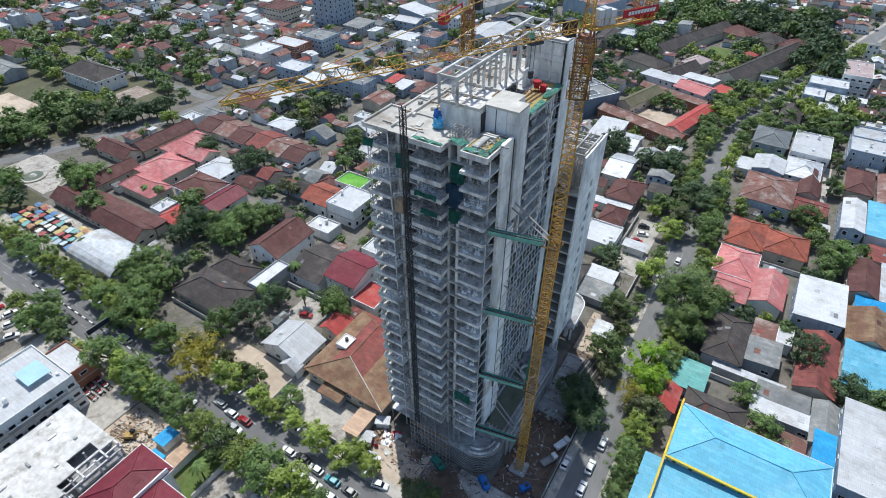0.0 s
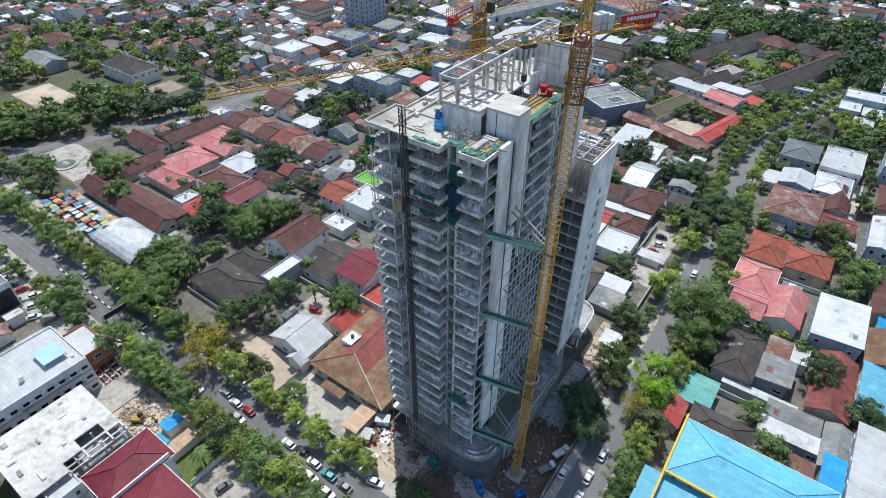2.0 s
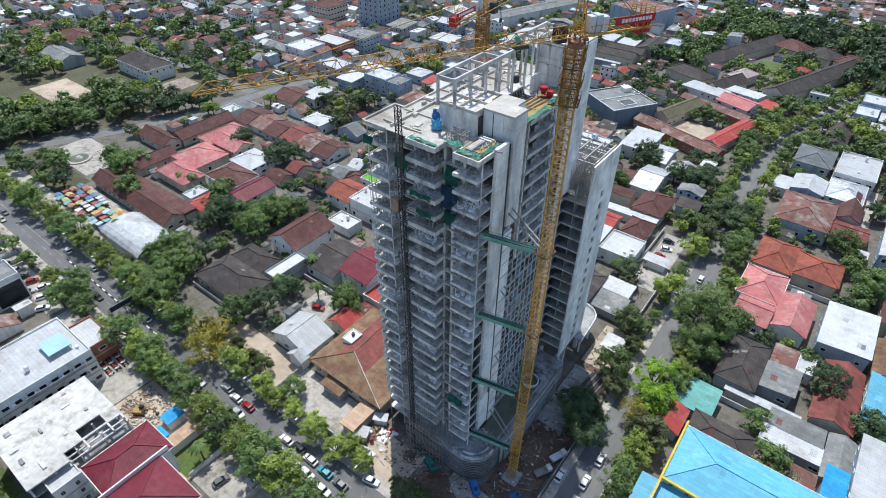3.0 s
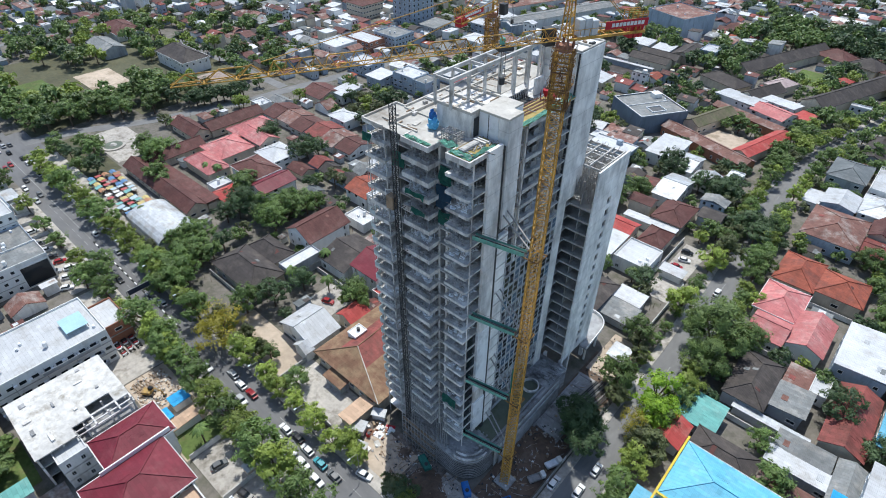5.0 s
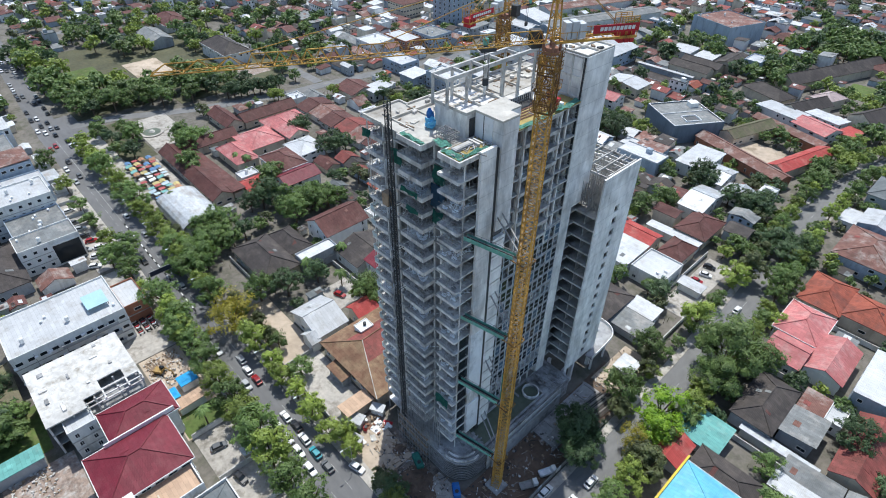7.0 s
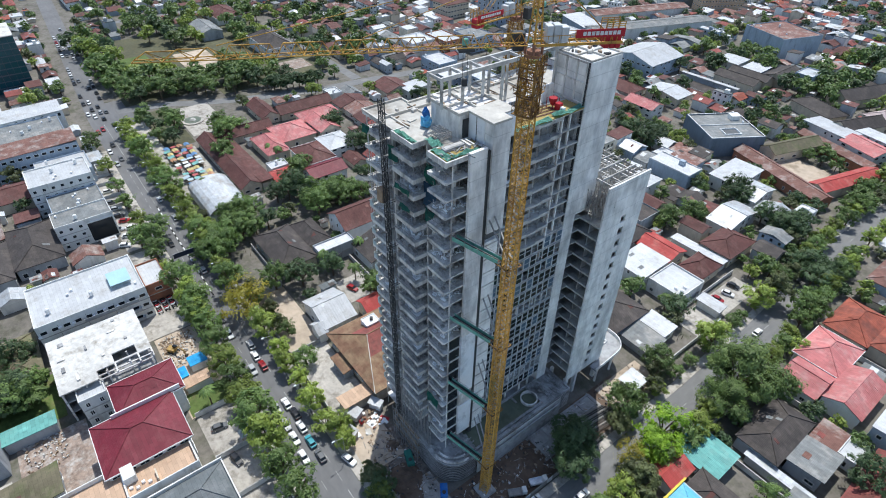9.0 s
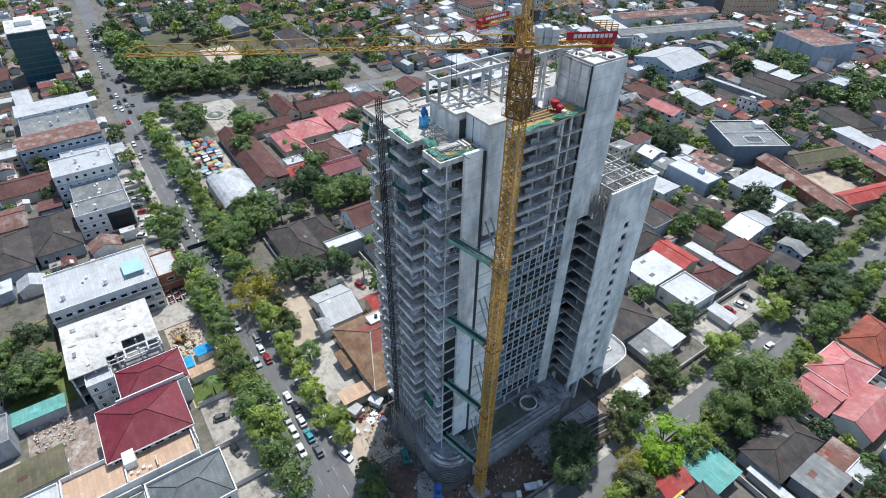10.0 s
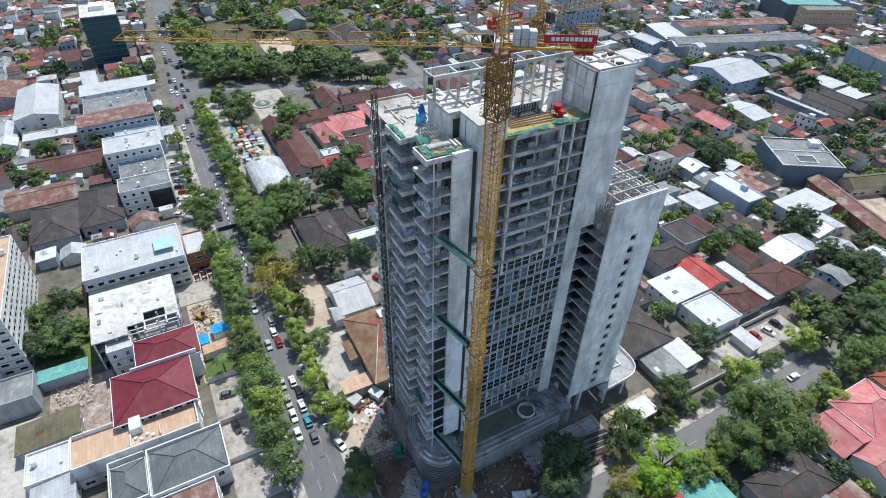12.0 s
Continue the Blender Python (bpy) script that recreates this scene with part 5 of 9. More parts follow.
        if rows > 1 and roof == "flat":
            for k in range(1, rows):
                z = eave / rows * k
                part("ledge", boxes((-w / 2 - 0.14, w / 2 + 0.14, -d / 2 - 0.14, d / 2 + 0.14, z - 0.14, z + 0.1)), M_KERB, h, "weathered storey ledge")
        for k in range(rows):
            z = eave / rows * k + 1.75
            for run, place in faces:
                n = int(run // step)
                for i in range(n):
                    if not big and pick.random() < 0.45:
                        continue
                    px, py, rz = place(-run / 2 + (i + 0.5) * run / n)
                    o = piece("window", wm, None, h, "", pose(px, py, z, 0, 0, rz))
                    if close:
                        piece("pane", pm, None, o)
    if clutter and roof == "flat":
        rng = random.Random(int(cx * 7 + cy * 13))
        for i in range(clutter):
            px, py = rng.uniform(-w / 2 + 1, w / 2 - 1), rng.uniform(-d / 2 + 1, d / 2 - 1)
            if i % 3 == 0:
                bm = bmesh.new()
                add_cyl(bm, px, py, top + 0.5, top + 1.9, 0.6, 14)
                add_cyl(bm, px, py, top + 1.9, top + 2.15, 0.6, 14, 0.2)
                for s in (-0.4, 0.4):
                    add_bar(bm, (px + s, py, top), (px + s, py, top + 0.5), 0.12)
                    add_bar(bm, (px, py + s, top), (px, py + s, top + 0.5), 0.12)
                tank = part("water_tank", bm, (M_WHITE, M_BLUE, M_TUBE)[i % 3], h, "round roof water tank")
            else:
                part("roof_unit", bevelled(boxes((px - 0.5, px + 0.5, py - 0.3, py + 0.3, top, top + 0.8)), 0.04), M_PANEL, h, "grey air-conditioning unit")
    return h


def turned(cx, cy, w, d, turn, *rest, **more):
    """A house by its middle, its size and its turn."""
    return house(cx - w / 2, cx + w / 2, cy - d / 2, cy + d / 2, *rest, turn=turn, **more)


ROOF_WORDS = {"brown": "brown tile", "maroon": "maroon metal", "red": "bright red metal", "pink": "faded red metal", "orange": "orange tile", "rust": "rust-streaked sheet", "rustred": "old dark red sheet",
              "dark": "dark grey tile", "grey": "grey sheet", "bluegrey": "slate grey", "white": "white metal", "silver": "silver zinc sheet", "blue": "bright blue metal", "deepblue": "deep blue metal",
              "teal": "teal green metal", "olive": "mossy brown sheet", "tan": "tan terrace", "hall": "weathered brown-red sheet", "palepink": "pale pinkish grey sheet", "planted": "planted green terrace"}

# east of the street
house(6, 39, 90.5, 107, 9, "hip", "blue", "white", rise=3, over=0.4, label="large hall with a bright blue hipped metal roof", category="hall")
house(1.5, 34, 73, 90, 7, "shed_y", "blue", "white", rise=1.2, over=0.2, label="lower hall wing with a bright blue metal roof", category="hall")
trim = thing("roof_gutter", "yellow gutter edging along the blue roof", "gutter", at=(0, 0, 0))
part("gutter", boxes((5.1, 5.6, 73, 108.5, 9.05, 9.5), (5.6, 30, 89.5, 90.05, 9.05, 9.5)), surface("yellow_trim", (0.7, 0.5, 0.05), rough=0.5), trim)
house(-2, 9, 118, 127.5, 3.6, "shed_x", "teal", "grey", rise=0.8)
house(-2.3, 4, 107.8, 116.2, 3.6, "gable_y", "red", "grey")
house(6, 20.5, 108.5, 117.5, 4.2, "hip", "dark", "grey", rise=2)
house(21.5, 36, 120, 124.6, 3.8, "shed_y", "white", "grey", rise=0.6)
house(22, 34, 125.6, 131, 3.8, "shed_y", "grey", "grey", rise=0.6)
house(35.5, 41, 117, 131, 4.4, "gable_y", "grey", "grey")
house(22, 34.5, 109, 116, 3.4, "shed_x", "rust", "grey")
house(30, 39.3, 133.5, 157, 4.8, "gable_y", "rustred", "cream")
house(6, 16, 133, 152, 4.6, "hip", "dark", "grey", rise=2.4)
house(17, 25, 137, 147, 4.4, "shed_y", "grey", "grey")
house(17.5, 23, 148.5, 156, 3.6, "shed_x", "rust", "grey")
house(23.6, 28, 149, 157, 3.4, "flat", "white", "white")
house(10, 28, 131, 132.6, 3.2, "shed_y", "silver", "grey", windows=False)
house(26, 39, 160, 181, 8, "shed_y", "white", "blue", rise=1.0, over=0.3, label="blue-grey two-storey hall under a white metal roof", category="hall")
house(1, 13, 173, 189, 4.8, "hip", "pink", "white", rise=3)
house(13.4, 23, 163, 180, 4.8, "gable_y", "pink", "white", rise=2.4)
house(3, 12.5, 160.5, 171.5, 4.6, "gable_x", "pink", "white", rise=2.4)
house(1, 13, 192, 210, 4.8, "hip", "orange", "cream", rise=3)
house(13.6, 27, 194, 208, 4.8, "hip", "orange", "cream", rise=3)
house(41, 53, 141, 158, 5.6, "shed_x", "blue", "white", rise=1, label="workshop with a bright blue metal roof", category="workshop")
house(41, 53, 159, 175, 5.6, "gable_y", "hall", "cream")
house(41, 60, 104, 130, 9, "shed_x", "white", "blue", rise=1.2, label="tall white-roofed warehouse with blue walls", category="warehouse")
house(36.2, 40, 96, 119, 6, "shed_x", "deepblue", "blue", rise=0.6, label="narrow lean-to with a deep blue metal roof", category="shed")
house(40.5, 48.5, 184, 203, 5.4, "gable_y", "brown", "cream")
house(43, 56, 176.5, 183, 5, "shed_x", "deepblue", "white", rise=0.5)
house(49.5, 62, 184, 204, 5.6, "shed_x", "silver", "blue", rise=1)
house(-3, 11, 274, 293, 7.5, "hip", "bluegrey", "grey", rise=2.6)
house(13, 28.5, 273, 297, 7, "flat", "white", "white", clutter=3)
house(13.5, 26, 254, 271, 5.6, "hip", "silver", "white", rise=2.6)
house(0, 19, 224, 248, 6, "hip", "rust", "blue", rise=3, over=0.2, label="pale blue-grey walled house with a rust-streaked hipped roof")
house(20, 27, 241, 262, 5, "gable_y", "brown", "cream", rise=2)
house(20, 31, 228, 239.5, 4, "gable_x", "rustred", "cream", rise=1.6)
house(0.5, 12.5, 250.5, 264, 6.4, "gable_y", "white", "blue", rise=1.6, over=0.4, label="blue-grey barn with a white gabled roof")
house(-5.5, 0, 252, 262, 4.2, "shed_x", "white", "white", rise=0.4)
house(35.5, 43, 219, 242, 7.4, "gable_y", "white", "blue", rise=1.2, over=0.3, label="blue-grey hall under a white gabled roof")
house(44.5, 56, 222, 246, 6, "shed_x", "blue", "white", rise=0.8)
house(36.5, 46, 255, 276, 4.6, "hip", "brown", "cream", rise=2.4)
house(48, 60, 250, 276, 4.6, "gable_y", "rust", "grey", rise=2.4)
house(35, 50, 284, 300, 9, "flat", "white", "blue", clutter=4, label="blue-grey apartment block with a white roof terrace", category="apartment block")
house(36, 50, 301, 318, 7, "flat", "silver", "blue", clutter=2)
house(4, 13, 308, 333, 4.6, "gable_y", "dark", "grey", rise=1.8)
house(11, 21, 347, 361, 6.4, "flat", "white", "blue", clutter=1)
house(12, 31, 362, 376, 8, "flat", "white", "blue", clutter=2, label="blue-grey terrace house with white flat roofs")
house(22.5, 31, 350, 361, 5, "shed_x", "white", "white", rise=0.4)
house(20, 28, 337, 345, 4.6, "shed_x", "white", "white", rise=0.5)
house(27, 41, 377, 404, 11, "flat", "palepink", "white", clutter=3, label="white four-storey apartment block with a pinkish roof", category="apartment block")
yard(27.5, 31.5, 246, 280, M_PAVING, "narrow pale concrete lane between houses", 0.12)
# between tower and street, north of the site
house(-53, -43.5, 213, 233, 5.6, "gable_x", "silver", "white", rise=2.4)
house(-46, -34.5, 198, 214.5, 4.8, "hip", "brown", "cream", rise=2.6)
house(-45, -32.5, 165, 178.5, 5, "flat", "white", "white", clutter=3)
house(-57.5, -46, 163, 177, 6, "shed_x", "white", "white", rise=0.7)
house(-30, -22.5, 172, 175.5, 3.2, "shed_x", "white", "white", windows=False, category="carport", label="open carport with a white sheet roof")
house(-43, -34.5, 180, 192, 4.6, "hip", "brown", "cream", rise=3)
house(-35, -26.5, 148, 153.5, 4, "shed_x", "white", "white", rise=0.6)
house(-52, -36, 136, 152, 4.8, "hip", "dark", "grey", rise=2.8)
house(-35.5, -25.5, 139, 146.5, 3.2, "shed_x", "grey", "grey", windows=False)
house(-24.4, -19.8, 125, 130, 2.8, "shed_x", "silver", "grey", windows=False, category="site hut", label="site hut with a silver sheet roof")
house(-80, -67, 190, 202, 5, "flat", "dark", "grey")
house(-71, -58.5, 244, 264, 6, "shed_x", "white", "white", rise=0.8)
house(-58, -48, 239, 255, 5.4, "gable_x", "silver", "white", rise=2)
house(-46, -34, 236, 244, 5, "gable_y", "silver", "white", rise=2)
house(-60, -46.5, 178.5, 188.5, 5, "gable_x", "red", "cream", rise=2)
house(-55, -35, 193.8, 197.2, 3.6, "shed_y", "white", "white", windows=False)
slab_block = turned(-90, 285.5, 27, 27, -32, 9, "flat", "grey", "slateblue", clutter=2, windows=False, label="dark slate-blue walled block with a grey flat roof and pale kerbs", category="office block")
part("roof_kerb", boxes((-13.2, 13.2, -13.2, -12.9, 9.7, 9.85), (-13.2, 13.2, 12.9, 13.2, 9.7, 9.85), (-13.2, -12.9, -12.9, 12.9, 9.7, 9.85), (12.9, 13.2, -12.9, 12.9, 9.7, 9.85), (-1.2, -0.9, -12.9, 12.9, 9.13, 9.6)), M_WHITE, slab_block, "pale roof kerb")
part("light_well", boxes((3.2, 9.6, -4.6, -4.3, 9.13, 9.7), (3.2, 9.6, 3.3, 3.6, 9.13, 9.7), (3.2, 3.5, -4.3, 3.3, 9.13, 9.7), (9.3, 9.6, -4.3, 3.3, 9.13, 9.7)), M_WHITE, slab_block, "pale kerb round a light well")
# thin dark sheet on the roof in place of a shaded well
part("well_floor", boxes((3.6, 9.2, -4.2, 3.2, 9.13, 9.16)), M_SHADE, slab_block, "flat dark sheet painting the light well's shade")
part("stair_head", bevelled(boxes((-9.5, -5.5, 6.0, 10.5, 9.13, 11.4)), 0.04), WALLS["white"], slab_block, "white stair head")
turned(-54, 272.5, 47, 8.5, -18, 4.8, "gable_x", "rust", "brick", rise=2, category="school wing", label="long school wing with a rusty red roof and brick walls")
turned(-33.6, 290, 8, 36, -15, 4.8, "gable_y", "red", "cream", rise=1.8, category="school wing", label="long school wing with a bright red roof")
turned(-63.5, 302, 9, 30, -17, 4.8, "gable_y", "olive", "cream", rise=2.6, category="school hall", label="school hall with a mossy brown roof")
turned(-49, 316.5, 38, 6.5, -16, 4.6, "gable_x", "rust", "brick", rise=1.8, category="school wing", label="school wing with a rusty red roof")
turned(-60, 334.5, 23, 11, -18, 6, "shed_y", "white", "white", rise=1.0, category="hall", label="hall with a white metal roof")
turned(-41, 342.5, 18, 8.5, -18, 6, "shed_y", "white", "white", rise=0.8, category="hall", label="hall with a white metal roof")
turned(-40.5, 327.5, 18, 13.5, -18, 6, "gable_x", "pink", "white", rise=2.2, category="hall", label="hall with a faded red roof")
turned(-27.5, 335, 7.5, 10, -18, 5, "shed_x", "red", "cream", rise=0.6)
PAVILION = dict(category="long house", label="long dark-roofed pavilion round a planted court", windows=False)
turned(-62.5, 417, 13, 80, -20, 5.2, "gable_y", "dark", "cream", rise=4, **PAVILION)
turned(-14.5, 392, 13, 82, -20, 5.2, "gable_y", "dark", "cream", rise=4, **PAVILION)
turned(-76, 357, 25, 13, -20, 5.2, "hip", "dark", "cream", rise=3.4, **PAVILION)
turned(-54, 352, 11, 26, -20, 5.2, "gable_y", "dark", "cream", rise=3.4, **PAVILION)
turned(-38, 446, 20, 16, -20, 5.2, "hip", "brown", "cream", rise=4.4, **PAVILION)
turned(-19, 441, 18, 16, -20, 5.2, "hip", "dark", "cream", rise=4.4, **PAVILION)
turned(-1, 437, 16, 16, -20, 5.2, "hip", "brown", "cream", rise=4.4, **PAVILION)
turned(-50, 372, 10, 16, -20, 5.6, "hip", "palepink", "cream", rise=2.6, windows=False)
turned(-24.5, 404, 7, 9, -20, 4.4, "hip", "red", "cream", rise=1.8, windows=False)
yard(-50, -36, 396, 422, M_GRASS, "dry lawn in the pavilions' court", 0.1)
# between avenue and tower, west
house(-95, -89, 81, 88, 4.6, "gable_y", "red", "cream", rise=2)
house(-108, -96, 98, 113, 7, "gable_x", "maroon", "white", rise=3)
house(-95.5, -86, 95.5, 106, 4, "flat", "red", "white")
house(-122, -109, 95, 112, 4.8, "gable_x", "dark", "white", rise=3)
house(-142, -128.5, 96, 114, 6.5, "gable_y", "brown", "white", rise=4)
house(-128, -122.5, 82, 96, 5.6, "flat", "white", "grey")
house(-147, -124, 68, 81, 4.8, "hip", "dark", "cream", rise=3.6)
house(-146, -131, 81.6, 90, 4.6, "hip", "dark", "cream", rise=3)
house(-149, -136.5, 130, 142.5, 5.6, "gable_x", "orange", "white", rise=2.4, label="white house with an orange tiled roof")
house(-136, -122.5, 130, 144.5, 7.6, "flat", "white", "white", clutter=3, label="white two-storey house with a flat roof and water tanks")
house(-144.5, -131.5, 145, 154, 6.6, "flat", "planted", "white", label="white house with a bright green planted roof terrace")
canopy = house(-197, -171, 60, 76, 3.6, "barrel_x", "silver", "white", rise=3.4, over=0.2, windows=False, label="open market canopy with a white barrel roof", category="canopy")
house(-238, -183, 77.5, 86, 3.8, "gable_x", "brown", "cream", rise=3, label="long market hall with a brown roof", category="long house")
house(-238.5, -230, 87, 112, 3.8, "gable_y", "brown", "cream", rise=3, label="long market hall with a brown roof", category="long house")
house(-229, -183, 86.5, 91, 3.2, "shed_y", "brown", "cream", rise=1.4)
house(-262, -241, 112, 121, 3.8, "gable_x", "brown", "cream", rise=3, category="long house", label="long pavilion with a brown roof")
house(-250, -240, 121.5, 151, 3.8, "gable_y", "brown", "cream", rise=3, category="long house", label="long pavilion with a brown roof")
house(-222, -202, 98, 108, 4.6, "hip", "pink", "cream", rise=3.4)
house(-228, -210, 109, 126, 4.6, "hip", "pink", "cream", rise=3.8)
house(-235, -224, 127, 147, 4.6, "hip", "pink", "cream", rise=3)
house(-223, -206, 127, 137, 6, "gable_x", "pink", "cream", rise=3)
house(-189, -179, 92, 101, 3.8, "hip", "red", "cream", rise=2)
house(-203, -189, 122.5, 135, 5.4, "hip", "white", "white", rise=2.6)
house(-200, -182, 108, 121, 5.6, "hip", "brown", "white", rise=3)
house(-180, -170, 104, 120, 5.6, "gable_y", "maroon", "white", rise=2.4)
for i in range(6):
    house(-240 + 11.5 * i, -230 + 11.5 * i, 151 + (i % 2), 168 - i % 3, 3.6, "gable_x", ("brown", "rust", "brown", "rustred", "rust", "brown")[i], "white", rise=2.4)
house(-209, -197, 170, 180, 5.5, "hip", "white", "white", rise=2)
house(-360, -326, 153.5, 170.5, 7.5, "hip", "dark", "white", rise=5, label="large white villa with a dark hipped roof", category="villa")
house(-449, -417, 153, 172, 5, "hip", "brown", "white", rise=4, windows=False)
house(-416, -388, 132, 146, 5.5, "gable_x", "grey", "grey", rise=2.4, windows=False, label="long hall with a grey roof and grey walls", category="hall")
house(-310, -290, 314, 337, 34, "flat", "white", "blue", clutter=4, storeys=10, label="pale blue ten-storey tower block far off", category="tower block")
house(-295, -277, 231, 249, 8.6, "flat", "white", "white", clutter=2)
house(-291, -268, 251, 265, 8.6, "flat", "white", "brick", clutter=1)
house(-281, -261, 268, 286, 9.5, "flat", "grey", "blue", clutter=3)
house(-261, -242, 226, 240, 6.4, "flat", "white", "blue", clutter=2)
house(-221, -204.5, 227, 240, 8.6, "flat", "silver", "blue", clutter=2)
house(-234, -222.5, 218, 230, 6.4, "shed_x", "white", "blue", rise=0.8)
house(-204, -194, 226, 238, 8.6, "flat", "grey", "blue", clutter=1)
house(-234, -218, 304, 318, 7.5, "hip", "white", "white", rise=1.6)
house(-216.5, -204, 315, 330, 7.5, "flat", "rust", "blue", clutter=2)
house(-195, -186, 268, 277, 7.5, "flat", "white", "blue")
house(-187, -176, 290, 299, 6.5, "gable_x", "rustred", "white", rise=1.6)
house(-193, -187.4, 245, 256, 5.4, "shed_x", "red", "cream")
house(-187, -178.5, 241.5, 253, 4.8, "shed_x", "white", "blue", rise=0.6)
house(-210, -199, 252, 262.5, 4.8, "hip", "white", "blue", rise=1.6)
house(-350, -331, 302, 323, 10.5, "hip", "brown", "cream", rise=2.6)
house(-278, -263, 309, 326, 6.6, "shed_x", "grey", "grey", rise=1)
house(-254, -235.5, 338, 350, 6.6, "gable_x", "white", "blue", rise=2)
house(-189, -177, 218.5, 232, 4.8, "gable_y", "rust", "cream", rise=2)
house(-246, -230, 180.5, 197, 4.4, "gable_x", "brown", "cream", rise=2.6)
house(-233, -223, 190, 203, 5.6, "shed_x", "white", "white", rise=0.8)
# south of the avenue
house(-90, -74.6, 3.6, 21.8, 9.5, "hip", "maroon", "white", rise=3, over=0.7, label="white town house with a large maroon hipped roof")
house(-101, -90.5, 10, 25, 9.5, "hip", "maroon", "white", rise=2.4, over=0.7, label="rear wing with a maroon hipped roof")
house(-107, -100, 2.5, 9, 9.5, "flat", "white", "white", label="white annex with a flat roof")
hotel = house(-153, -133, -2, 28, 11.5, "flat", "white", "white", clutter=6, label="grey-white hotel block with rows of windows", category="hotel")
AC_UNIT = mesh_of("air_conditioner", bevelled(boxes((0, 0.45, -0.45, 0.45, 0, 0.6)), 0.04), M_PANEL)
DRIP = mesh_of("wall_pipe", boxes((0, 0.12, -0.06, 0.06, -3.6, 5.2)), M_TUBE)
LEDGE = mesh_of("balcony", boxes((0, 1.1, -1.5, 1.5, -0.2, 0), (1.0, 1.1, -1.5, 1.5, 0, 0.9), (0, 1.0, -1.5, -1.4, 0, 0.9), (0, 1.0, 1.4, 1.5, 0, 0.9)), WALLS["grey"])
ac_rng = random.Random(4)
for k in range(3):
    for i in range(9):
        yy = -13.5 + 3.0 * i
        if i > 3:
            piece("balcony", LEDGE, None, hotel, "grey balcony with a solid front", pose(10.0, yy, 3.83 * k + 1.0))
        if ac_rng.random() < 0.75:
            piece("air_conditioner", AC_UNIT, None, hotel, "", pose(10.02, yy + ac_rng.choice((-1.2, 1.2)), 3.83 * k + ac_rng.uniform(0.4, 2.6)))
for yy in (-9.6, -2.2, 5.4):
    piece("wall_pipe", DRIP, None, hotel, "", pose(10.0, yy, 5.4))
house(-152, -139, 28.4, 35.4, 7, "flat", "white", "brick", label="low annex with a white roof")
house(-108, -103.5, -16, -4.5, 3.6, "shed_y", "teal", "grey", windows=False, label="open shed with a teal sheet roof", category="shed")
house(-90, -81.5, -20, -6.5, 3.8, "shed_x", "olive", "grey", rise=0.9)
terrace = house(-76.5, -67, -7, 21.4, 7.4, "flat", "tan", "white", clutter=0, label="white house with two tan roof terraces behind high parapets")
part("parapet", boxes((-4.75, 4.75, -14.2, -13.9, 8.1, 8.7), (-4.75, -4.5, -13.9, 14.2, 8.1, 8.9), (4.5, 4.75, -13.9, 14.2, 8.1, 8.6), (-4.5, 4.5, -1.4, -1.1, 7.52, 8.9), (-4.5, 4.5, 13.9, 14.2, 8.1, 8.7)), WALLS["white"], terrace, "white terrace parapet")
part("stair_head", bevelled(boxes((-3.6, 0.6, -1.1, 1.5, 7.52, 9.9)), 0.04), WALLS["white"], terrace, "white stair head on the terrace")
part("terrace_wall", bevelled(boxes((0.8, 3.8, 5.2, 5.5, 7.52, 8.8)), 0.02), WALLS["cream"], terrace)
for k in range(4):
    part("roof_unit", bevelled(boxes((1.6 + 0.8 * (k % 2), 2.2 + 0.8 * (k % 2), -0.6 + 1.3 * k, 0.1 + 1.3 * k, 7.52, 8.2)), 0.04), M_PANEL, terrace, "grey air-conditioning unit")
slate = house(-64.5, -54, 0.6, 8.0, 6.6, "hip", "bluegrey", "white", rise=2.2, over=0.0)
part("parapet", boxes((-6.6, 5.6, -4.1, -3.8, 6.2, 7.6), (-6.6, -6.3, -3.8, 3.7, 6.2, 7.6), (5.3, 5.6, -3.8, 3.7, 6.2, 7.3)), WALLS["white"], slate, "white parapet round the slate roof")
part("side_roof", boxes((-10.5, -6.6, -4.1, 3.7, 6.0, 6.4)), M_WORN_SLAB, slate, "stained white side roof")
slate = house(-65, -53, 9, 25.4, 6.8, "hip", "bluegrey", "white", rise=3, over=0.1)
part("parapet", boxes((-6.5, 6.5, -8.7, -8.35, 6.4, 7.8), (-6.5, -6.15, -8.35, 8.6, 6.4, 7.8), (6.2, 6.5, -8.35, 8.6, 6.4, 7.5), (-6.15, 6.2, 8.3, 8.6, 6.4, 7.5)), WALLS["white"], slate, "white parapet round the slate roof")
house(-52, -44, 5, 22, 6, "flat", "rust", "white")
house(-73.6, -71, 32.2, 35.2, 2.6, "shed_y", "white", "cream", rise=0.2, windows=False, over=0.2, label="small gatehouse with a white sheet roof", category="gatehouse")
house(-313, -297, -1, 32, 9, "shed_x", "white", "white", rise=0.6, over=0.2, category="shop block", label="white shop block with a long white roof")
house(-296.5, -269, 0, 29, 7.6, "flat", "grey", "blue", clutter=9, category="shop block", label="blue-grey shop block crowded with roof units")
house(-268, -253, -2, 31, 11, "shed_x", "rust", "blue", rise=0.8, over=0.2, category="office block", label="blue-grey office block with a rusty sheet roof")
house(-231, -215, 8, 30, 13, "flat", "white", "white", clutter=5, label="white office block with a flat roof", category="office block")
house(-214.5, -197.5, 12, 30, 8, "flat", "grey", "blue", clutter=6)
office = house(-197, -186, 11, 30, 10, "flat", "grey", "white", clutter=2, label="white office block with a dark glass front", category="office block")
part("glass_front", bevelled(boxes((5.5, 5.7, 0.5, 9.0, 0.8, 8.6)), 0.03), M_GLASS, office, "dark blue glass front")
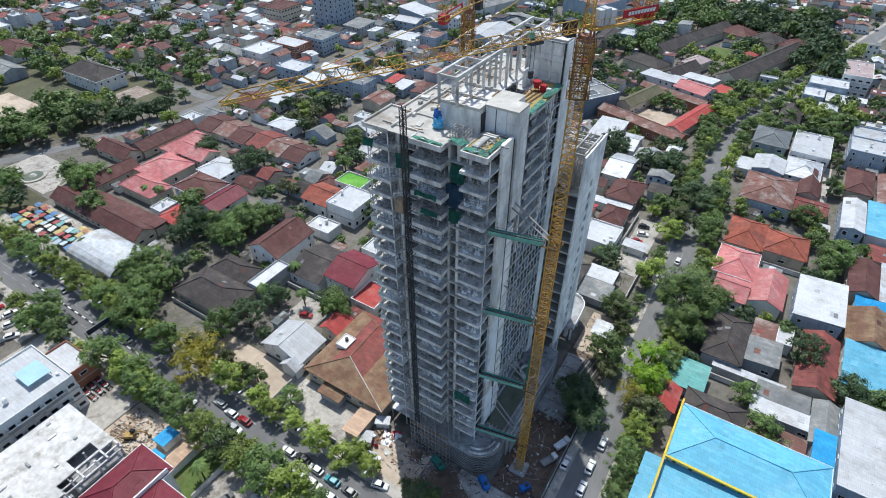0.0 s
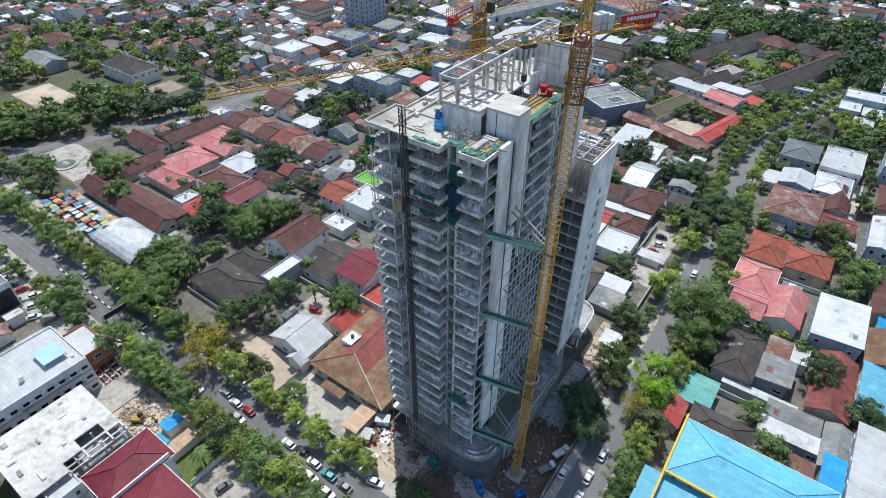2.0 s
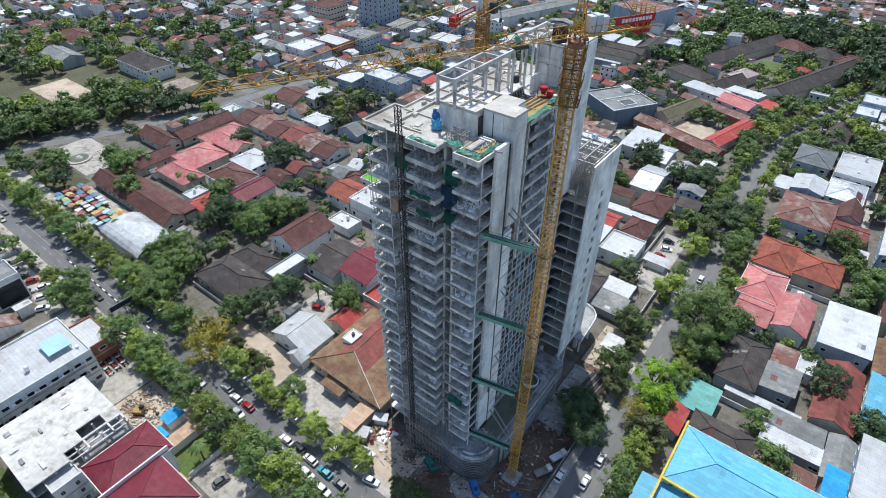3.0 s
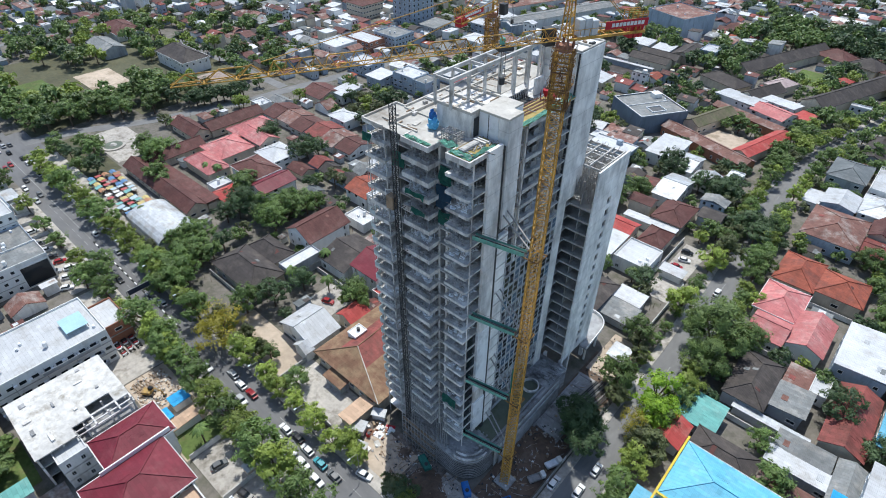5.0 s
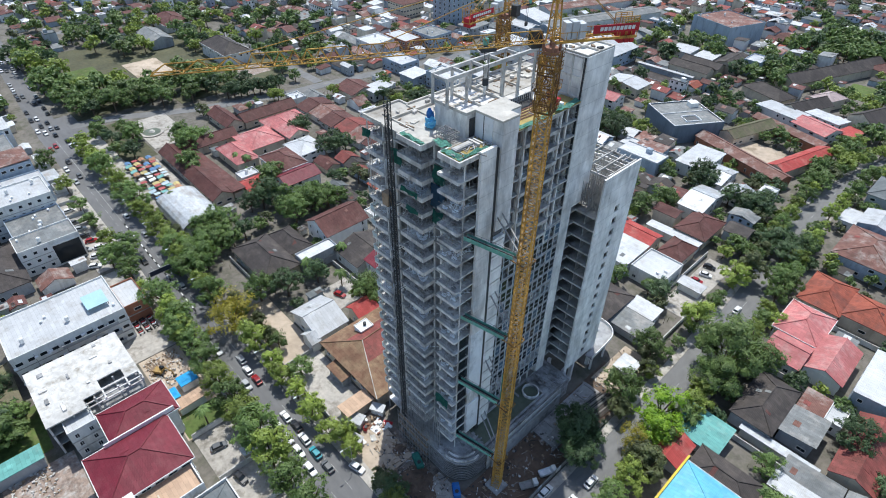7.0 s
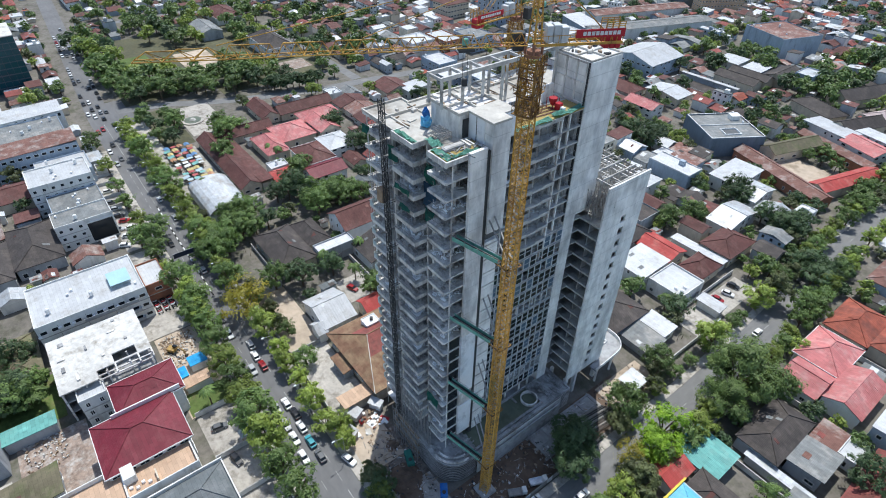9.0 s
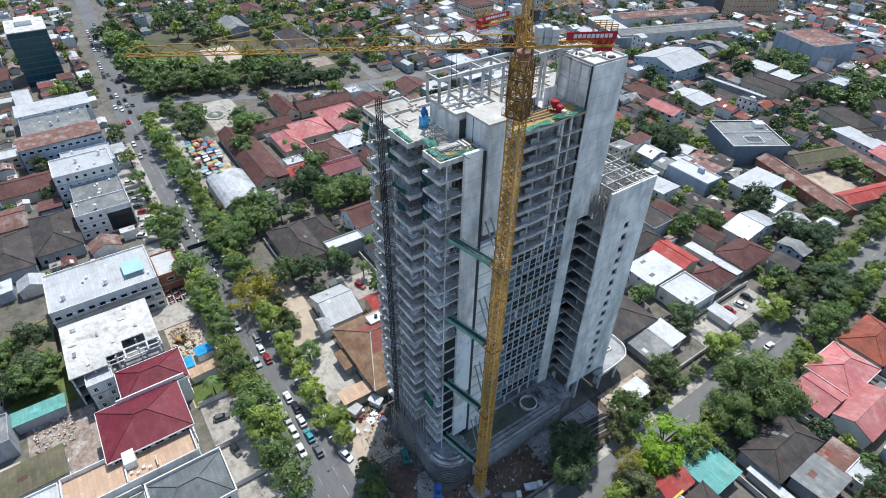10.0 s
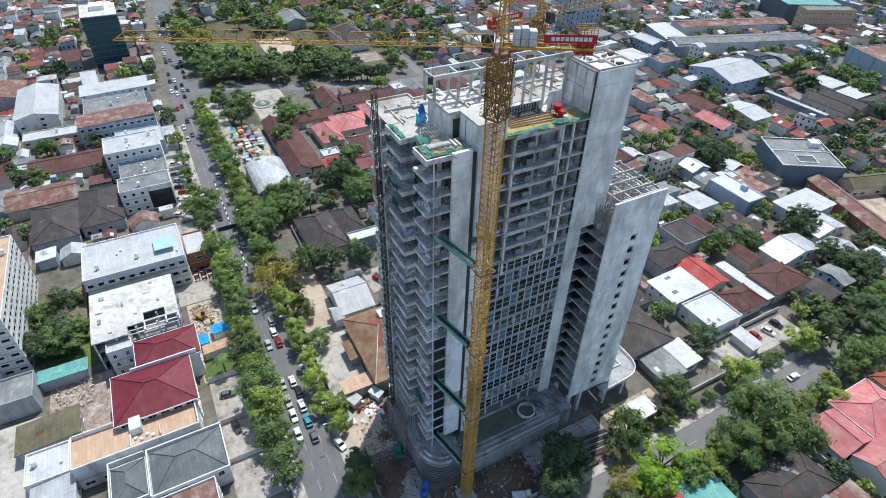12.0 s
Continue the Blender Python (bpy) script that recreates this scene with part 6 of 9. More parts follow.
part("frame", boxes((5.5, 5.86, 0.2, 0.5, 0.4, 9.0), (5.5, 5.86, 9.0, 9.3, 0.4, 9.0), (5.5, 5.86, 0.5, 9.0, 8.6, 9.0)), WALLS["white"], office)
house(-272, -258.5, 33.2, 37.2, 4, "flat", "white", "white", clutter=2, windows=False, label="low white shop with a flat roof by the pavement", category="shop")
house(-253.5, -243.5, 32.6, 37, 4, "shed_y", "silver", "grey", rise=0.5, windows=False, label="low grey shop with a silver sheet roof", category="shop")
house(-241, -236, 33, 37, 3.2, "flat", "dark", "white", windows=False, label="small dark-roofed kiosk by the pavement", category="shop")
house(-251, -233, 12, 32, 6.4, "flat", "white", "blue", clutter=4)
house(-241, -226, -22, 7.5, 4.8, "gable_y", "brown", "cream", rise=2.6, windows=False)
house(-216, -200.5, -29, -5, 4.8, "gable_y", "rust", "cream", rise=2.2, windows=False)
house(-204, -177, -4, 10.5, 4.8, "hip", "dark", "grey", rise=3.4)
house(-198, -173, -20, -5, 4.8, "hip", "dark", "grey", rise=3.2)
house(-320, -279, -29, -11, 9, "gable_x", "white", "white", rise=2.4, category="warehouse", label="white warehouse with a white gabled roof")
house(-270, -260, -26, -3, 5.6, "flat", "white", "cream", clutter=1)
house(-338, -313, -46, -27, 7.5, "gable_x", "rust", "grey", rise=2, windows=False)
house(-156, -114, -33, -18.8, 20, "flat", "tan", "white", clutter=5, storeys=7, label="long white apartment block with rows of small windows", category="apartment block")
# far landmarks

house(-192, -161, 325, 357, 9, "gable_y", "white", "blue", rise=4, label="hall with a broad white roof and blue-grey walls", category="hall")
turned(-217, 400, 15, 98, -19, 8, "gable_y", "grey", "white", rise=1.6, windows=False, category="shop row", label="long row of shops with a grey and white roof")
turned(-246, 424, 15, 84, -19, 8, "gable_y", "rust", "white", rise=1.6, windows=False, category="shop row", label="long row of shops with a rusty roof")
turned(-252, 366, 32, 14, -19, 7.5, "shed_x", "white", "blue", rise=1.0, windows=False, category="warehouse", label="warehouse with a white sheet roof")
turned(-229, 358, 12, 15, -19, 7, "gable_y", "white", "blue", rise=1.6, windows=False, category="warehouse", label="small warehouse with a white gabled roof")
turned(-252, 512, 42, 44, -27, 14, "flat", "teal", "dark", windows=False, category="block", label="large dark-walled block with a teal roof far off")
turned(-221, 497, 12, 38, -27, 15.5, "flat", "grey", "tan", clutter=3, storeys=4, category="block", label="orange-brown block with large windows far off")
turned(-143, 446, 34, 33, -19, 13, "flat", "rust", "blue", clutter=4, windows=False, category="block", label="blue-grey block with a rusty flat roof")
house(-137, -112.5, 356, 366, 5, "gable_x", "dark", "cream", rise=2.6)
house(-135, -111, 367, 377, 5, "gable_x", "dark", "cream", rise=2.6)
house(-119, -105, 379, 402, 5, "gable_y", "dark", "cream", rise=2.6)
house(-151, -137, 382, 395, 5, "shed_x", "white", "white", rise=0.6)
house(-133, -121.5, 380, 393, 5, "shed_x", "white", "grey", rise=0.6)
house(-104, -94, 385, 400, 9, "flat", "silver", "blue")
# behind the avenue's south side
house(-143, -124, -15, -4.2, 3.6, "hip", "olive", "grey", rise=2.4)
house(-106.5, -97, -32, -16.2, 6, "flat", "grey", "grey", clutter=3, windows=False, label="low unfinished concrete block with a grey roof slab", category="building")
house(-79, -69.8, -17.5, -8.2, 4.8, "flat", "white", "white", clutter=2)
house(-69, -60, -16, -7.5, 4.4, "shed_x", "silver", "white", rise=0.7)
house(-103.6, -99.4, 24.6, 28.0, 2.6, "shed_y", "deepblue", "white", rise=0.3, windows=False, over=0.2, label="low shed under bright blue sheeting", category="shed")
house(-106.2, -102.2, 29.6, 34.2, 2.6, "shed_y", "deepblue", "white", rise=0.3, windows=False, over=0.2, label="low shed under bright blue sheeting", category="shed")
house(-98.4, -95, 26, 33, 2.8, "shed_x", "tan", "white", rise=0.4, windows=False, over=0.2, label="lean-to under a cream sheet", category="shed")
ruin = thing("building_shell", "unfinished concrete shell with a stained white roof slab", "building shell", at=(-115, 11, 0))
claim(-127, -103, -1.5, 24)
for z in (3.8, 7.6):
    part("floor_slab", boxes((-10.6, 10.8, -11.4, 11.4, z - 0.3, z)), M_RAW_DARK, ruin)
for row in ((-10.8, 4.2, -11.6, 11.6), (4.204, 7.6, -11.6, 2.2), (4.204, 7.6, 8.0, 11.6), (7.604, 8.2, -11.6, 11.6), (8.204, 11.4, -11.6, -2.5)):
    part("roof_slab", boxes((*row, 11.2, 11.55)), M_WORN_SLAB, ruin, "stained white roof slab")
for i, (x0, x1, y0, y1) in enumerate(((-8, -6.6, -9, -7.6), (-2, -0.8, -10, -8.2), (2.2, 4, -9.6, -8.8), (-5, -4.4, 3, 5), (0, 0.7, 6.4, 7.2), (6, 9, -7, -6.2), (-9.4, -8.6, 5, 6), (3, 3.8, 0, 0.8), (-3, -1.2, -3.2, -2.7))):
    part("upstand", bevelled(boxes((x0, x1, y0, y1, 11.55, 11.85 + 0.1 * (i % 3))), 0.03), M_CONC if i % 2 else M_RAW_DARK, ruin)
for x in (-10.4, -5.2, 0.0, 5.2, 10.4):
    for y in (-11.2, -5.6, 0.0, 5.6, 11.2):
        part("column", boxes((x - 0.22, x + 0.22, y - 0.22, y + 0.22, 0, 11.2 if x < 9 or y < -3 else 12.4)), M_CONC, ruin)
for y in (-2.5, 2.2, 8.0, 11.4):
    part("beam", boxes((8.2, 11.4, y - 0.2, y + 0.2, 10.9, 11.5)), M_CONC, ruin)
for x in (9.6, 11.2):
    part("beam", boxes((x - 0.18, x + 0.18, -2.3, 11.2, 10.6, 10.9)), M_CONC, ruin)
part("partition", boxes((-10.4, 10.4, -0.1, 0.1, 0, 11.2), (-4, -3.8, -11, 11, 0, 11.2), (-10.5, -10.35, -11, 11, 0, 11.2), (-10, 10, -11.3, -11.15, 0, 10.0)), M_BLOCK, ruin)
patch = thing("roof_canopy", "pale blue sheet canopy on the hotel roof", "canopy", at=(-141.4, 22.6, 12.2))
part("sheet", bevelled(boxes((-3.6, 3.6, -3.0, 3.0, 1.0, 1.1)), 0.02), surface("pale_blue_sheet", (0.36, 0.55, 0.62), rough=0.5, vary=0.15), patch)
for sx in (-3.3, 3.3):
    for sy in (-2.7, 2.7):
        part("post", boxes((sx - 0.08, sx + 0.08, sy - 0.08, sy + 0.08, -0.1, 1.0)), M_TUBE, patch)
# quarter to the north
house(-144.5, -127, 279.5, 290, 5.4, "gable_x", "pink", "white", rise=2.4)
house(-169, -148.5, 289, 302, 4.8, "hip", "brown", "cream", rise=3.4)
house(-147.5, -127, 302.5, 316, 5.6, "gable_y", "white", "cream", rise=1.6)
house(-155, -114, 334, 346.5, 0.5, "flat", "dark", "grey", windows=False, category="sports court", label="sunken dark sports court with low walls")
house(-153, -117, 347.2, 349, 3.4, "shed_y", "white", "grey", rise=0.4, windows=False, category="covered walk", label="long covered walk with a white sheet roof")
house(-91, -80.5, 211.5, 221.5, 6, "shed_y", "white", "white", rise=0.8)

# glass office tower beside the avenue: dark teal curtain wall with slab lines
glass_tower = thing("office_tower", "office tower with a teal glass curtain wall", "office tower", at=(-376, 17, 0))
claim(-391, -361, 6, 28)
part("body", boxes((-13.6, 13.6, -9.6, 9.6, 0, 30)), M_SHADE, glass_tower)
M_CURTAIN = glass_pane("teal_glass", (0.012, 0.07, 0.085), 0.12)
CURTAIN_Y = mesh_of("pane", boxes((0, 0.06, 0.05, 3.1, 0.5, 3.2)), M_CURTAIN)
CURTAIN_X = mesh_of("pane", boxes((0.05, 3.3, -0.06, 0, 0.5, 3.2)), M_CURTAIN)
for k in range(9):
    for i in range(6):
        piece("pane", CURTAIN_Y, None, glass_tower, "", pose(13.62, -9.5 + 3.18 * i, 3.3 * k))
    for i in range(8):
        piece("pane", CURTAIN_X, None, glass_tower, "", pose(-13.5 + 3.38 * i, -9.62, 3.3 * k))
    part("slab_band", boxes((-13.8, 13.8, -9.8, -9.62, 3.3 * k, 3.3 * k + 0.4), (13.62, 13.8, -9.62, 9.6, 3.3 * k, 3.3 * k + 0.4)), WALLS["dark"], glass_tower)
part("roof", boxes((-13.8, 13.8, -9.8, 9.8, 30, 30.4)), M_WORN_SLAB, glass_tower)
part("roof_unit", bevelled(boxes((-8, 2, -4, 4, 30.4, 33)), 0.1), WALLS["white"], glass_tower)

tagged(part("party_wall", boxes((-90.42, -90.08, 8, 24.6, 0, 11.0)), M_WHITE), "white party wall between two maroon roofs", "wall")

# white house and brown hall behind the avenue's north side
house(-105.4, -90.6, 67, 77.4, 4.4, "gable_y", "white", "white", rise=3.4, over=0.5, label="white house with a steep white gabled roof")
house(-95.4, -90, 64.4, 66.9, 3.8, "gable_y", "white", "white", rise=2.2, over=0.5, windows=False, label="front porch with a small white gabled roof", category="porch")
hall = thing("hall", "broad hall with a hipped roof, tan-brown below and old red above", "hall", at=(-77, 66, 0))
part("wall", boxes((-10.2, 15.8, 0.6, 26.4, -0.1, 5.3)), WALLS["cream"], hall)
bm = bmesh.new()
EAVES, RIDGE = ((-11.0, -0.3, 5.2), (16.6, -0.3, 5.2), (16.6, 27, 5.2), (-11.0, 27, 5.2)), ((0.0, 7.6, 9.2), (-0.4, 21, 9.2))
low = [bm.verts.new(p) for p in EAVES]
under = [bm.verts.new((x, y, z - 0.25)) for x, y, z in EAVES]
high = [bm.verts.new(p) for p in RIDGE]
west_a, west_b, east_a, east_b = (bm.verts.new(Vector(e).lerp(Vector(r), 0.6)) for e, r in ((EAVES[0], RIDGE[0]), (EAVES[3], RIDGE[1]), (EAVES[1], RIDGE[0]), (EAVES[2], RIDGE[1])))
for face, red in (((low[0], low[1], east_a, high[0], west_a), 0), ((low[1], low[2], east_b, east_a), 0), ((east_a, east_b, high[1], high[0]), 1), ((low[2], low[3], west_b, high[1], east_b), 1), ((low[3], low[0], west_a, west_b), 0), ((west_b, west_a, high[0], high[1]), 1)):
    bm.faces.new(face).material_index = red
for i in range(4):
    bm.faces.new((under[i], under[(i + 1) % 4], low[(i + 1) % 4], low[i]))
bm.faces.new(under[::-1])
bmesh.ops.recalc_face_normals(bm, faces=bm.faces)
part("roof", bm, ROOFS["hall"], hall, "sheet roof weathered tan-brown below and red above").data.materials.append(ROOFS["rustred"])
for a, b in ((RIDGE[0], RIDGE[1]), (RIDGE[0], EAVES[0]), (RIDGE[0], EAVES[1]), (RIDGE[1], EAVES[2]), (RIDGE[1], EAVES[3])):
    part("ridge_cap", bars(((a[0], a[1], a[2] + 0.05), (b[0], b[1], b[2] + 0.05)), w=0.26), M_ROOFSLAB if b == EAVES[1] else ROOFS["hall"], hall)
part("roof_lantern", boxes((-6.8, -3.2, 9.6, 14.0, 5.6, 8.5), (-6.9, -3.1, 9.5, 9.65, 8.5, 8.8), (-6.9, -3.1, 13.95, 14.1, 8.5, 8.8), (-6.9, -6.75, 9.65, 13.95, 8.5, 8.8), (-3.25, -3.1, 9.65, 13.95, 8.5, 8.8)), M_WHITE, hall, "white flat-topped box set in the roof")
bm = bmesh.new()
add_cyl(bm, -5.0, 12.2, 8.5, 9.5, 0.5, 14)
part("water_tank", bm, M_STEEL, hall, "dark round water tank")
HALL_WIN = window_mesh(1.9, 1.3)
for i in range(6):
    w = piece("window", HALL_WIN[0], None, hall, "", pose(-8 + 4.2 * i, 0.58, 2.4))
    piece("pane", HALL_WIN[1], None, w)
claim(-88.5, -60, 65.5, 93.5)
house(-80, -73.4, 63.4, 66.2, 3.4, "shed_x", "hall", "grey", rise=0.5, windows=False, label="low porch with a brown sheet roof", category="porch")
house(-66.6, -62.6, 57.8, 65.4, 3.2, "shed_y", "tan", "cream", rise=0.5, windows=False, label="low shed with a tan sheet roof", category="shed")
claim(-38, -26, 123, 136)

house(-70.5, -60.8, 172.6, 187, 6, "hip", "dark", "grey", rise=2.6, windows=False)

# ---- trees ----
def trunk_mesh(seed, height, spread):
    rng = random.Random(seed)
    bm = bmesh.new()

    def limb(a, b, r0, r1):
        a, b = Vector(a), Vector(b)
        d = (b - a).normalized()
        u = d.orthogonal().normalized()
        v = d.cross(u)
        n = 6
        lo = [bm.verts.new(a + r0 * (u * math.cos(2 * math.pi * i / n) + v * math.sin(2 * math.pi * i / n))) for i in range(n)]
        hi = [bm.verts.new(b + r1 * (u * math.cos(2 * math.pi * i / n) + v * math.sin(2 * math.pi * i / n))) for i in range(n)]
        for i in range(n):
            bm.faces.new((lo[i], lo[(i + 1) % n], hi[(i + 1) % n], hi[i]))
        bm.faces.new(hi)
    fork = (rng.uniform(-0.3, 0.3), rng.uniform(-0.3, 0.3), height * 0.28)
    limb((0, 0, -0.2), fork, 0.32, 0.22)
    tips = []
    for i in range(7):
        a = 2 * math.pi * (i + rng.random() * 0.6) / 7
        r = spread * rng.uniform(0.35, 0.7)
        tip = (fork[0] + r * math.cos(a), fork[1] + r * math.sin(a), height * rng.uniform(0.5, 0.85))
        mid = tuple(fork[j] + (tip[j] - fork[j]) * 0.5 for j in range(3))
        mid = (mid[0], mid[1], mid[2] + 0.3)
        limb(fork, mid, 0.16, 0.11)
        limb(mid, tip, 0.11, 0.04)
        tips.append(tip)
    return mesh_of("trunk", bm, M_BARK), tips


def crown_mesh(seed, height, spread, leaves, leaf, tips, mat_name, flatness=0.75):
    """Many single leaf sprays, gathered in loose clumps on uneven lobes round the limb tips, with gaps between."""
    rng = np.random.RandomState(seed)
    lobes = [(t[0] * 1.05, t[1] * 1.05, t[2] * rng.uniform(0.78, 1.02), spread * rng.uniform(0.26, 0.44)) for t in tips]
    lobes += [(rng.uniform(-0.2, 0.2) * spread, rng.uniform(-0.2, 0.2) * spread, height * rng.uniform(0.78, 0.9), spread * rng.uniform(0.3, 0.42)) for i in range(2)]
    lobes += [(spread * 0.62 * math.cos(a), spread * 0.62 * math.sin(a), height * rng.uniform(0.36, 0.5), spread * rng.uniform(0.22, 0.32)) for a in rng.uniform(0, 6.28, 5)]
    clumps = []
    for cx, cy, cz, cr in lobes:
        for i in range(8):
            d = rng.normal(size=3)
            d /= np.linalg.norm(d)
            d[2] = abs(d[2]) if rng.uniform() < 0.75 else d[2]
            clumps.append((cx + d[0] * cr, cy + d[1] * cr, cz + d[2] * cr * flatness, cr * rng.uniform(0.3, 0.55), d))
    per = leaves // len(clumps)
    pos = []
    for cx, cy, cz, cr, out in clumps:
        off = np.clip(rng.normal(scale=0.5, size=(per, 3)), -1.3, 1.3)
        p = np.array((cx, cy, cz)) + off * cr * np.array((1, 1, 0.7))
        nrm = out * 1.0 + off * 0.6 + rng.normal(scale=0.34, size=(per, 3)) + np.array((0, 0, 0.5))
        nrm /= np.linalg.norm(nrm, axis=1)[:, None]
        u = np.cross(nrm, rng.normal(size=(per, 3)))
        u /= np.linalg.norm(u, axis=1)[:, None]
        v = np.cross(nrm, u)
        s = leaf * rng.uniform(0.5, 1.3, size=(per, 1))
        pos.append(np.stack((p - u * s, p - v * s * 0.5 + nrm * s * 0.12, p + u * s, p + v * s * 0.5 + nrm * s * 0.12), axis=1).reshape(-1, 3))
    pos = np.concatenate(pos)
    me = bpy.data.meshes.new("crown")
    me.from_pydata([tuple(q) for q in pos], [], [(k, k + 1, k + 2, k + 3) for k in range(0, len(pos), 4)])
    me.materials.append(FOLIAGE[mat_name])
    return me


LABELS = {"dark": "broad street tree with dense dark green leaves", "mid": "leafy green tree with an uneven crown", "light": "street tree with feathery light green leaves",
          "lime": "tree with vivid lime green leaves", "olive": "tree with yellow-olive leaves", "grey": "thin tree with grey-green leaves", "palm": "tall palm with drooping fronds"}
TREES = {}


def tree_template(style, n):
    key = (style, n)
    if key in TREES:
        return TREES[key]
    seed = 100 * n + len(style) * 7 + ord(style[0])
    h, s = {"dark": (8.5, 4.6), "mid": (8, 4.2), "light": (8, 4.0), "lime": (9, 4.6), "olive": (8, 5.0), "grey": (7, 3.4)}[style]
    tm, tips = trunk_mesh(seed, h, s)
    cm = crown_mesh(seed, h, s, 3700, 0.28 if style != "olive" else 0.21, tips, style)
    TREES[key] = (tm, cm)
    return TREES[key]


tree_rng = random.Random(3)


NEAR_LIMIT = 230
near_trees = 0
wood = []


def tree(x, y, style="mid", size=1.0, group="trees", base=0.0):
    """A tree of its own near the tower; farther off, one more in the joined woods."""
    global near_trees
    claim(x - 1.5, x + 1.5, y - 1.5, y + 1.5)
    if near_trees >= NEAR_LIMIT or math.hypot(x + 30, y - 40) > 235:
        wood.append((x, y, style, size))
        return None
    near_trees += 1
    tm, cm = tree_template(style, tree_rng.randrange(3))
    t = thing("tree", LABELS[style], "tree", group)
    t.matrix_basis = pose(x, y, base, 0, 0, tree_rng.uniform(0, 360)) @ Matrix.Diagonal((size, size, size * tree_rng.uniform(0.9, 1.12), 1))
    piece("trunk", tm, None, t)
    piece("crown", cm, None, t)
    return t


def palm(x, y, height=8.0):
    t = thing("palm", LABELS["palm"], "palm tree", "palms", at=(x, y, 0))
    bm = bmesh.new()
    add_cyl(bm, 0, 0, 0, height, 0.22, 8, 0.14)
    part("trunk", bm, M_BARK, t)
    rng = random.Random(int(x * 3 + y))
    bm = bmesh.new()
    for i in range(16):
        a = 2 * math.pi * i / 16 + rng.uniform(-0.2, 0.2)
        up = rng.uniform(-0.1, 0.9)
        prev = None
        for j in range(6):
            f = j / 5
            r, z = 2.6 * f, height + up * f * 1.6 - 2.2 * f * f
            w = 0.5 * math.sin(math.pi * (0.12 + 0.85 * f))
            c, s = math.cos(a), math.sin(a)
            ring = [bm.verts.new((r * c - w * s * k, r * s + w * c * k, z - 0.22 * abs(k))) for k in (-1, 0, 1)]
            if prev:
                for q in (0, 1):
                    bm.faces.new((prev[q], prev[q + 1], ring[q + 1], ring[q]))
            prev = ring
    part("frond_crown", bm, FOLIAGE["mid"], t)


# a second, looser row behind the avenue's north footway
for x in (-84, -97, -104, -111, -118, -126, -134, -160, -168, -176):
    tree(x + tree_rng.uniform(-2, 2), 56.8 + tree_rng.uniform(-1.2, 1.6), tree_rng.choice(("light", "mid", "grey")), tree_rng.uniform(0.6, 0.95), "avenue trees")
# rows along the avenue and the street
x = -36.0
while x > -270:
    gap = tree_rng.uniform(6.5, 10)
    if not -300 < x < -276 and not -60 < x < -42 and not -123 < x < -107:
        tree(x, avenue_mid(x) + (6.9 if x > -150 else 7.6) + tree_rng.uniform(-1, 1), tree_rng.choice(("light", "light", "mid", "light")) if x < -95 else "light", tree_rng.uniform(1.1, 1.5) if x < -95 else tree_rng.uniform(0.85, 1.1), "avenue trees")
    x -= gap
x = -48.0
while x > -140:
    tree(x, avenue_mid(x) - 7.2 + tree_rng.uniform(-1.2, 0.8), tree_rng.choice(("mid", "light", "light", "mid")), tree_rng.uniform(1.15, 1.6), "avenue trees")
    x -= tree_rng.uniform(7, 10)
x = -150.0
while x > -265:
    tree(x, avenue_mid(x) - 9.6 + tree_rng.uniform(-1, 1), tree_rng.choice(("mid", "light")), tree_rng.uniform(0.8, 1.15), "avenue trees")
    x -= tree_rng.uniform(11, 24)
y = 60.0
while y < 460:
    c = street_mid(y)
    if y > 128:
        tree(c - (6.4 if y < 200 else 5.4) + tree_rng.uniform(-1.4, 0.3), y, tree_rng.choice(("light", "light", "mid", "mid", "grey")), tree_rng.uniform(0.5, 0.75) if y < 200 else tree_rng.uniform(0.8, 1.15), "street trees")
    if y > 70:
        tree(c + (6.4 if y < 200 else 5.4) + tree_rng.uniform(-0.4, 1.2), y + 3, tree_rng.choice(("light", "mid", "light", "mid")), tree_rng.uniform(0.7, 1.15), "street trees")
    y += tree_rng.uniform(4.5, 10)


def grove(x, y, style, radius):
    """One large tree, or a few whose crowns run together, over that radius."""
    if radius < 6.4:
        tree(x, y, style, radius / 4.6)
        return
    n = max(2, round((radius / 5.2) ** 2 * 0.95))
    for i in range(n):
        a, r = 2.4 * i, (radius - 4.2) * math.sqrt((i + 0.3) / n)
        tree(x + r * math.cos(a), y + r * math.sin(a), style, tree_rng.uniform(1.0, 1.35))


grove(-169, 70, "mid", 10.7)
grove(-152, 54, "mid", 10.3)
tree(-115, 51.5, "olive", 1.75, "avenue trees")
tree(-58.6, 53.4, "light", 0.9, "avenue trees")
tree(-54.4, 52.8, "light", 0.75, "avenue trees")
tree(-42.0, 53.2, "grey", 0.95, "avenue trees")
tree(-37.2, 52.6, "dark", 0.9, "avenue trees")
grove(-125, 38, "mid", 8.2)
tree(-120, 38.5, "light", 1.2, "avenue trees")
grove(-159, 101, "mid", 13.7)
grove(-154, 112, "mid", 11.5)
grove(-97, 89, "mid", 7.7)
grove(-117, 72, "dark", 6.0)
grove(-121, 64, "mid", 6.0)
grove(-171, 92, "dark", 10.5)
grove(-241, 94, "mid", 13.0)
grove(-172, 39, "mid", 9.8)
GREAT_TRUNK, great_tips = trunk_mesh(77, 17, 10)
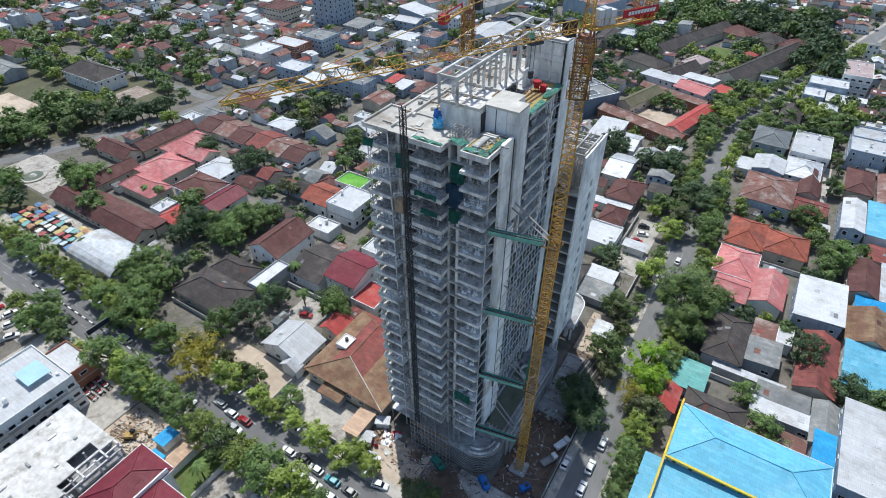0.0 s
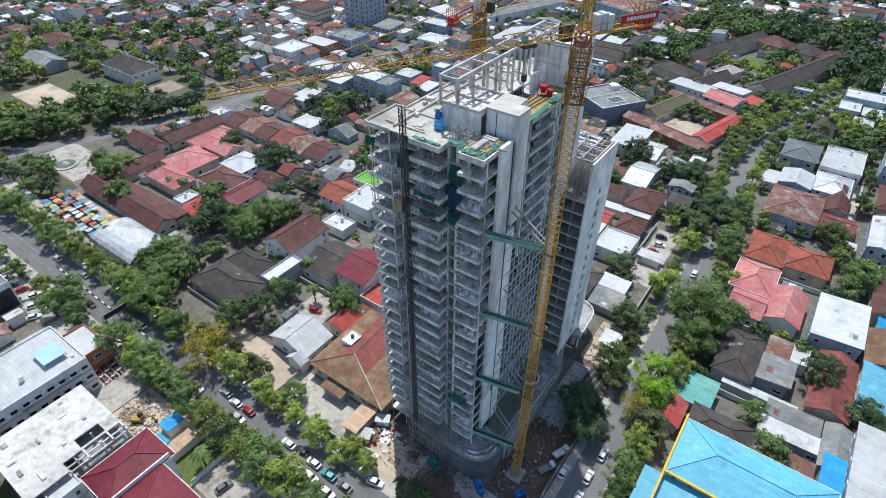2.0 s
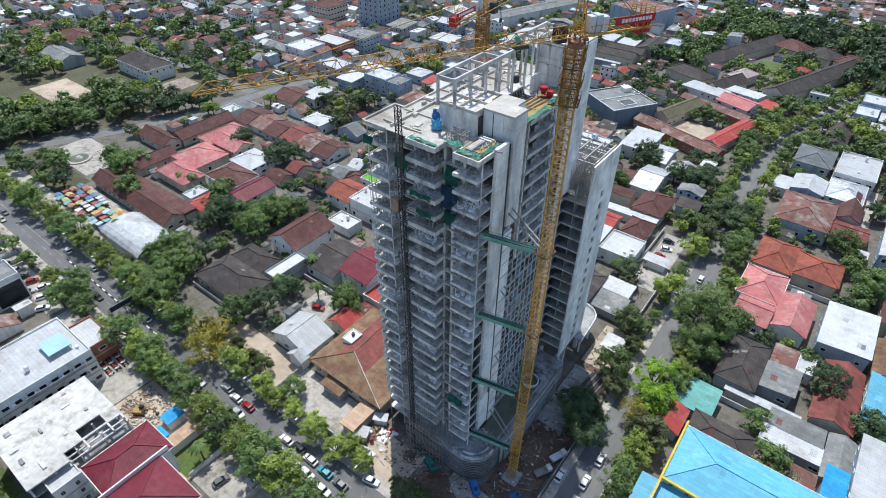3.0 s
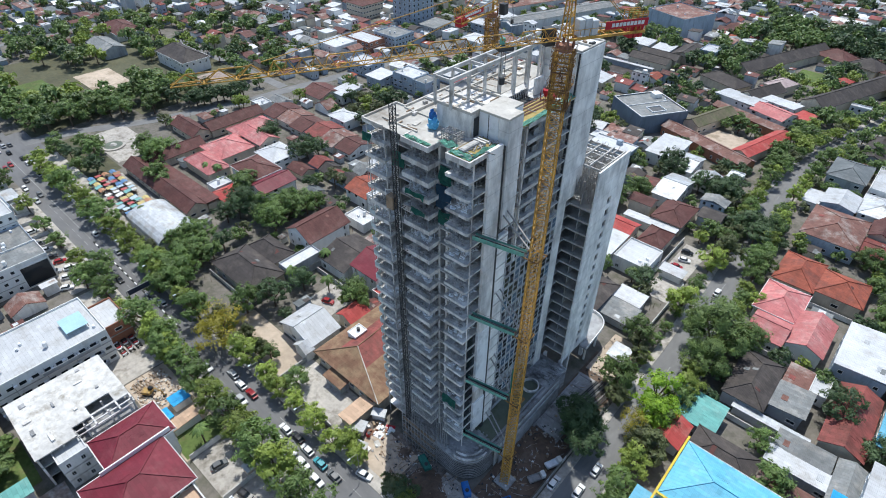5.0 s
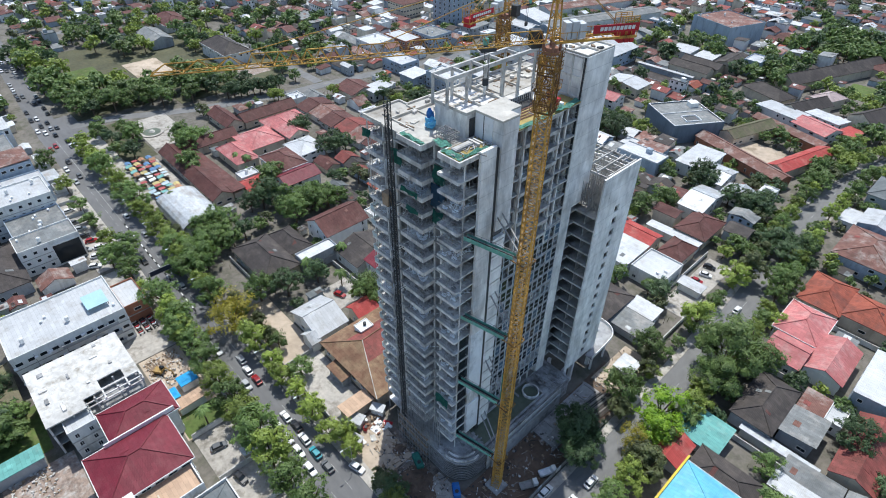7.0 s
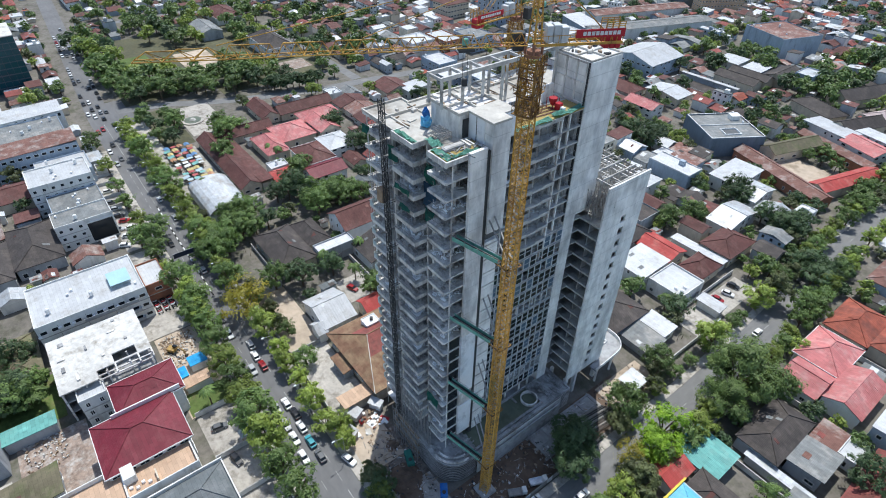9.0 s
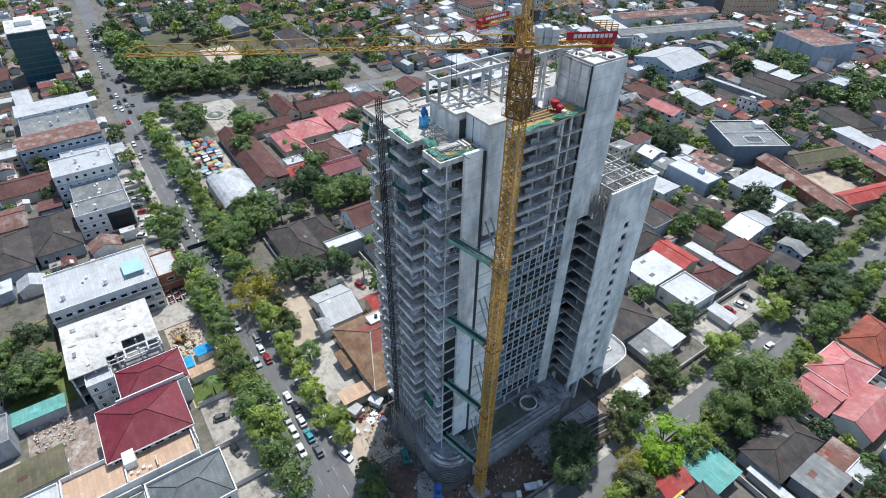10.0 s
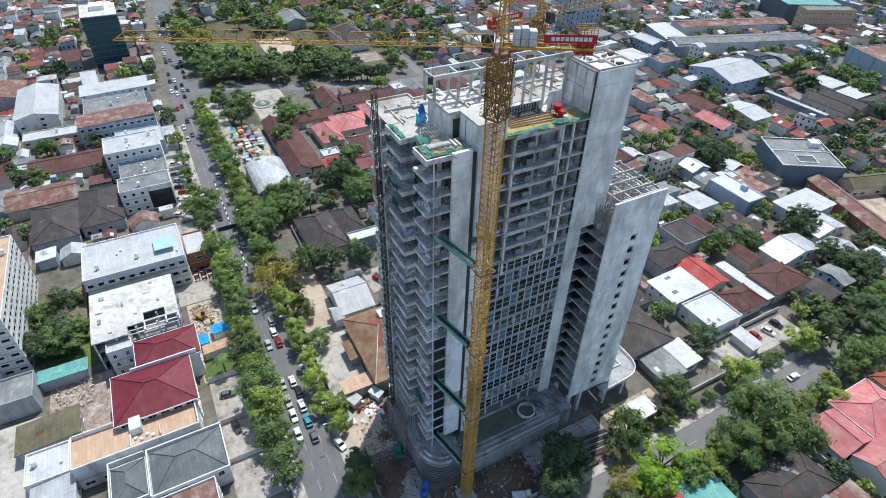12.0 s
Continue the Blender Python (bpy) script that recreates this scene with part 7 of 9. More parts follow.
for x, y, size, turn in ((-3.6, 147, 1.08, 40), (-0.6, 139.5, 0.74, 200), (-6.0, 154, 0.6, 110)):
    t = thing("tree", "very tall street tree with a broad deep green crown", "tree", "street trees")
    t.matrix_basis = pose(x, y, 0, 0, 0, turn) @ Matrix.Diagonal((size, size, size, 1))
    piece("trunk", GREAT_TRUNK, None, t)
    if turn == 40:
        GREAT = crown_mesh(78, 18, 9.6, 13000, 0.34, great_tips, "deep", 0.9)
    piece("crown", GREAT, None, t)
    claim(x - 3, x + 3, y - 3, y + 3)
tree(-6.6, 118.5, "lime", 1.45, "street trees")
tree(-4.4, 112.5, "lime", 1.2, "street trees")
tree(-16.1, 157.4, "light", 1.45, "street trees")
tree(-15.6, 193.5, "grey", 1.6, "street trees")
tree(-17.5, 187, "light", 1.3, "street trees")
tree(-6.6, 194, "mid", 1.3, "street trees")
tree(4.6, 156.6, "mid", 1.25, "street trees")
tree(-19.8, 136.2, "grey", 1.0, "street trees")
tree(-16.8, 121.0, "grey", 0.95, "street trees")
tree(-15.0, 112.6, "grey", 1.1, "street trees")
tree(-17.0, 130.6, "grey", 0.9, "street trees")
tree(-6.6, 106.6, "olive", 1.0, "street trees")
grove(-2, 102, "grey", 7.3)
grove(-15, 93, "dark", 7.9)
grove(-18, 118, "mid", 6.1)
tree(0.4, 176, "light", 0.95, "street trees")
grove(-34, 235, "dark", 12.2)
grove(-32, 162, "dark", 5.2)
grove(-22, 138, "mid", 5.3)
grove(31, 147, "dark", 6.3)
grove(25, 113, "mid", 6.0)
grove(45, 136, "dark", 8.7)
grove(19, 124, "mid", 3.9)
grove(36, 202, "mid", 8.5)
grove(25, 222, "mid", 7.7)
grove(-12, 217, "dark", 11.4)
grove(-162, 180, "mid", 9.6)
grove(-190, 140, "dark", 10.8)
grove(-214, 137, "dark", 9.2)
grove(-203, 207, "dark", 11.1)
grove(-234, 205, "mid", 6.8)
grove(-123, 140, "mid", 4.5)
grove(-119, -13, "dark", 9.2)
grove(-132, -18, "mid", 7.6)
grove(-358, -14, "dark", 10.5)
grove(-251, -17, "mid", 6.4)
grove(-262, 74, "mid", 7.5)
grove(-247, 92, "mid", 6.3)
grove(-56, 241, "dark", 9.1)
grove(-113, 256, "dark", 12.8)
grove(-150, 375, "dark", 10.5)
grove(-118, -9, "mid", 8.6)
grove(-134, -9, "dark", 5.5)
grove(-59, 213, "mid", 7.2)
grove(-63, 202, "mid", 5.8)
grove(-18, 98, "dark", 6.7)
grove(-116, 83, "dark", 5.1)
grove(-156, 66, "mid", 11.5)
grove(-217, 82, "mid", 7.2)
grove(-183, 103, "mid", 7.8)

for x, y in ((-109, 88), (-121, 97), (-203, 103), (-208, 101), (-196, 66), (-88, 30), (-122, 83)):
    palm(x, y, 7.0)
# park, woods round the pavilions, and the gaps between houses
def stand(x0, x1, y0, y1, count, styles, small, large, apart, group, park=False):
    """Trees at loose distances over a stretch of ground, none closer than that to its neighbour."""
    placed = []
    for i in range(count * 12):
        x, y = tree_rng.uniform(x0, x1), tree_rng.uniform(y0, y1)
        if len(placed) < count and (park or is_free(x - 0.5, x + 0.5, y - 0.5, y + 0.5)) and all(math.hypot(x - a, y - b) > apart for a, b in placed):
            placed.append((x, y))
            tree(x, y, tree_rng.choice(styles), tree_rng.uniform(small, large), group)


DEEP = ("mid", "mid", "light", "mid", "dark", "deep")
stand(-344, -312, 62, 92, 10, DEEP, 1.2, 1.8, 8.0, "park trees", True)
stand(-316, -302, 64, 94, 9, DEEP, 1.2, 1.7, 6.5, "park trees", True)
stand(-326, -286, 112, 130, 9, DEEP, 1.2, 1.8, 7.5, "park trees", True)
stand(-322, -293, 94, 112, 8, DEEP, 1.2, 1.8, 7.0, "park trees", True)
stand(-425, -346, 56, 72, 13, DEEP, 1.3, 1.9, 8.5, "park trees", True)
stand(-425, -376, 94, 132, 9, DEEP, 1.1, 1.6, 8.5, "park trees", True)
stand(-425, -364, 148, 180, 13, DEEP, 1.0, 1.5, 9.0, "park trees", True)
stand(-322, -284, 131, 150, 9, DEEP, 1.0, 1.4, 7.5, "park trees", True)
stand(-360, -278, 173, 181, 7, DEEP, 0.9, 1.3, 8.0, "park trees", True)
stand(-425, -300, 188, 232, 17, DEEP, 1.0, 1.6, 10.0, "park trees", True)
stand(-470, -425, 90, 200, 22, DEEP, 1.0, 1.5, 9.0, "park trees")
stand(-288, -246, 63, 76, 6, DEEP, 0.9, 1.3, 7.0, "park trees", True)
for k in range(9):
    tree(-281 + 1.3 * k, 132 + 3.3 * k, "dark", 1.1 + 0.08 * (k % 3), "row of dark trees")
# woods round the pavilions
stand(-104, -72, 372, 420, 16, ("mid", "dark", "mid"), 1.1, 1.6, 7.5, "wood round the pavilions")
stand(-95, -50, 448, 500, 34, ("dark", "mid", "mid"), 1.2, 1.7, 7.5, "wood round the pavilions")
stand(-45, 12, 452, 505, 38, ("dark", "dark", "mid"), 1.3, 1.9, 8.0, "wood round the pavilions")
stand(3, 26, 384, 450, 20, ("dark", "dark"), 1.5, 2.0, 8.0, "wood round the pavilions")
stand(-34, -20, 376, 426, 9, ("mid", "light", "dark"), 0.9, 1.3, 6.5, "court trees")
stand(-62, -40, 384, 396, 5, ("mid", "light"), 0.8, 1.1, 5.0, "court trees")
stand(-30, -10, 335, 352, 5, ("mid", "dark"), 0.9, 1.2, 5.0, "court trees")
stand(-58, -42, 279, 308, 9, ("mid", "dark", "mid"), 0.8, 1.2, 5.0, "court trees")
stand(-27, -20, 262, 330, 11, ("mid", "light", "mid"), 0.9, 1.3, 5.5, "court trees")
stand(14, 34, 308, 336, 9, ("mid", "light", "mid"), 1.1, 1.5, 6.0, "garden trees")
stand(-172, -120, 388, 420, 12, ("mid", "dark"), 0.9, 1.4, 7.0, "garden trees")

# the school court and the gardens behind the street
for x, y, style, size in ((-39, 256, "dark", 1.0), (-28, 232, "dark", 1.2), (-26, 206, "mid", 1.0),
                          (33, 192, "mid", 1.2), (30, 186, "dark", 1.0), (36, 208, "mid", 1.1), (28, 211, "mid", 0.9), (31, 254, "dark", 1.1), (9, 267, "mid", 0.9), (29, 300, "mid", 1.1), (12, 299, "mid", 1.2), (-3, 300, "light", 1.0),
                          (28, 320, "dark", 1.2), (8, 315, "mid", 1.2), (0, 268, "mid", 0.9), (33, 256, "light", 0.9), (26, 158, "mid", 0.7), (20, 159, "light", 0.6)):
    tree(x, y, style, size, "garden trees")
# the park stays open ground
claim(-420, -284, 58, 182)
claim(-290, -242, 56, 108)
# ---- the town beyond: streets of low houses on a loose grid ----
def in_town(x, y):
    """Whether a place lies in the built-up fan that the town fills."""
    if x > 62 or y > 700 or y < 0.154 * x - 22 or x < -660:
        return False
    return (y - 260) < 1.15 * (x + 620) + 60


rng = random.Random(11)
TOWN_ROOFS = ["rust", "rust", "brown", "brown", "brown", "white", "silver", "white", "grey", "dark", "brown", "rust", "grey", "silver", "rustred", "rustred", "brown", "orange", "bluegrey", "rust", "dark", "grey", "dark"]
TOWN_WALLS = ("white", "white", "cream", "grey", "blue", "white")
SLOTS = [WALLS[k] for k in WALLS] + [ROOFS[k] for k in ROOFS] + [M_GLASS]
SLOT_OF = {m.name: i for i, m in enumerate(SLOTS)}
far_v, far_f, far_m = [], [], []


def pour(bm, material, dx, dy, dz=0.0):
    """Adds a bmesh to the joined far town."""
    base = len(far_v)
    bm.verts.index_update()
    far_v.extend((v.co.x + dx, v.co.y + dy, v.co.z + dz) for v in bm.verts)
    for f in bm.faces:
        far_f.append([base + v.index for v in f.verts])
        far_m.append(SLOT_OF[material.name])
    bm.free()


def far_house(x0, x1, y0, y1, eave, roof, colour, wall):
    w, d, cx, cy = x1 - x0, y1 - y0, (x0 + x1) / 2, (y0 + y1) / 2
    claim(x0, x1, y0, y1)
    pour(boxes((-w / 2, w / 2, -d / 2, d / 2, 0, eave)), WALLS[wall], cx, cy)
    if roof == "flat":
        pour(boxes((-w / 2 + 0.2, w / 2 - 0.2, -d / 2 + 0.2, d / 2 - 0.2, eave, eave + 0.1), (-w / 2, w / 2, -d / 2, -d / 2 + 0.2, eave, eave + 0.6), (-w / 2, w / 2, d / 2 - 0.2, d / 2, eave, eave + 0.6), (w / 2 - 0.2, w / 2, -d / 2 + 0.2, d / 2 - 0.2, eave, eave + 0.6)), ROOFS[colour], cx, cy)
        if rng.random() < 0.7:
            px, py = rng.uniform(-w / 4, w / 4), rng.uniform(-d / 4, d / 4)
            pour(boxes((px - 1.2, px + 1.2, py - 1, py + 1, eave + 0.1, eave + 2.2)), WALLS[wall], cx, cy)
    else:
        rise = min(w, d) * (0.25 if roof == "hip" else 0.22 if roof.startswith("g") else 0.1)
        pour(roof_solid(roof, w, d, rise, 0.45), ROOFS[colour], cx, cy, eave + 0.03)
        for k in range(rng.randrange(4)):
            pour(roof_patch(roof, w, d, rise, 0.45, rng.uniform(-w * 0.36, w * 0.36), rng.uniform(-d * 0.36, d * 0.36), rng.uniform(0.9, 2.6), rng.uniform(0.9, 2.6)), ROOFS[rng.choice(PATCHES)], cx, cy, eave + 0.03)
    if eave > 4 and rng.random() < 0.35:
        for k in range(int(eave // 3)):
            for i in range(int(w // 2.6)):
                px = -w / 2 + (i + 0.5) * w / int(w // 2.6)
                pour(boxes((px - 0.5, px + 0.5, -d / 2 - 0.05, -d / 2 + 0.02, 3.1 * k + 1.2, 3.1 * k + 2.4)), M_GLASS, cx, cy)
            for i in range(int(d // 2.6)):
                py = -d / 2 + (i + 0.5) * d / int(d // 2.6)
                pour(boxes((w / 2 - 0.02, w / 2 + 0.05, py - 0.5, py + 0.5, 3.1 * k + 1.2, 3.1 * k + 2.4)), M_GLASS, cx, cy)


# light leaf mix for the western plots, haze put into the colour
PARK = ("light", "mid", "light", "mid", "grey")
GARDEN = ("mid", "dark", "mid", "light", "grey", "mid", "dark")


def leafy(x, y):
    """How much of a plot's land is planted: most in the old park quarter to the west, in drifts elsewhere."""
    if x < -285 and 60 < y < 232:
        return 0.5
    if -125 < x < -44 and 196 < y < 262:
        return 0.06
    drift = 0.5 + 0.5 * noise.noise(Vector((x / 55, y / 55, 2.0))) * 1.8
    return min(0.85, max(0.1, drift * drift * 0.8 + (0.1 if x > -260 else 0.0)))


near_count = 0
y = -130.0
while y < 690:
    deep = rng.uniform(7, 11)
    x = -655.0
    while x < 62:
        wide = rng.uniform(6, 11.5) if rng.random() < 0.88 else rng.uniform(13, 24)
        green = leafy(x, y)
        if in_town(x, y) and rng.random() < green * 0.55:
            for k in range(2 if rng.random() < green else 1):
                px, py = x + wide * rng.uniform(0.2, 0.8), y + deep * rng.uniform(0.2, 0.8)
                if is_free(px - 1.0, px + 1.0, py - 1.0, py + 1.0):
                    tree(px, py, rng.choice(PARK if x < -240 and y < 200 else GARDEN), rng.uniform(0.7, 1.25), "garden trees")
        elif in_town(x, y) and is_free(x + 1.0, x + wide - 1.4, y + 1.0, y + deep - 1.6) and rng.random() < 0.95:
            behind = 0.0
            if rng.random() < 0.12 + green * 0.7:
                behind = 2.2
                px = x + wide * rng.uniform(0.15, 0.85)
                if is_free(px - 0.5, px + 0.5, y + deep - 1.6, y + deep - 0.6):
                    tree(px, y + deep - 1.1, rng.choice(GARDEN), rng.uniform(0.45, 0.95), "garden trees")
            tall = rng.random()
            kind = rng.choice(("gable_x", "gable_y", "gable_y", "gable_x", "hip", "shed_x", "shed_y", "flat"))
            colour = rng.choice(TOWN_ROOFS)
            eave = rng.uniform(2.6, 3.6) if tall < 0.66 or (y < 200 and x > -310) else rng.uniform(4.8, 6.2) if tall < 0.95 else rng.uniform(8, 10)
            if kind == "flat":
                colour = rng.choice(("white", "silver", "grey", "white", "bluegrey"))
                eave = rng.choice((3.4, 6.2, 9.0)) if y > 200 or x < -310 else 3.4
            row = (x + 0.15, x + wide - rng.uniform(0.1, 0.8), y + 0.1, y + deep - rng.uniform(0, 1.2) - behind, eave, kind, colour, rng.choice(TOWN_WALLS))
            if math.hypot(x + 20, y - 30) < 330 and near_count < 165:
                near_count += 1
                house(*row[:6], row[6], row[7], windows=eave > 4 and near_count < 150, over=0.4, clutter=2)
            else:
                far_house(*row)
        x += wide
    y += deep + (4.2 if rng.random() < 0.2 else 0.0)
# roof sheds and lean-tos crowd the gaps
for i in range(5200):
    x, y, w, d = rng.uniform(-640, 58), rng.uniform(-60, 660), rng.uniform(2.2, 5.5), rng.uniform(2.2, 5.5)
    if in_town(x, y) and is_free(x, x + w, y, y + d):
        far_house(x, x + w, y, y + d, rng.uniform(2.4, 3.4), rng.choice(("shed_x", "shed_y", "gable_x")), rng.choice(TOWN_ROOFS), rng.choice(TOWN_WALLS))
for i in range(900):
    x, y, w, d = rng.uniform(-335, -168), rng.uniform(-52, 33), rng.uniform(2.4, 6.5), rng.uniform(2.4, 6.5)
    if is_free(x, x + w, y, y + d):
        far_house(x, x + w, y, y + d, rng.uniform(2.4, 4.4), rng.choice(("shed_x", "shed_y", "gable_x", "flat")), rng.choice(("white", "silver", "grey", "rust", "white", "brown")), rng.choice(TOWN_WALLS))
me = bpy.data.meshes.new("distant_town")
me.from_pydata(far_v, [], far_f)
for m in SLOTS:
    me.materials.append(m)
me.polygons.foreach_set("material_index", far_m)
tagged(new("distant_town", me), "distant quarter of crowded low houses with rusty and white roofs", "houses", kind="stuff")

for i in range(620):
    x, y = tree_rng.uniform(-620, 60), tree_rng.uniform(-60, 640)
    if in_town(x, y) and is_free(x - 1, x + 1, y - 1, y + 1):
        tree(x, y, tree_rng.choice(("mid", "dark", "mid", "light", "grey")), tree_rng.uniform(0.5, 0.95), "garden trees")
for i in range(500):
    x, y = tree_rng.uniform(-560, 55), tree_rng.uniform(-40, 560)
    if in_town(x, y) and math.hypot(x, y) > 150 and is_free(x - 0.2, x + 0.2, y - 0.2, y + 0.2):
        tree(x, y, tree_rng.choice(("mid", "dark", "mid")), tree_rng.uniform(0.4, 0.7), "garden trees")

for i in range(900):
    x, y = tree_rng.uniform(-135, 60), tree_rng.uniform(60, 340)
    if (y > 128 or x < -66 or x > 3) and is_free(x - 0.4, x + 0.4, y - 0.4, y + 0.4):
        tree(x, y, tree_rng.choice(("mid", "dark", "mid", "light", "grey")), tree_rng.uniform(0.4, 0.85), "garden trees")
# low shrubs on bare ground
shrubs = []
for i in range(3000):
    x, y = tree_rng.uniform(-330, 60), tree_rng.uniform(-45, 330)
    if in_town(x, y) and is_free(x - 0.3, x + 0.3, y - 0.3, y + 0.3) and len(shrubs) < 900:
        shrubs.append((x, y, tree_rng.choice(("mid", "dark", "grey", "light")), tree_rng.uniform(0.16, 0.36)))

# the joined woods: lighter crowns, each turned and sized by itself
wood_v, wood_f, wood_m, styles = [], [], [], list(FOLIAGE)
FAR_CROWN = {}
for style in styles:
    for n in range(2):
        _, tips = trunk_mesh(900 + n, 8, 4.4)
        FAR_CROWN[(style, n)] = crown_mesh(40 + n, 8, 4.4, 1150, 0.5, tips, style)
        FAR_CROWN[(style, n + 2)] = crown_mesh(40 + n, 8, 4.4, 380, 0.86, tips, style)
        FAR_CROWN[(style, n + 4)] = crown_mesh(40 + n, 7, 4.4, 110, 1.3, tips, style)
for k, (x, y, style, size) in enumerate(wood + shrubs):
    far = math.hypot(x, y) > 330
    me = FAR_CROWN[(style, k % 2 + (4 if size < 0.4 else 2 if far or size < 0.8 else 0))]
    co = np.empty(len(me.vertices) * 3)
    me.vertices.foreach_get("co", co)
    co = co.reshape(-1, 3) * size
    a = 1.7 * k
    turned = np.column_stack((co[:, 0] * math.cos(a) - co[:, 1] * math.sin(a) + x, co[:, 0] * math.sin(a) + co[:, 1] * math.cos(a) + y, co[:, 2]))
    base = len(wood_v)
    wood_v.extend(map(tuple, turned))
    n = len(co) // 4
    wood_f.extend((base + 4 * i, base + 4 * i + 1, base + 4 * i + 2, base + 4 * i + 3) for i in range(n))
    wood_m.extend([styles.index(style)] * n)
    base = len(wood_v)
    r = 0.2 * size
    wood_v.extend([(x - r, y - r, 0), (x + r, y - r, 0), (x + r, y + r, 0), (x - r, y + r, 0), (x - r / 2, y - r / 2, 6 * size), (x + r / 2, y - r / 2, 6 * size), (x + r / 2, y + r / 2, 6 * size), (x - r / 2, y + r / 2, 6 * size)])
    wood_f.extend([(base + i, base + (i + 1) % 4, base + 4 + (i + 1) % 4, base + 4 + i) for i in range(4)])
    wood_m.extend([len(styles)] * 4)
me = bpy.data.meshes.new("distant_trees")
me.from_pydata(wood_v, [], wood_f)
for style in styles:
    me.materials.append(FOLIAGE[style])
me.materials.append(M_BARK)
me.polygons.foreach_set("material_index", wood_m)
tagged(new("distant_trees", me), "distant green trees between the houses", "trees", kind="stuff")

# ---- vehicles ----
def car_paint(name, colour):
    m = glass_pane("paint_" + name, colour, 0.28)
    m.node_tree.nodes["Principled BSDF"].inputs["Coat Weight"].default_value = 0.5
    return m


PAINT = {"white": car_paint("white", (0.75, 0.75, 0.75)), "silver": car_paint("silver", (0.42, 0.43, 0.44)), "black": car_paint("black", (0.02, 0.02, 0.022)),
         "red": car_paint("red", (0.3, 0.012, 0.016)), "grey": car_paint("grey", (0.12, 0.125, 0.13)), "teal": car_paint("teal", (0.05, 0.3, 0.36)), "blue": car_paint("blue", (0.03, 0.12, 0.4)), "green": car_paint("green", (0.02, 0.2, 0.08))}


def loft(sections):
    """A body lofted through cross sections (x, half width, bottom, top)."""
    bm = bmesh.new()
    last = None
    for x, h, z0, z1 in sections:
        ring = [bm.verts.new(p) for p in ((x, -h, z0), (x, h, z0), (x, h, z0 + (z1 - z0) * 0.7), (x, h * 0.9, z1), (x, -h * 0.9, z1), (x, -h, z0 + (z1 - z0) * 0.7))]
        if last:
            for i in range(6):
                bm.faces.new((last[i], last[(i + 1) % 6], ring[(i + 1) % 6], ring[i]))
        else:
            bm.faces.new(ring[::-1])
        last = ring
    bm.faces.new(last)
    bmesh.ops.recalc_face_normals(bm, faces=bm.faces)
    return bm


BODY, CABIN, ROOF_ME = {}, None, None
tyre_bm = bmesh.new()
bmesh.ops.create_cone(tyre_bm, cap_ends=True, segments=14, radius1=0.33, radius2=0.33, depth=0.24, matrix=Matrix.Rotation(math.pi / 2, 4, "X"))
TYRE = mesh_of("tyre", tyre_bm, M_TYRE)
rim_bm = bmesh.new()
bmesh.ops.create_cone(rim_bm, cap_ends=True, segments=10, radius1=0.2, radius2=0.2, depth=0.26, matrix=Matrix.Rotation(math.pi / 2, 4, "X"))
RIM = mesh_of("rim", rim_bm, M_PANEL)
CABIN = mesh_of("cabin_glass", loft([(-1.75, 0.66, 0.85, 1.05), (-1.35, 0.72, 0.85, 1.5), (0.3, 0.72, 0.85, 1.52), (1.0, 0.7, 0.85, 1.0)]), M_GLASS)
LAMP_R = mesh_of("tail_lamp", bevelled(boxes((-2.17, -2.1, 0.5, 0.78, 0.65, 0.85)), 0.02), M_RED)
LAMP_F = mesh_of("headlight", bevelled(boxes((2.02, 2.12, 0.45, 0.75, 0.58, 0.75)), 0.02), M_WHITE)


def car(x, y, heading, colour, z=0.03, group="cars", van=False, near=True):
    if (colour, van) not in BODY:
        body = loft([(-2.15, 0.78, 0.42, 0.88), (-1.9, 0.86, 0.28, 0.95), (0.9, 0.87, 0.26, 0.97), (1.8, 0.84, 0.28, 0.82), (2.1, 0.74, 0.38, 0.68)])
        roof = loft([(-1.4, 0.66, 1.49, 1.55), (-1.2, 0.68, 1.46, 1.6), (0.2, 0.68, 1.46, 1.6), (0.42, 0.64, 1.44, 1.5)])
        BODY[(colour, van)] = (mesh_of("body", body, PAINT[colour]), mesh_of("roof_panel", roof, PAINT[colour]))
    c = thing("car", f"{colour} parked car on the road" if group == "parked cars" else f"{colour} car standing in the avenue traffic", "car", group, at=(x, y, z), turn=heading)
    if van:
        c.scale = (1, 1, 1.18)
    piece("body", BODY[(colour, van)][0], None, c)
    piece("roof_panel", BODY[(colour, van)][1], None, c)
    piece("cabin_glass", CABIN, None, c)
    for sx in (-1.3, 1.3):
        for sy in (-0.78, 0.78):
            wheel = piece("wheel", TYRE, None, c, "", pose(sx, sy, 0.33))
            if near:
                piece("rim", RIM, None, wheel)
    for s in (1, -1) if near else ():
        piece("headlight", LAMP_F, None, c, "", Matrix.Diagonal((1, s, 1, 1)))
        piece("tail_lamp", LAMP_R, None, c, "", Matrix.Diagonal((1, s, 1, 1)))
    return c


AVENUE_CARS = ((-101.9, 46.9, "silver"), (-97, 46.3, "white"), (-92.1, 46.6, "red"), (-92.3, 43.6, "silver"), (-71.2, 46.8, "black"), (-66.4, 46.2, "white"), (-69.5, 43.2, "silver"), (-64.2, 43.2, "white"),
               (-61.0, 46.1, "teal"), (-55.8, 46.2, "grey"), (-58.0, 42.7, "white"), (-75.6, 46.2, "white"), (-76.0, 43.4, "silver"), (-145.4, 47.6, "silver"), (-184, 49.6, "silver"), (-201, 48.6, "white"), (-134.3, 43.6, "silver"), (-167.7, 43.2, "black"),
               (-110, 43.4, "white"), (-118, 43.6, "black"))
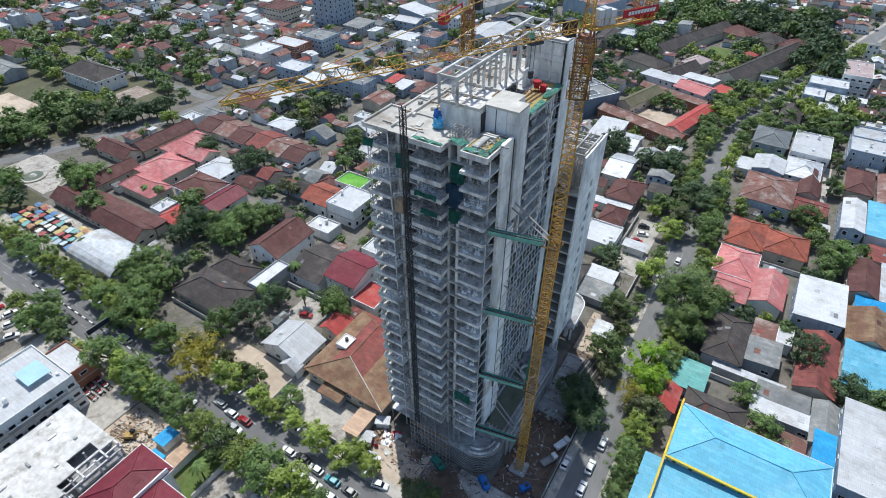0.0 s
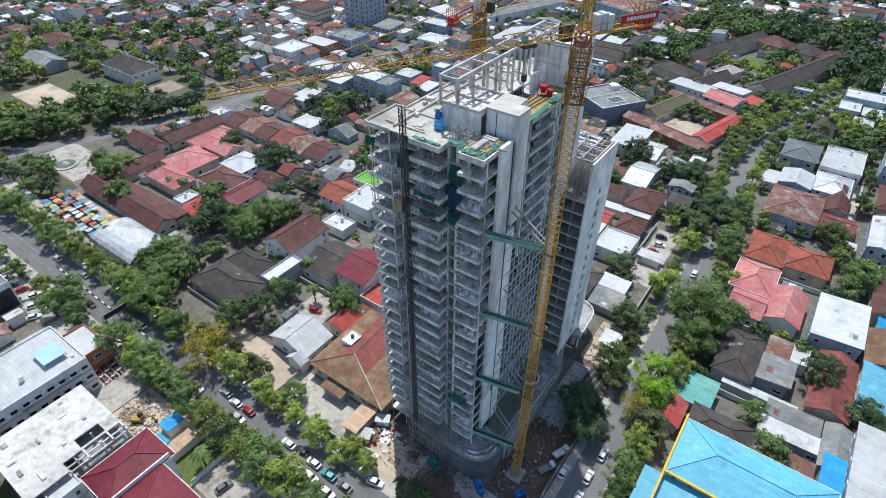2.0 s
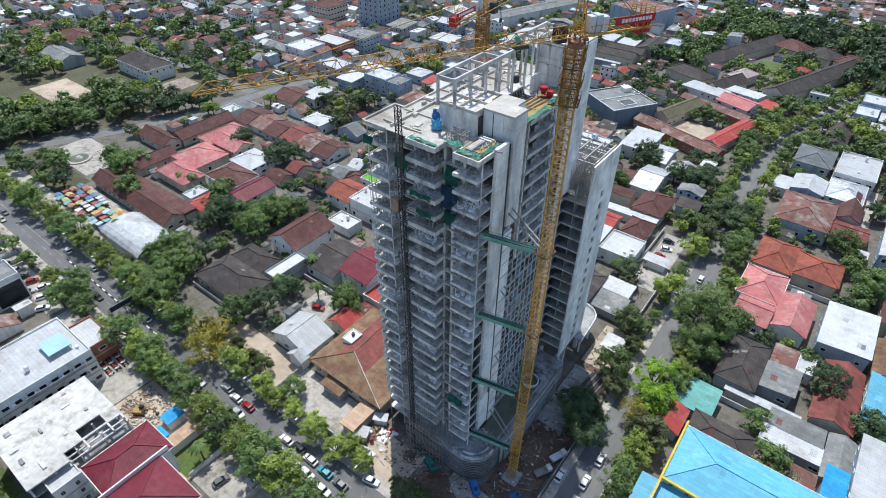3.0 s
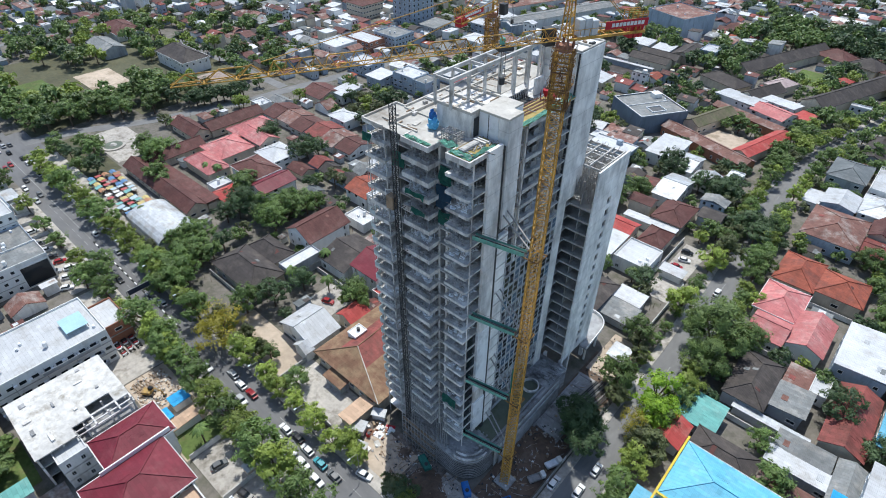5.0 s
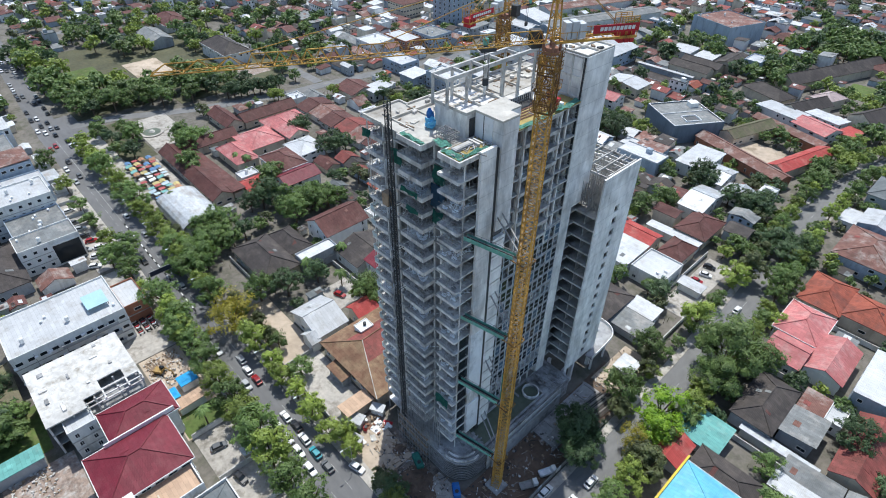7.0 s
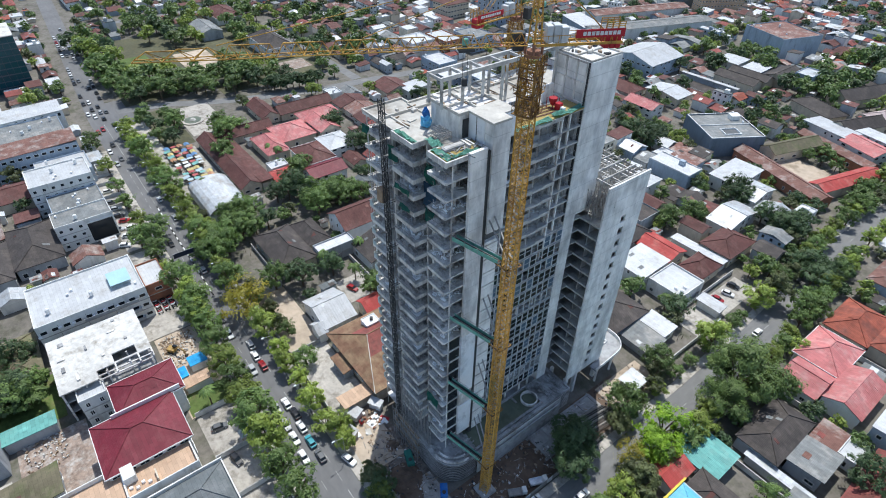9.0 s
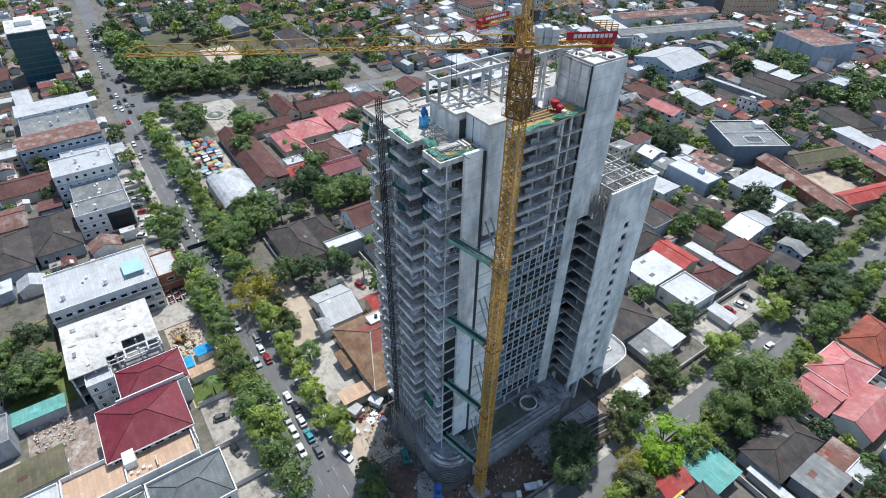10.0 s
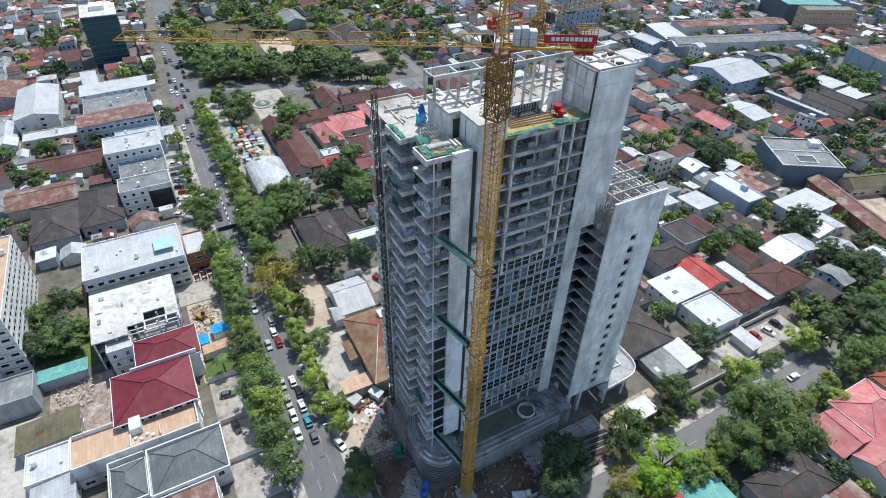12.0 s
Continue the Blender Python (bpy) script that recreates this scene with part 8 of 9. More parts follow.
for x, y, colour in AVENUE_CARS:
    car(x, y, 0 if y < 45 else 180, colour, group="traffic")
for x, y, colour in ((-8.6, 91, "white"), (-9.0, 83.1, "white"), (-8.8, 76.6, "white"), (-14.6, 80.9, "white"), (-10.9, 176.3, "white")):
    car(x, y, 90, colour, 0.045, "parked cars")
for x, y, colour, turn in ((-50.4, 51.4, "white", 14), (-105.5, 84.7, "red", 20), (-79.3, 29, "grey", 80), (-67.6, 29, "black", 10), (-26.4, 185.4, "white", 15), (-27.4, 190.5, "black", 10), (-27, 180, "red", 12), (-182.1, 31.7, "white", 70),
                           (-176.5, 29.4, "white", 60), (-193.2, 33.2, "red", 75), (-187, 34.2, "white", 80), (-188.7, 30, "silver", 60), (-198, 32, "black", 80), (-204, 32.5, "silver", 75), (-210, 32, "grey", 80), (-220, 33, "white", 85), (-176.6, 33.5, "silver", 60)):
    car(x, y, turn, colour, 0.13, "parked cars")
car_rng = random.Random(8)
for i in range(64):
    x = car_rng.uniform(-480, -240)
    lane = car_rng.choice((-4.2, -1.6, 1.6, 4.2))
    y = avenue_mid(x) + lane
    if all(abs(x - o.location.x) > 5.5 or abs(y - o.location.y) > 2.2 for o in scene.objects if o.name.startswith("car") and o.type == "EMPTY"):
        car(x, y, 0 if lane < 0 else 180, car_rng.choice(("white", "silver", "black", "white", "grey", "white", "silver", "black", "red")), group="traffic", near=False)

# ---- on the tower's roof and floors ----
def crumpled(seed, size, lift):
    """A heap of sheeting: a low sphere pulled into folds."""
    rng = random.Random(seed)
    bm = bmesh.new()
    bmesh.ops.create_icosphere(bm, subdivisions=3, radius=1.0)
    for v in bm.verts:
        n = noise.noise(v.co * 1.7 + Vector((seed, 0, 0))) + 0.6 * noise.noise(v.co * 4.1)
        v.co = Vector((v.co.x * size[0], v.co.y * size[1], (v.co.z + 0.85) * size[2])) * (1 + 0.42 * n)
        v.co.z = max(v.co.z, 0) + lift
    return bm


def sheet(name, x0, x1, y0, y1, z, sag, seed, nx=10, ny=6):
    """A loose net or tarpaulin with folds, thick enough to be solid."""
    bm = bmesh.new()
    grid = [[None] * (ny + 1) for _ in range(nx + 1)]
    for i in range(nx + 1):
        for j in range(ny + 1):
            px, py = x0 + (x1 - x0) * i / nx, y0 + (y1 - y0) * j / ny
            grid[i][j] = bm.verts.new((px, py, z + sag * noise.noise(Vector((px * 0.9, py * 0.9, seed)))))
    for i in range(nx):
        for j in range(ny):
            bm.faces.new((grid[i][j], grid[i + 1][j], grid[i + 1][j + 1], grid[i][j + 1]))
    bmesh.ops.solidify(bm, geom=bm.faces[:], thickness=0.04)
    return bm


M_SKYTARP = surface("sky_blue_tarp", (0.12, 0.42, 0.68), rough=0.5, vary=0.25, grain=1)
M_REBAR = surface("rebar", (0.2, 0.11, 0.08), rough=0.75, vary=0.3, grain=2)
top = ZR + 0.12
t = thing("tarpaulin", "crumpled blue tarpaulin over a heap on the roof", "tarpaulin", at=(-47.6, 74.0, top))
part("lower_sheet", crumpled(3, (1.1, 0.9, 1.0), 0), M_SKYTARP, t)
up = part("upper_sheet", crumpled(9, (0.7, 0.5, 1.1), 1.3), M_BLUE, t, "deep blue sheet")
up.location = (-0.3, 0.3, 0)
t = thing("tarpaulin", "small blue tarpaulin lying on the roof slab", "tarpaulin", at=(-51.5, 83.5, top))
part("fold", crumpled(5, (1.4, 0.7, 0.3), 0), M_BLUE, t)
cage = thing("scaffold_stack", "stack of pale scaffold frames on the roof", "scaffold", at=(-42.6, 73.4, top))
for i in range(7):
    x = -1.6 + 0.55 * i
    part("frame", bars(((x, -1, 0), (x, -1, 1.5)), ((x, 1, 0), (x, 1, 1.5)), ((x, -1, 1.5), (x, 1, 1.5)), ((x, -1, 0.7), (x, 1, 0.7)), ((x, -1, 0), (x, 1, 1.5)), w=0.1), M_TUBE, cage)
part("rail", bars(((-1.7, -1, 1.5), (1.8, -1, 1.5)), ((-1.7, 1, 1.5), (1.8, 1, 1.5)), ((-1.7, -1, 0.7), (1.8, -1, 0.7)), w=0.1), M_TUBE, cage)
form = thing("beam_formwork", "long pale beam formwork on the plywood deck", "formwork", at=(-38.2, 72.6, ZR + 0.2))
part("box", bevelled(boxes((-0.9, 0.3, -1.9, 2.2, 0.1, 0.5)), 0.04), M_RAW_DARK, form)
part("lid", boxes((-0.7, 0.1, -1.6, 1.9, 0.51, 0.57)), M_AGED, form)
part("runner", boxes((-1.3, 1.2, 2.4, 2.8, 0, 0.5), (-1.3, 1.2, 3.3, 3.6, 0, 0.4)), M_CONC, form)
bucket = thing("concrete_bucket", "red concrete skip standing on the deck", "skip", at=(-40.0, 97.4, ZR + 0.25))
bm = bmesh.new()
add_cyl(bm, 0, 0, 0.5, 1.5, 0.35, 14, 0.8)
add_cyl(bm, 0, 0, 1.5, 1.9, 0.8, 14)
part("skip", bm, M_RED, bucket)
part("frame", bars(((-0.8, -0.8, 0), (-0.8, -0.8, 1.9)), ((0.8, -0.8, 0), (0.8, -0.8, 1.9)), ((0.8, 0.8, 0), (0.8, 0.8, 1.9)), ((-0.8, 0.8, 0), (-0.8, 0.8, 1.9)), ((-0.8, -0.8, 0.1), (0.8, -0.8, 0.1)), ((-0.8, 0.8, 0.1), (0.8, 0.8, 0.1)), w=0.12), M_RED, bucket)
part("hopper", bevelled(boxes((0.9, 2.0, -0.5, 0.6, 0, 1.4)), 0.08), M_RED, bucket, "red hopper box beside the skip")
part("motor", bevelled(boxes((2.1, 2.9, -0.3, 0.4, 0, 0.9)), 0.06), M_PANEL, bucket, "pale motor housing")
REBAR_ME = mesh_of("rebar_bundle", bars(*[((0.14 * i, 0, 0.08), (0.14 * i, 11, 0.08)) for i in range(3)], w=0.1), M_REBAR)
for k in range(4):
    b = tagged(piece("rebar_bundle", REBAR_ME, None, None, "", pose(-41.4 + 0.75 * k, 85.6 + 0.4 * k, ZR + 0.27, 0, 0, -1.5 * k)), "bundle of long rust-brown reinforcing bars on the deck", "rebar", "rebar bundles")
starter = thing("starter_bars", "row of dark upright starter bars by the roof shaft", "rebar", at=(-43.4, 85.5, ZR + 0.3))
STARTER = mesh_of("starter_bar", bars(((0, 0, 0), (0, 0, 1.5)), w=0.09), M_STEEL)
for i in range(34):
    piece("starter_bar", STARTER, None, starter, "", pose(0.25 * (i % 2), 0.3 * i, 0))
part("tie_bar", bars(((0, 0, 0.8), (0, 9.8, 0.8)), w=0.09), M_STEEL, starter)
tagged(part("precast_panel", bevelled(boxes((-43.2, -42.6, 97.6, 100.2, ZR + 0.1, ZR + 3.4)), 0.06), M_CONC), "grey precast panel standing on the roof", "panel")
for x0, x1, y0, y1, zz, seed in ((-37.3, -36.0, 84.8, 93.5, ZR + 0.5, 1), (-37.6, -36.1, 94.5, 102, ZR + 0.55, 2), (-40, -35.4, 69.3, 70.6, ZR + 0.5, 3), (-36.2, -35.4, 70.5, 77, ZR + 0.5, 4),
                                 (-49, -43.5, 68.3, 69.4, ZR + 0.5, 5), (-43.6, -40.2, 70.6, 72.2, ZR + 0.4, 6)):
    n = sheet("net", x0, x1, y0, y1, zz, 0.7, seed)
    tagged(part("safety_net", n, M_NET_L), "loose green safety net along the roof edge", "net", "safety nets")
for x0, x1, z0, z1, yy in ((-42.8, -40.2, 79.0, 82.6, 70.7), (-43.2, -40.4, 70.6, 73.4, 70.7), (-48.6, -44.0, 75.9, 77.0, 68.0), (-47.5, -43.6, 72.5, 73.6, 68.0), (-39.9, -36.0, 23.4, 26.0, 68.5), (-54.2, -51.2, 78.5, 81.5, 70.6), (-59.7, -57.5, 82.3, 84, 68.5)):
    bm = sheet("net", x0, x1, z0, z1, 0, 0.5, x0)
    for v in bm.verts:
        v.co = Vector((v.co.x, yy + v.co.z - 0.3, v.co.y))
    tagged(part("safety_net", bm, M_NET), "green safety net hung across the open front", "net", "safety nets")
bm = sheet("net", -44.0, -40.4, 73.6, 78.4, 0, 0.3, 4)
for v in bm.verts:
    v.co = Vector((v.co.x, 70.75 + v.co.z, v.co.y))
tagged(part("safety_net", bm, surface("blue_net", (0.06, 0.13, 0.22), rough=0.9)), "dark blue safety net hung across the open front", "net", "safety nets")
for k in range(7):
    tagged(part("roof_beam", boxes((-57.2, -48.6, 71 + 5.6 * k, 71.25 + 5.6 * k, top, top + 0.28)), M_ROOFSLAB), "pale low roof beam", "beam", "roof beams")
crate_rng = random.Random(21)
for k in range(26):
    x, y, w = crate_rng.uniform(-56.6, -49), crate_rng.uniform(70, 108), crate_rng.uniform(0.3, 0.9)
    ob = tagged(part("material_crate", bevelled(boxes((-w, w, -w * 0.6, w * 0.6, 0, crate_rng.uniform(0.2, 0.6))), 0.03), crate_rng.choice((M_TIMBER, M_ROOFSLAB, M_TUBE, M_CONC))), "small pile of building material on the roof", "material", "roof materials")
    ob.matrix_basis = pose(x, y, top, 0, 0, crate_rng.uniform(0, 180))
for k in range(12):
    x, y, w = crate_rng.uniform(-44.3, -37.5), crate_rng.uniform(103, 110.5), crate_rng.uniform(0.3, 0.8)
    ob = tagged(part("material_crate", bevelled(boxes((-w, w, -w * 0.5, w * 0.5, 0, crate_rng.uniform(0.2, 0.7))), 0.03), crate_rng.choice((M_TIMBER, M_ROOFSLAB, M_STEEL))), "small pile of building material on the core roof", "material", "roof materials")
    ob.matrix_basis = pose(x, y, 94.6, 0, 0, crate_rng.uniform(0, 180))


def floor_clutter(seed, spots):
    """Props, blocks, boards and sacks lying about one open floor."""
    rng = random.Random(seed)
    bm = bmesh.new()
    for x0, x1, y0, y1, n in spots:
        for i in range(n):
            x, y = rng.uniform(x0, x1), rng.uniform(y0, y1)
            kind = rng.random()
            if kind < 0.35:
                w, d, h = rng.uniform(0.1, 0.42), rng.uniform(0.1, 0.38), rng.uniform(0.12, 0.6)
                add_box(bm, x - w, x + w, y - d, y + d, 0, h)
            elif kind < 0.7:
                add_bar(bm, (x, y, 0), (x + rng.uniform(-0.5, 0.5), y + rng.uniform(-0.3, 0.3), rng.uniform(1.2, 3.0)), 0.07)
            else:
                a = rng.uniform(0, 3.14)
                add_bar(bm, (x, y, rng.uniform(0.1, 0.4)), (x + 1.6 * math.cos(a), y + 1.6 * math.sin(a), rng.uniform(0.1, 1.2)), 0.09)
    return bm


SPOTS = ((-49, -44, 68.8, 74, 90), (-39.6, -36, 69.3, 75, 46), (-54, -50, 71.5, 75, 24), (-59.3, -55, 69.2, 73, 40), (-43, -40.4, 71.4, 74, 20), (-40.5, -37.4, 82, 102, 130))
CLUTTER = [mesh_of("floor_clutter", floor_clutter(k, SPOTS), m) for k, m in ((1, M_TUBE), (2, M_RAW_DARK), (3, M_PANEL))]
for k, z in enumerate(LEVELS):
    if k < 21:
        tagged(piece("floor_clutter", CLUTTER[k % 3], None, None, "", pose(0, 0, z)), "props, blocks and boards scattered on an open floor", "building materials", kind="stuff")
# thin tube rails on the balconies of every storey
RAILS = (mesh_of("guard_rail", bars(((-49.5, 68.2, 1.1), (-43.4, 68.2, 1.1)), *[((x, 68.2, 0.2), (x, 68.2, 1.15)) for x in (-49.4, -47.4, -45.4, -43.5)], w=0.07), M_TUBE),
         mesh_of("guard_rail", bars(((-40, 68.9, 1.1), (-35.15, 68.9, 1.1)), ((-35.2, 68.85, 1.1), (-35.2, 73.2, 1.1)), ((-37.6, 68.9, 0.1), (-37.6, 68.9, 1.15)), w=0.07), M_TUBE),
         mesh_of("guard_rail", bars(((-59.8, 68.8, 1.1), (-54.6, 68.8, 1.1)), *[((x, 68.82, 0), (x, 68.82, 3.0)) for x in (-59.7, -58.2, -56.6)], w=0.07), M_TUBE))
for k, z in enumerate(LEVELS[2:]):
    for rail in RAILS:
        piece("guard_rail", rail, None, tower, "", pose(-TX, -TY, z))
LIP = mesh_of("glass_balustrade", boxes((-60.03, -59.96, 68.7, 76.8, 0.1, 1.0), (-59.8, -58.4, 68.57, 68.63, 0.1, 1.0)), surface("pale_glass", (0.45, 0.55, 0.58), rough=0.15, vary=0.1))
for z in LEVELS[5:]:
    piece("glass_balustrade", LIP, None, tower, "pale glass balustrade", pose(-TX, -TY, z))

# ---- on the building site ----
def container(x, y, turn, material, label, size=(4.4, 2.2, 2.0), lid=None):
    c = thing("site_container", label, "container", "site containers", at=(x, y, 0.15), turn=turn)
    w, d, h = size
    part("box", bevelled(boxes((-w / 2, w / 2, -d / 2, d / 2, 0, h)), 0.05), material, c)
    for i in range(int(w / 0.5)):
        px = -w / 2 + 0.25 + 0.5 * i
        part("rib", boxes((px - 0.06, px + 0.06, -d / 2 - 0.05, d / 2 + 0.05, 0.1, h - 0.1)), material, c)
    if lid:
        roof = part("roof", roof_solid("shed_x", w, d, 0.35, 0.3, 0.08), ROOFS[lid], c, "sloping sheet roof")
        roof.location = (0, 0, h + 0.1)
    else:
        bm = bmesh.new()
        add_cyl(bm, w * 0.2, 0, h, h + 0.25, 0.45, 14)
        part("hatch", bm, M_STEEL, c, "dark round hatch")
    return c


container(-29.3, 65.2, -35, M_BLUE, "blue steel tank box on the site ground", (3.4, 1.7, 1.6))
container(-41.5, 63.6, -20, M_NET, "green steel box beside the podium", (4.2, 1.8, 1.4))
container(-20.5, 69.5, 60, M_BLUE, "blue covered heap beside the crane", (2.6, 1.5, 1.2))
container(-60.0, 65.4, 28, WALLS["white"], "open white site cabin by the fence", (3.4, 1.8, 2.2), "white")
container(-61.0, 59.2, 22, WALLS["white"], "white site hut with a white sheet roof", (3.4, 2.6, 2.2), "white")
container(-56.4, 55.6, 18, WALLS["cream"], "cream site hut with a pale sheet roof", (3.0, 1.8, 2.0), "silver")
container(-58.0, 59.6, 30, M_RED, "small red site box among the clutter", (0.9, 0.9, 1.3))
bin_rng = random.Random(41)
for i in range(26):
    w, d, h = bin_rng.uniform(0.4, 1.5), bin_rng.uniform(0.3, 1.0), bin_rng.uniform(0.2, 0.9)
    x, y = -57.4 + bin_rng.uniform(-2.6, 3.2), 62.2 + bin_rng.uniform(-2.2, 3.4)
    m, what = bin_rng.choice(((M_WHITE, "white"), (M_WHITE, "white"), (M_PANEL, "grey"), (M_RUST, "rusty"), (M_TIMBER, "brown"), (M_PANEL, "grey")))
    ob = tagged(part("crate", bevelled(boxes((-w / 2, w / 2, -d / 2, d / 2, 0, h)), 0.04), m), f"{what} crate in the clutter beside the site track", "crate", "site crates")
    ob.matrix_basis = pose(x, y, 0.14, 0, 0, bin_rng.uniform(0, 180))


def truck(x, y, turn, cab, bed, label):
    k = thing("truck", label, "truck", "site trucks", at=(x, y, 0.12), turn=turn)
    k.matrix_basis = k.matrix_basis @ Matrix.Diagonal((0.72, 0.75, 0.75, 1))
    part("chassis", boxes((-3.0, 2.6, -0.5, 0.5, 0.55, 0.8)), M_STEEL, k)
    part("cab", bevelled(boxes((1.4, 3.0, -1.05, 1.05, 0.6, 2.5)), 0.12), cab, k)
    part("windscreen", boxes((3.0, 3.03, -0.9, 0.9, 1.5, 2.3)), M_GLASS, k)
    part("bed", boxes((-3.2, 1.2, -1.15, 1.15, 0.8, 0.95), (-3.2, 1.2, -1.15, -1.07, 0.95, 1.7), (-3.2, 1.2, 1.07, 1.15, 0.95, 1.7), (-3.2, -3.1, -1.07, 1.07, 0.95, 1.7), (1.1, 1.2, -1.07, 1.07, 0.95, 1.9)), bed, k)
    for sx in (-2.0, 2.1):
        for sy in (-0.95, 0.95):
            piece("wheel", TYRE, None, k, "", pose(sx, sy, 0.45) @ Matrix.Diagonal((1.35, 1.5, 1.35, 1)))


truck(-18.4, 79.2, 62, WALLS["white"], M_TUBE, "white flatbed truck parked on the site edge")
truck(-17.4, 85.2, 66, WALLS["white"], M_PANEL, "white truck with a grey bed on the site edge")

# foundation strips and long beams laid side by side on the east side of the podium
found = thing("foundation_grid", "grid of low concrete ground beams", "foundation", at=(0, 0, 0.1))
for y in (92, 96.5, 101, 105.5, 110, 114.5):
    part("ground_beam", boxes((-27.8, -20.2, y - 0.22, y + 0.22, 0, 0.5)), M_RAW_DARK, found)
for x in (-27.5, -24, -20.4):
    part("ground_beam", boxes((x - 0.22, x + 0.22, 91, 115, 0.02, 0.54)), M_RAW_DARK, found)
part("slab", boxes((-27.6, -20.6, 92.4, 115.4, 0, 0.26)), M_RAW_DARK, found, "dusty grey ground slab")
for i in range(12):
    b = tagged(part("steel_beam", boxes((-0.12, 0.12, -5.5, 5.5, 0, 0.3)), M_STEEL if i % 3 else M_TUBE), "long steel beam laid on the ground", "beam", "steel beams")
    b.matrix_basis = pose(-23.4 + 0.55 * i, 109.5 + 0.35 * i, 0.65, 0, 0, -6)
mess = random.Random(31)
bm_a, bm_b = bmesh.new(), bmesh.new()
for i in range(300):
    zone = mess.choice(((-60, -30, 56, 65.5), (-28, -17.5, 68, 92), (-28, -17.5, 66, 116), (-52, -40, 61, 66), (-27, -18, 117, 135)))
    x, y = mess.uniform(zone[0], zone[1]), mess.uniform(zone[2], zone[3])
    bm_x = bm_a if mess.random() < 0.5 else bm_b
    if mess.random() < 0.55:
        w = mess.uniform(0.08, 0.36)
        add_box(bm_x, x - w, x + w, y - w * 0.7, y + w * 0.7, 0.1, 0.14 + mess.uniform(0.1, 0.5))
    else:
        a, l = mess.uniform(0, 3.14), mess.uniform(0.8, 3.0)
        add_bar(bm_x, (x, y, 0.25), (x + l * math.cos(a), y + l * math.sin(a), 0.25 + mess.uniform(0, 0.4)), 0.14)
tagged(part("site_rubble", bm_a, M_RUBBLE), "grey rubble, blocks and offcuts strewn over the site", "rubble", kind="stuff")
tagged(part("site_rubble", bm_b, M_TIMBER), "timber offcuts and boards strewn over the site", "rubble", kind="stuff")
for i, (x, y, r, h) in enumerate(((-38, 60, 4.2, 1.3), (-33.5, 58.6, 3, 1.0), (-22.5, 88, 2.6, 0.8), (-47.5, 62.5, 1.8, 0.9), (-24.5, 82.5, 2.4, 0.9))):
    bm = bmesh.new()
    bmesh.ops.create_grid(bm, x_segments=18, y_segments=18, size=r)
    for v in bm.verts:
        q = max(0, 1 - v.co.length / r)
        v.co.z = h * q ** 0.8 * (1 + 0.6 * noise.noise(Vector((v.co.x, v.co.y, i * 3.0)))) - 0.02
    ob = tagged(part("earth_mound", bm, M_DIRT), "mound of dug brown earth on the site", "earth mound", "earth mounds")
    ob.location = (x, y, 0.1)
# small scattered waste: off-cuts, pipe ends, buckets and lumps
for colour, count, label in ((M_TUBE, 260, "short grey pipes and buckets lying about the site"), (M_STEEL, 240, "dark scrap and formwork pieces lying about the site"), (M_WHITE, 70, "white bags and scraps lying about the site")):
    bm = bmesh.new()
    for i in range(count):
        zone = mess.choice(((-56, -30, 56, 65), (-46, -20, 56, 65.5), (-28, -17.5, 66, 94), (-28, -17.5, 90, 117), (-27, -18, 117, 134)))
        x, y, w = mess.uniform(zone[0], zone[1]), mess.uniform(zone[2], zone[3]), mess.uniform(0.08, 0.3)
        if mess.random() < 0.5:
            a, l = mess.uniform(0, 3.14), mess.uniform(0.5, 2.2)
            add_bar(bm, (x, y, 0.3), (x + l * math.cos(a), y + l * math.sin(a), 0.3 + mess.uniform(0, 0.3)), 0.12)
        else:
            add_box(bm, x - w, x + w, y - w, y + w * 0.6, 0.1, 0.2 + mess.uniform(0.05, 0.5))
    tagged(part("site_litter", bm, colour), label, "building waste", kind="stuff")
# site fence of sheets
fence = thing("site_fence", "corrugated sheet fence round the building site", "fence", at=(0, 0, 0.1))
for i in range(20):
    part("fence_sheet", boxes((-44.2 + 1.5 * i, -42.75 + 1.5 * i, 55.2 + 0.05 * (i % 2), 55.28 + 0.05 * (i % 2), 0, 2.2)), M_TUBE if i % 4 else M_NET, fence)
for i in range(34):
    part("fence_sheet", boxes((-16.0, -15.92, 57 + 1.5 * i, 58.45 + 1.5 * i, 0, 1.9)), M_TUBE if i % 5 else M_PANEL, fence)

# excavator on the plot south of the avenue
ex = thing("excavator", "yellow tracked excavator on a dug-up plot", "excavator", at=(-113.5, 27.5, 0.1), turn=35)
ex.matrix_basis = ex.matrix_basis @ Matrix.Diagonal((0.8, 0.8, 0.8, 1))
M_CATY = surface("digger_yellow", (0.4, 0.26, 0.08), rough=0.6, vary=0.4, grain=2, stain=(0.2, 0.14, 0.09), stain_amount=0.5)
for s in (-1.1, 1.1):
    part("track", bevelled(boxes((-1.9, 1.9, s - 0.3, s + 0.3, 0, 0.8)), 0.15), M_STEEL, ex)
part("body", bevelled(boxes((-2.0, 1.2, -1.2, 1.2, 0.9, 2.1)), 0.12), M_CATY, ex)
part("cab", bevelled(boxes((0.0, 1.5, 0.1, 1.2, 2.1, 3.2)), 0.1), M_GLASS, ex)
part("boom", bars(((1.0, -0.3, 1.8), (3.4, -0.3, 4.2)), ((3.4, -0.3, 4.2), (5.4, -0.3, 3.2)), w=0.45), M_CATY, ex)
part("arm", bars(((5.4, -0.3, 3.4), (6.0, -0.3, 1.0)), w=0.35), M_CATY, ex)
part("shovel", bevelled(boxes((5.5, 6.4, -0.8, 0.2, 0.2, 1.0)), 0.1), M_STEEL, ex)

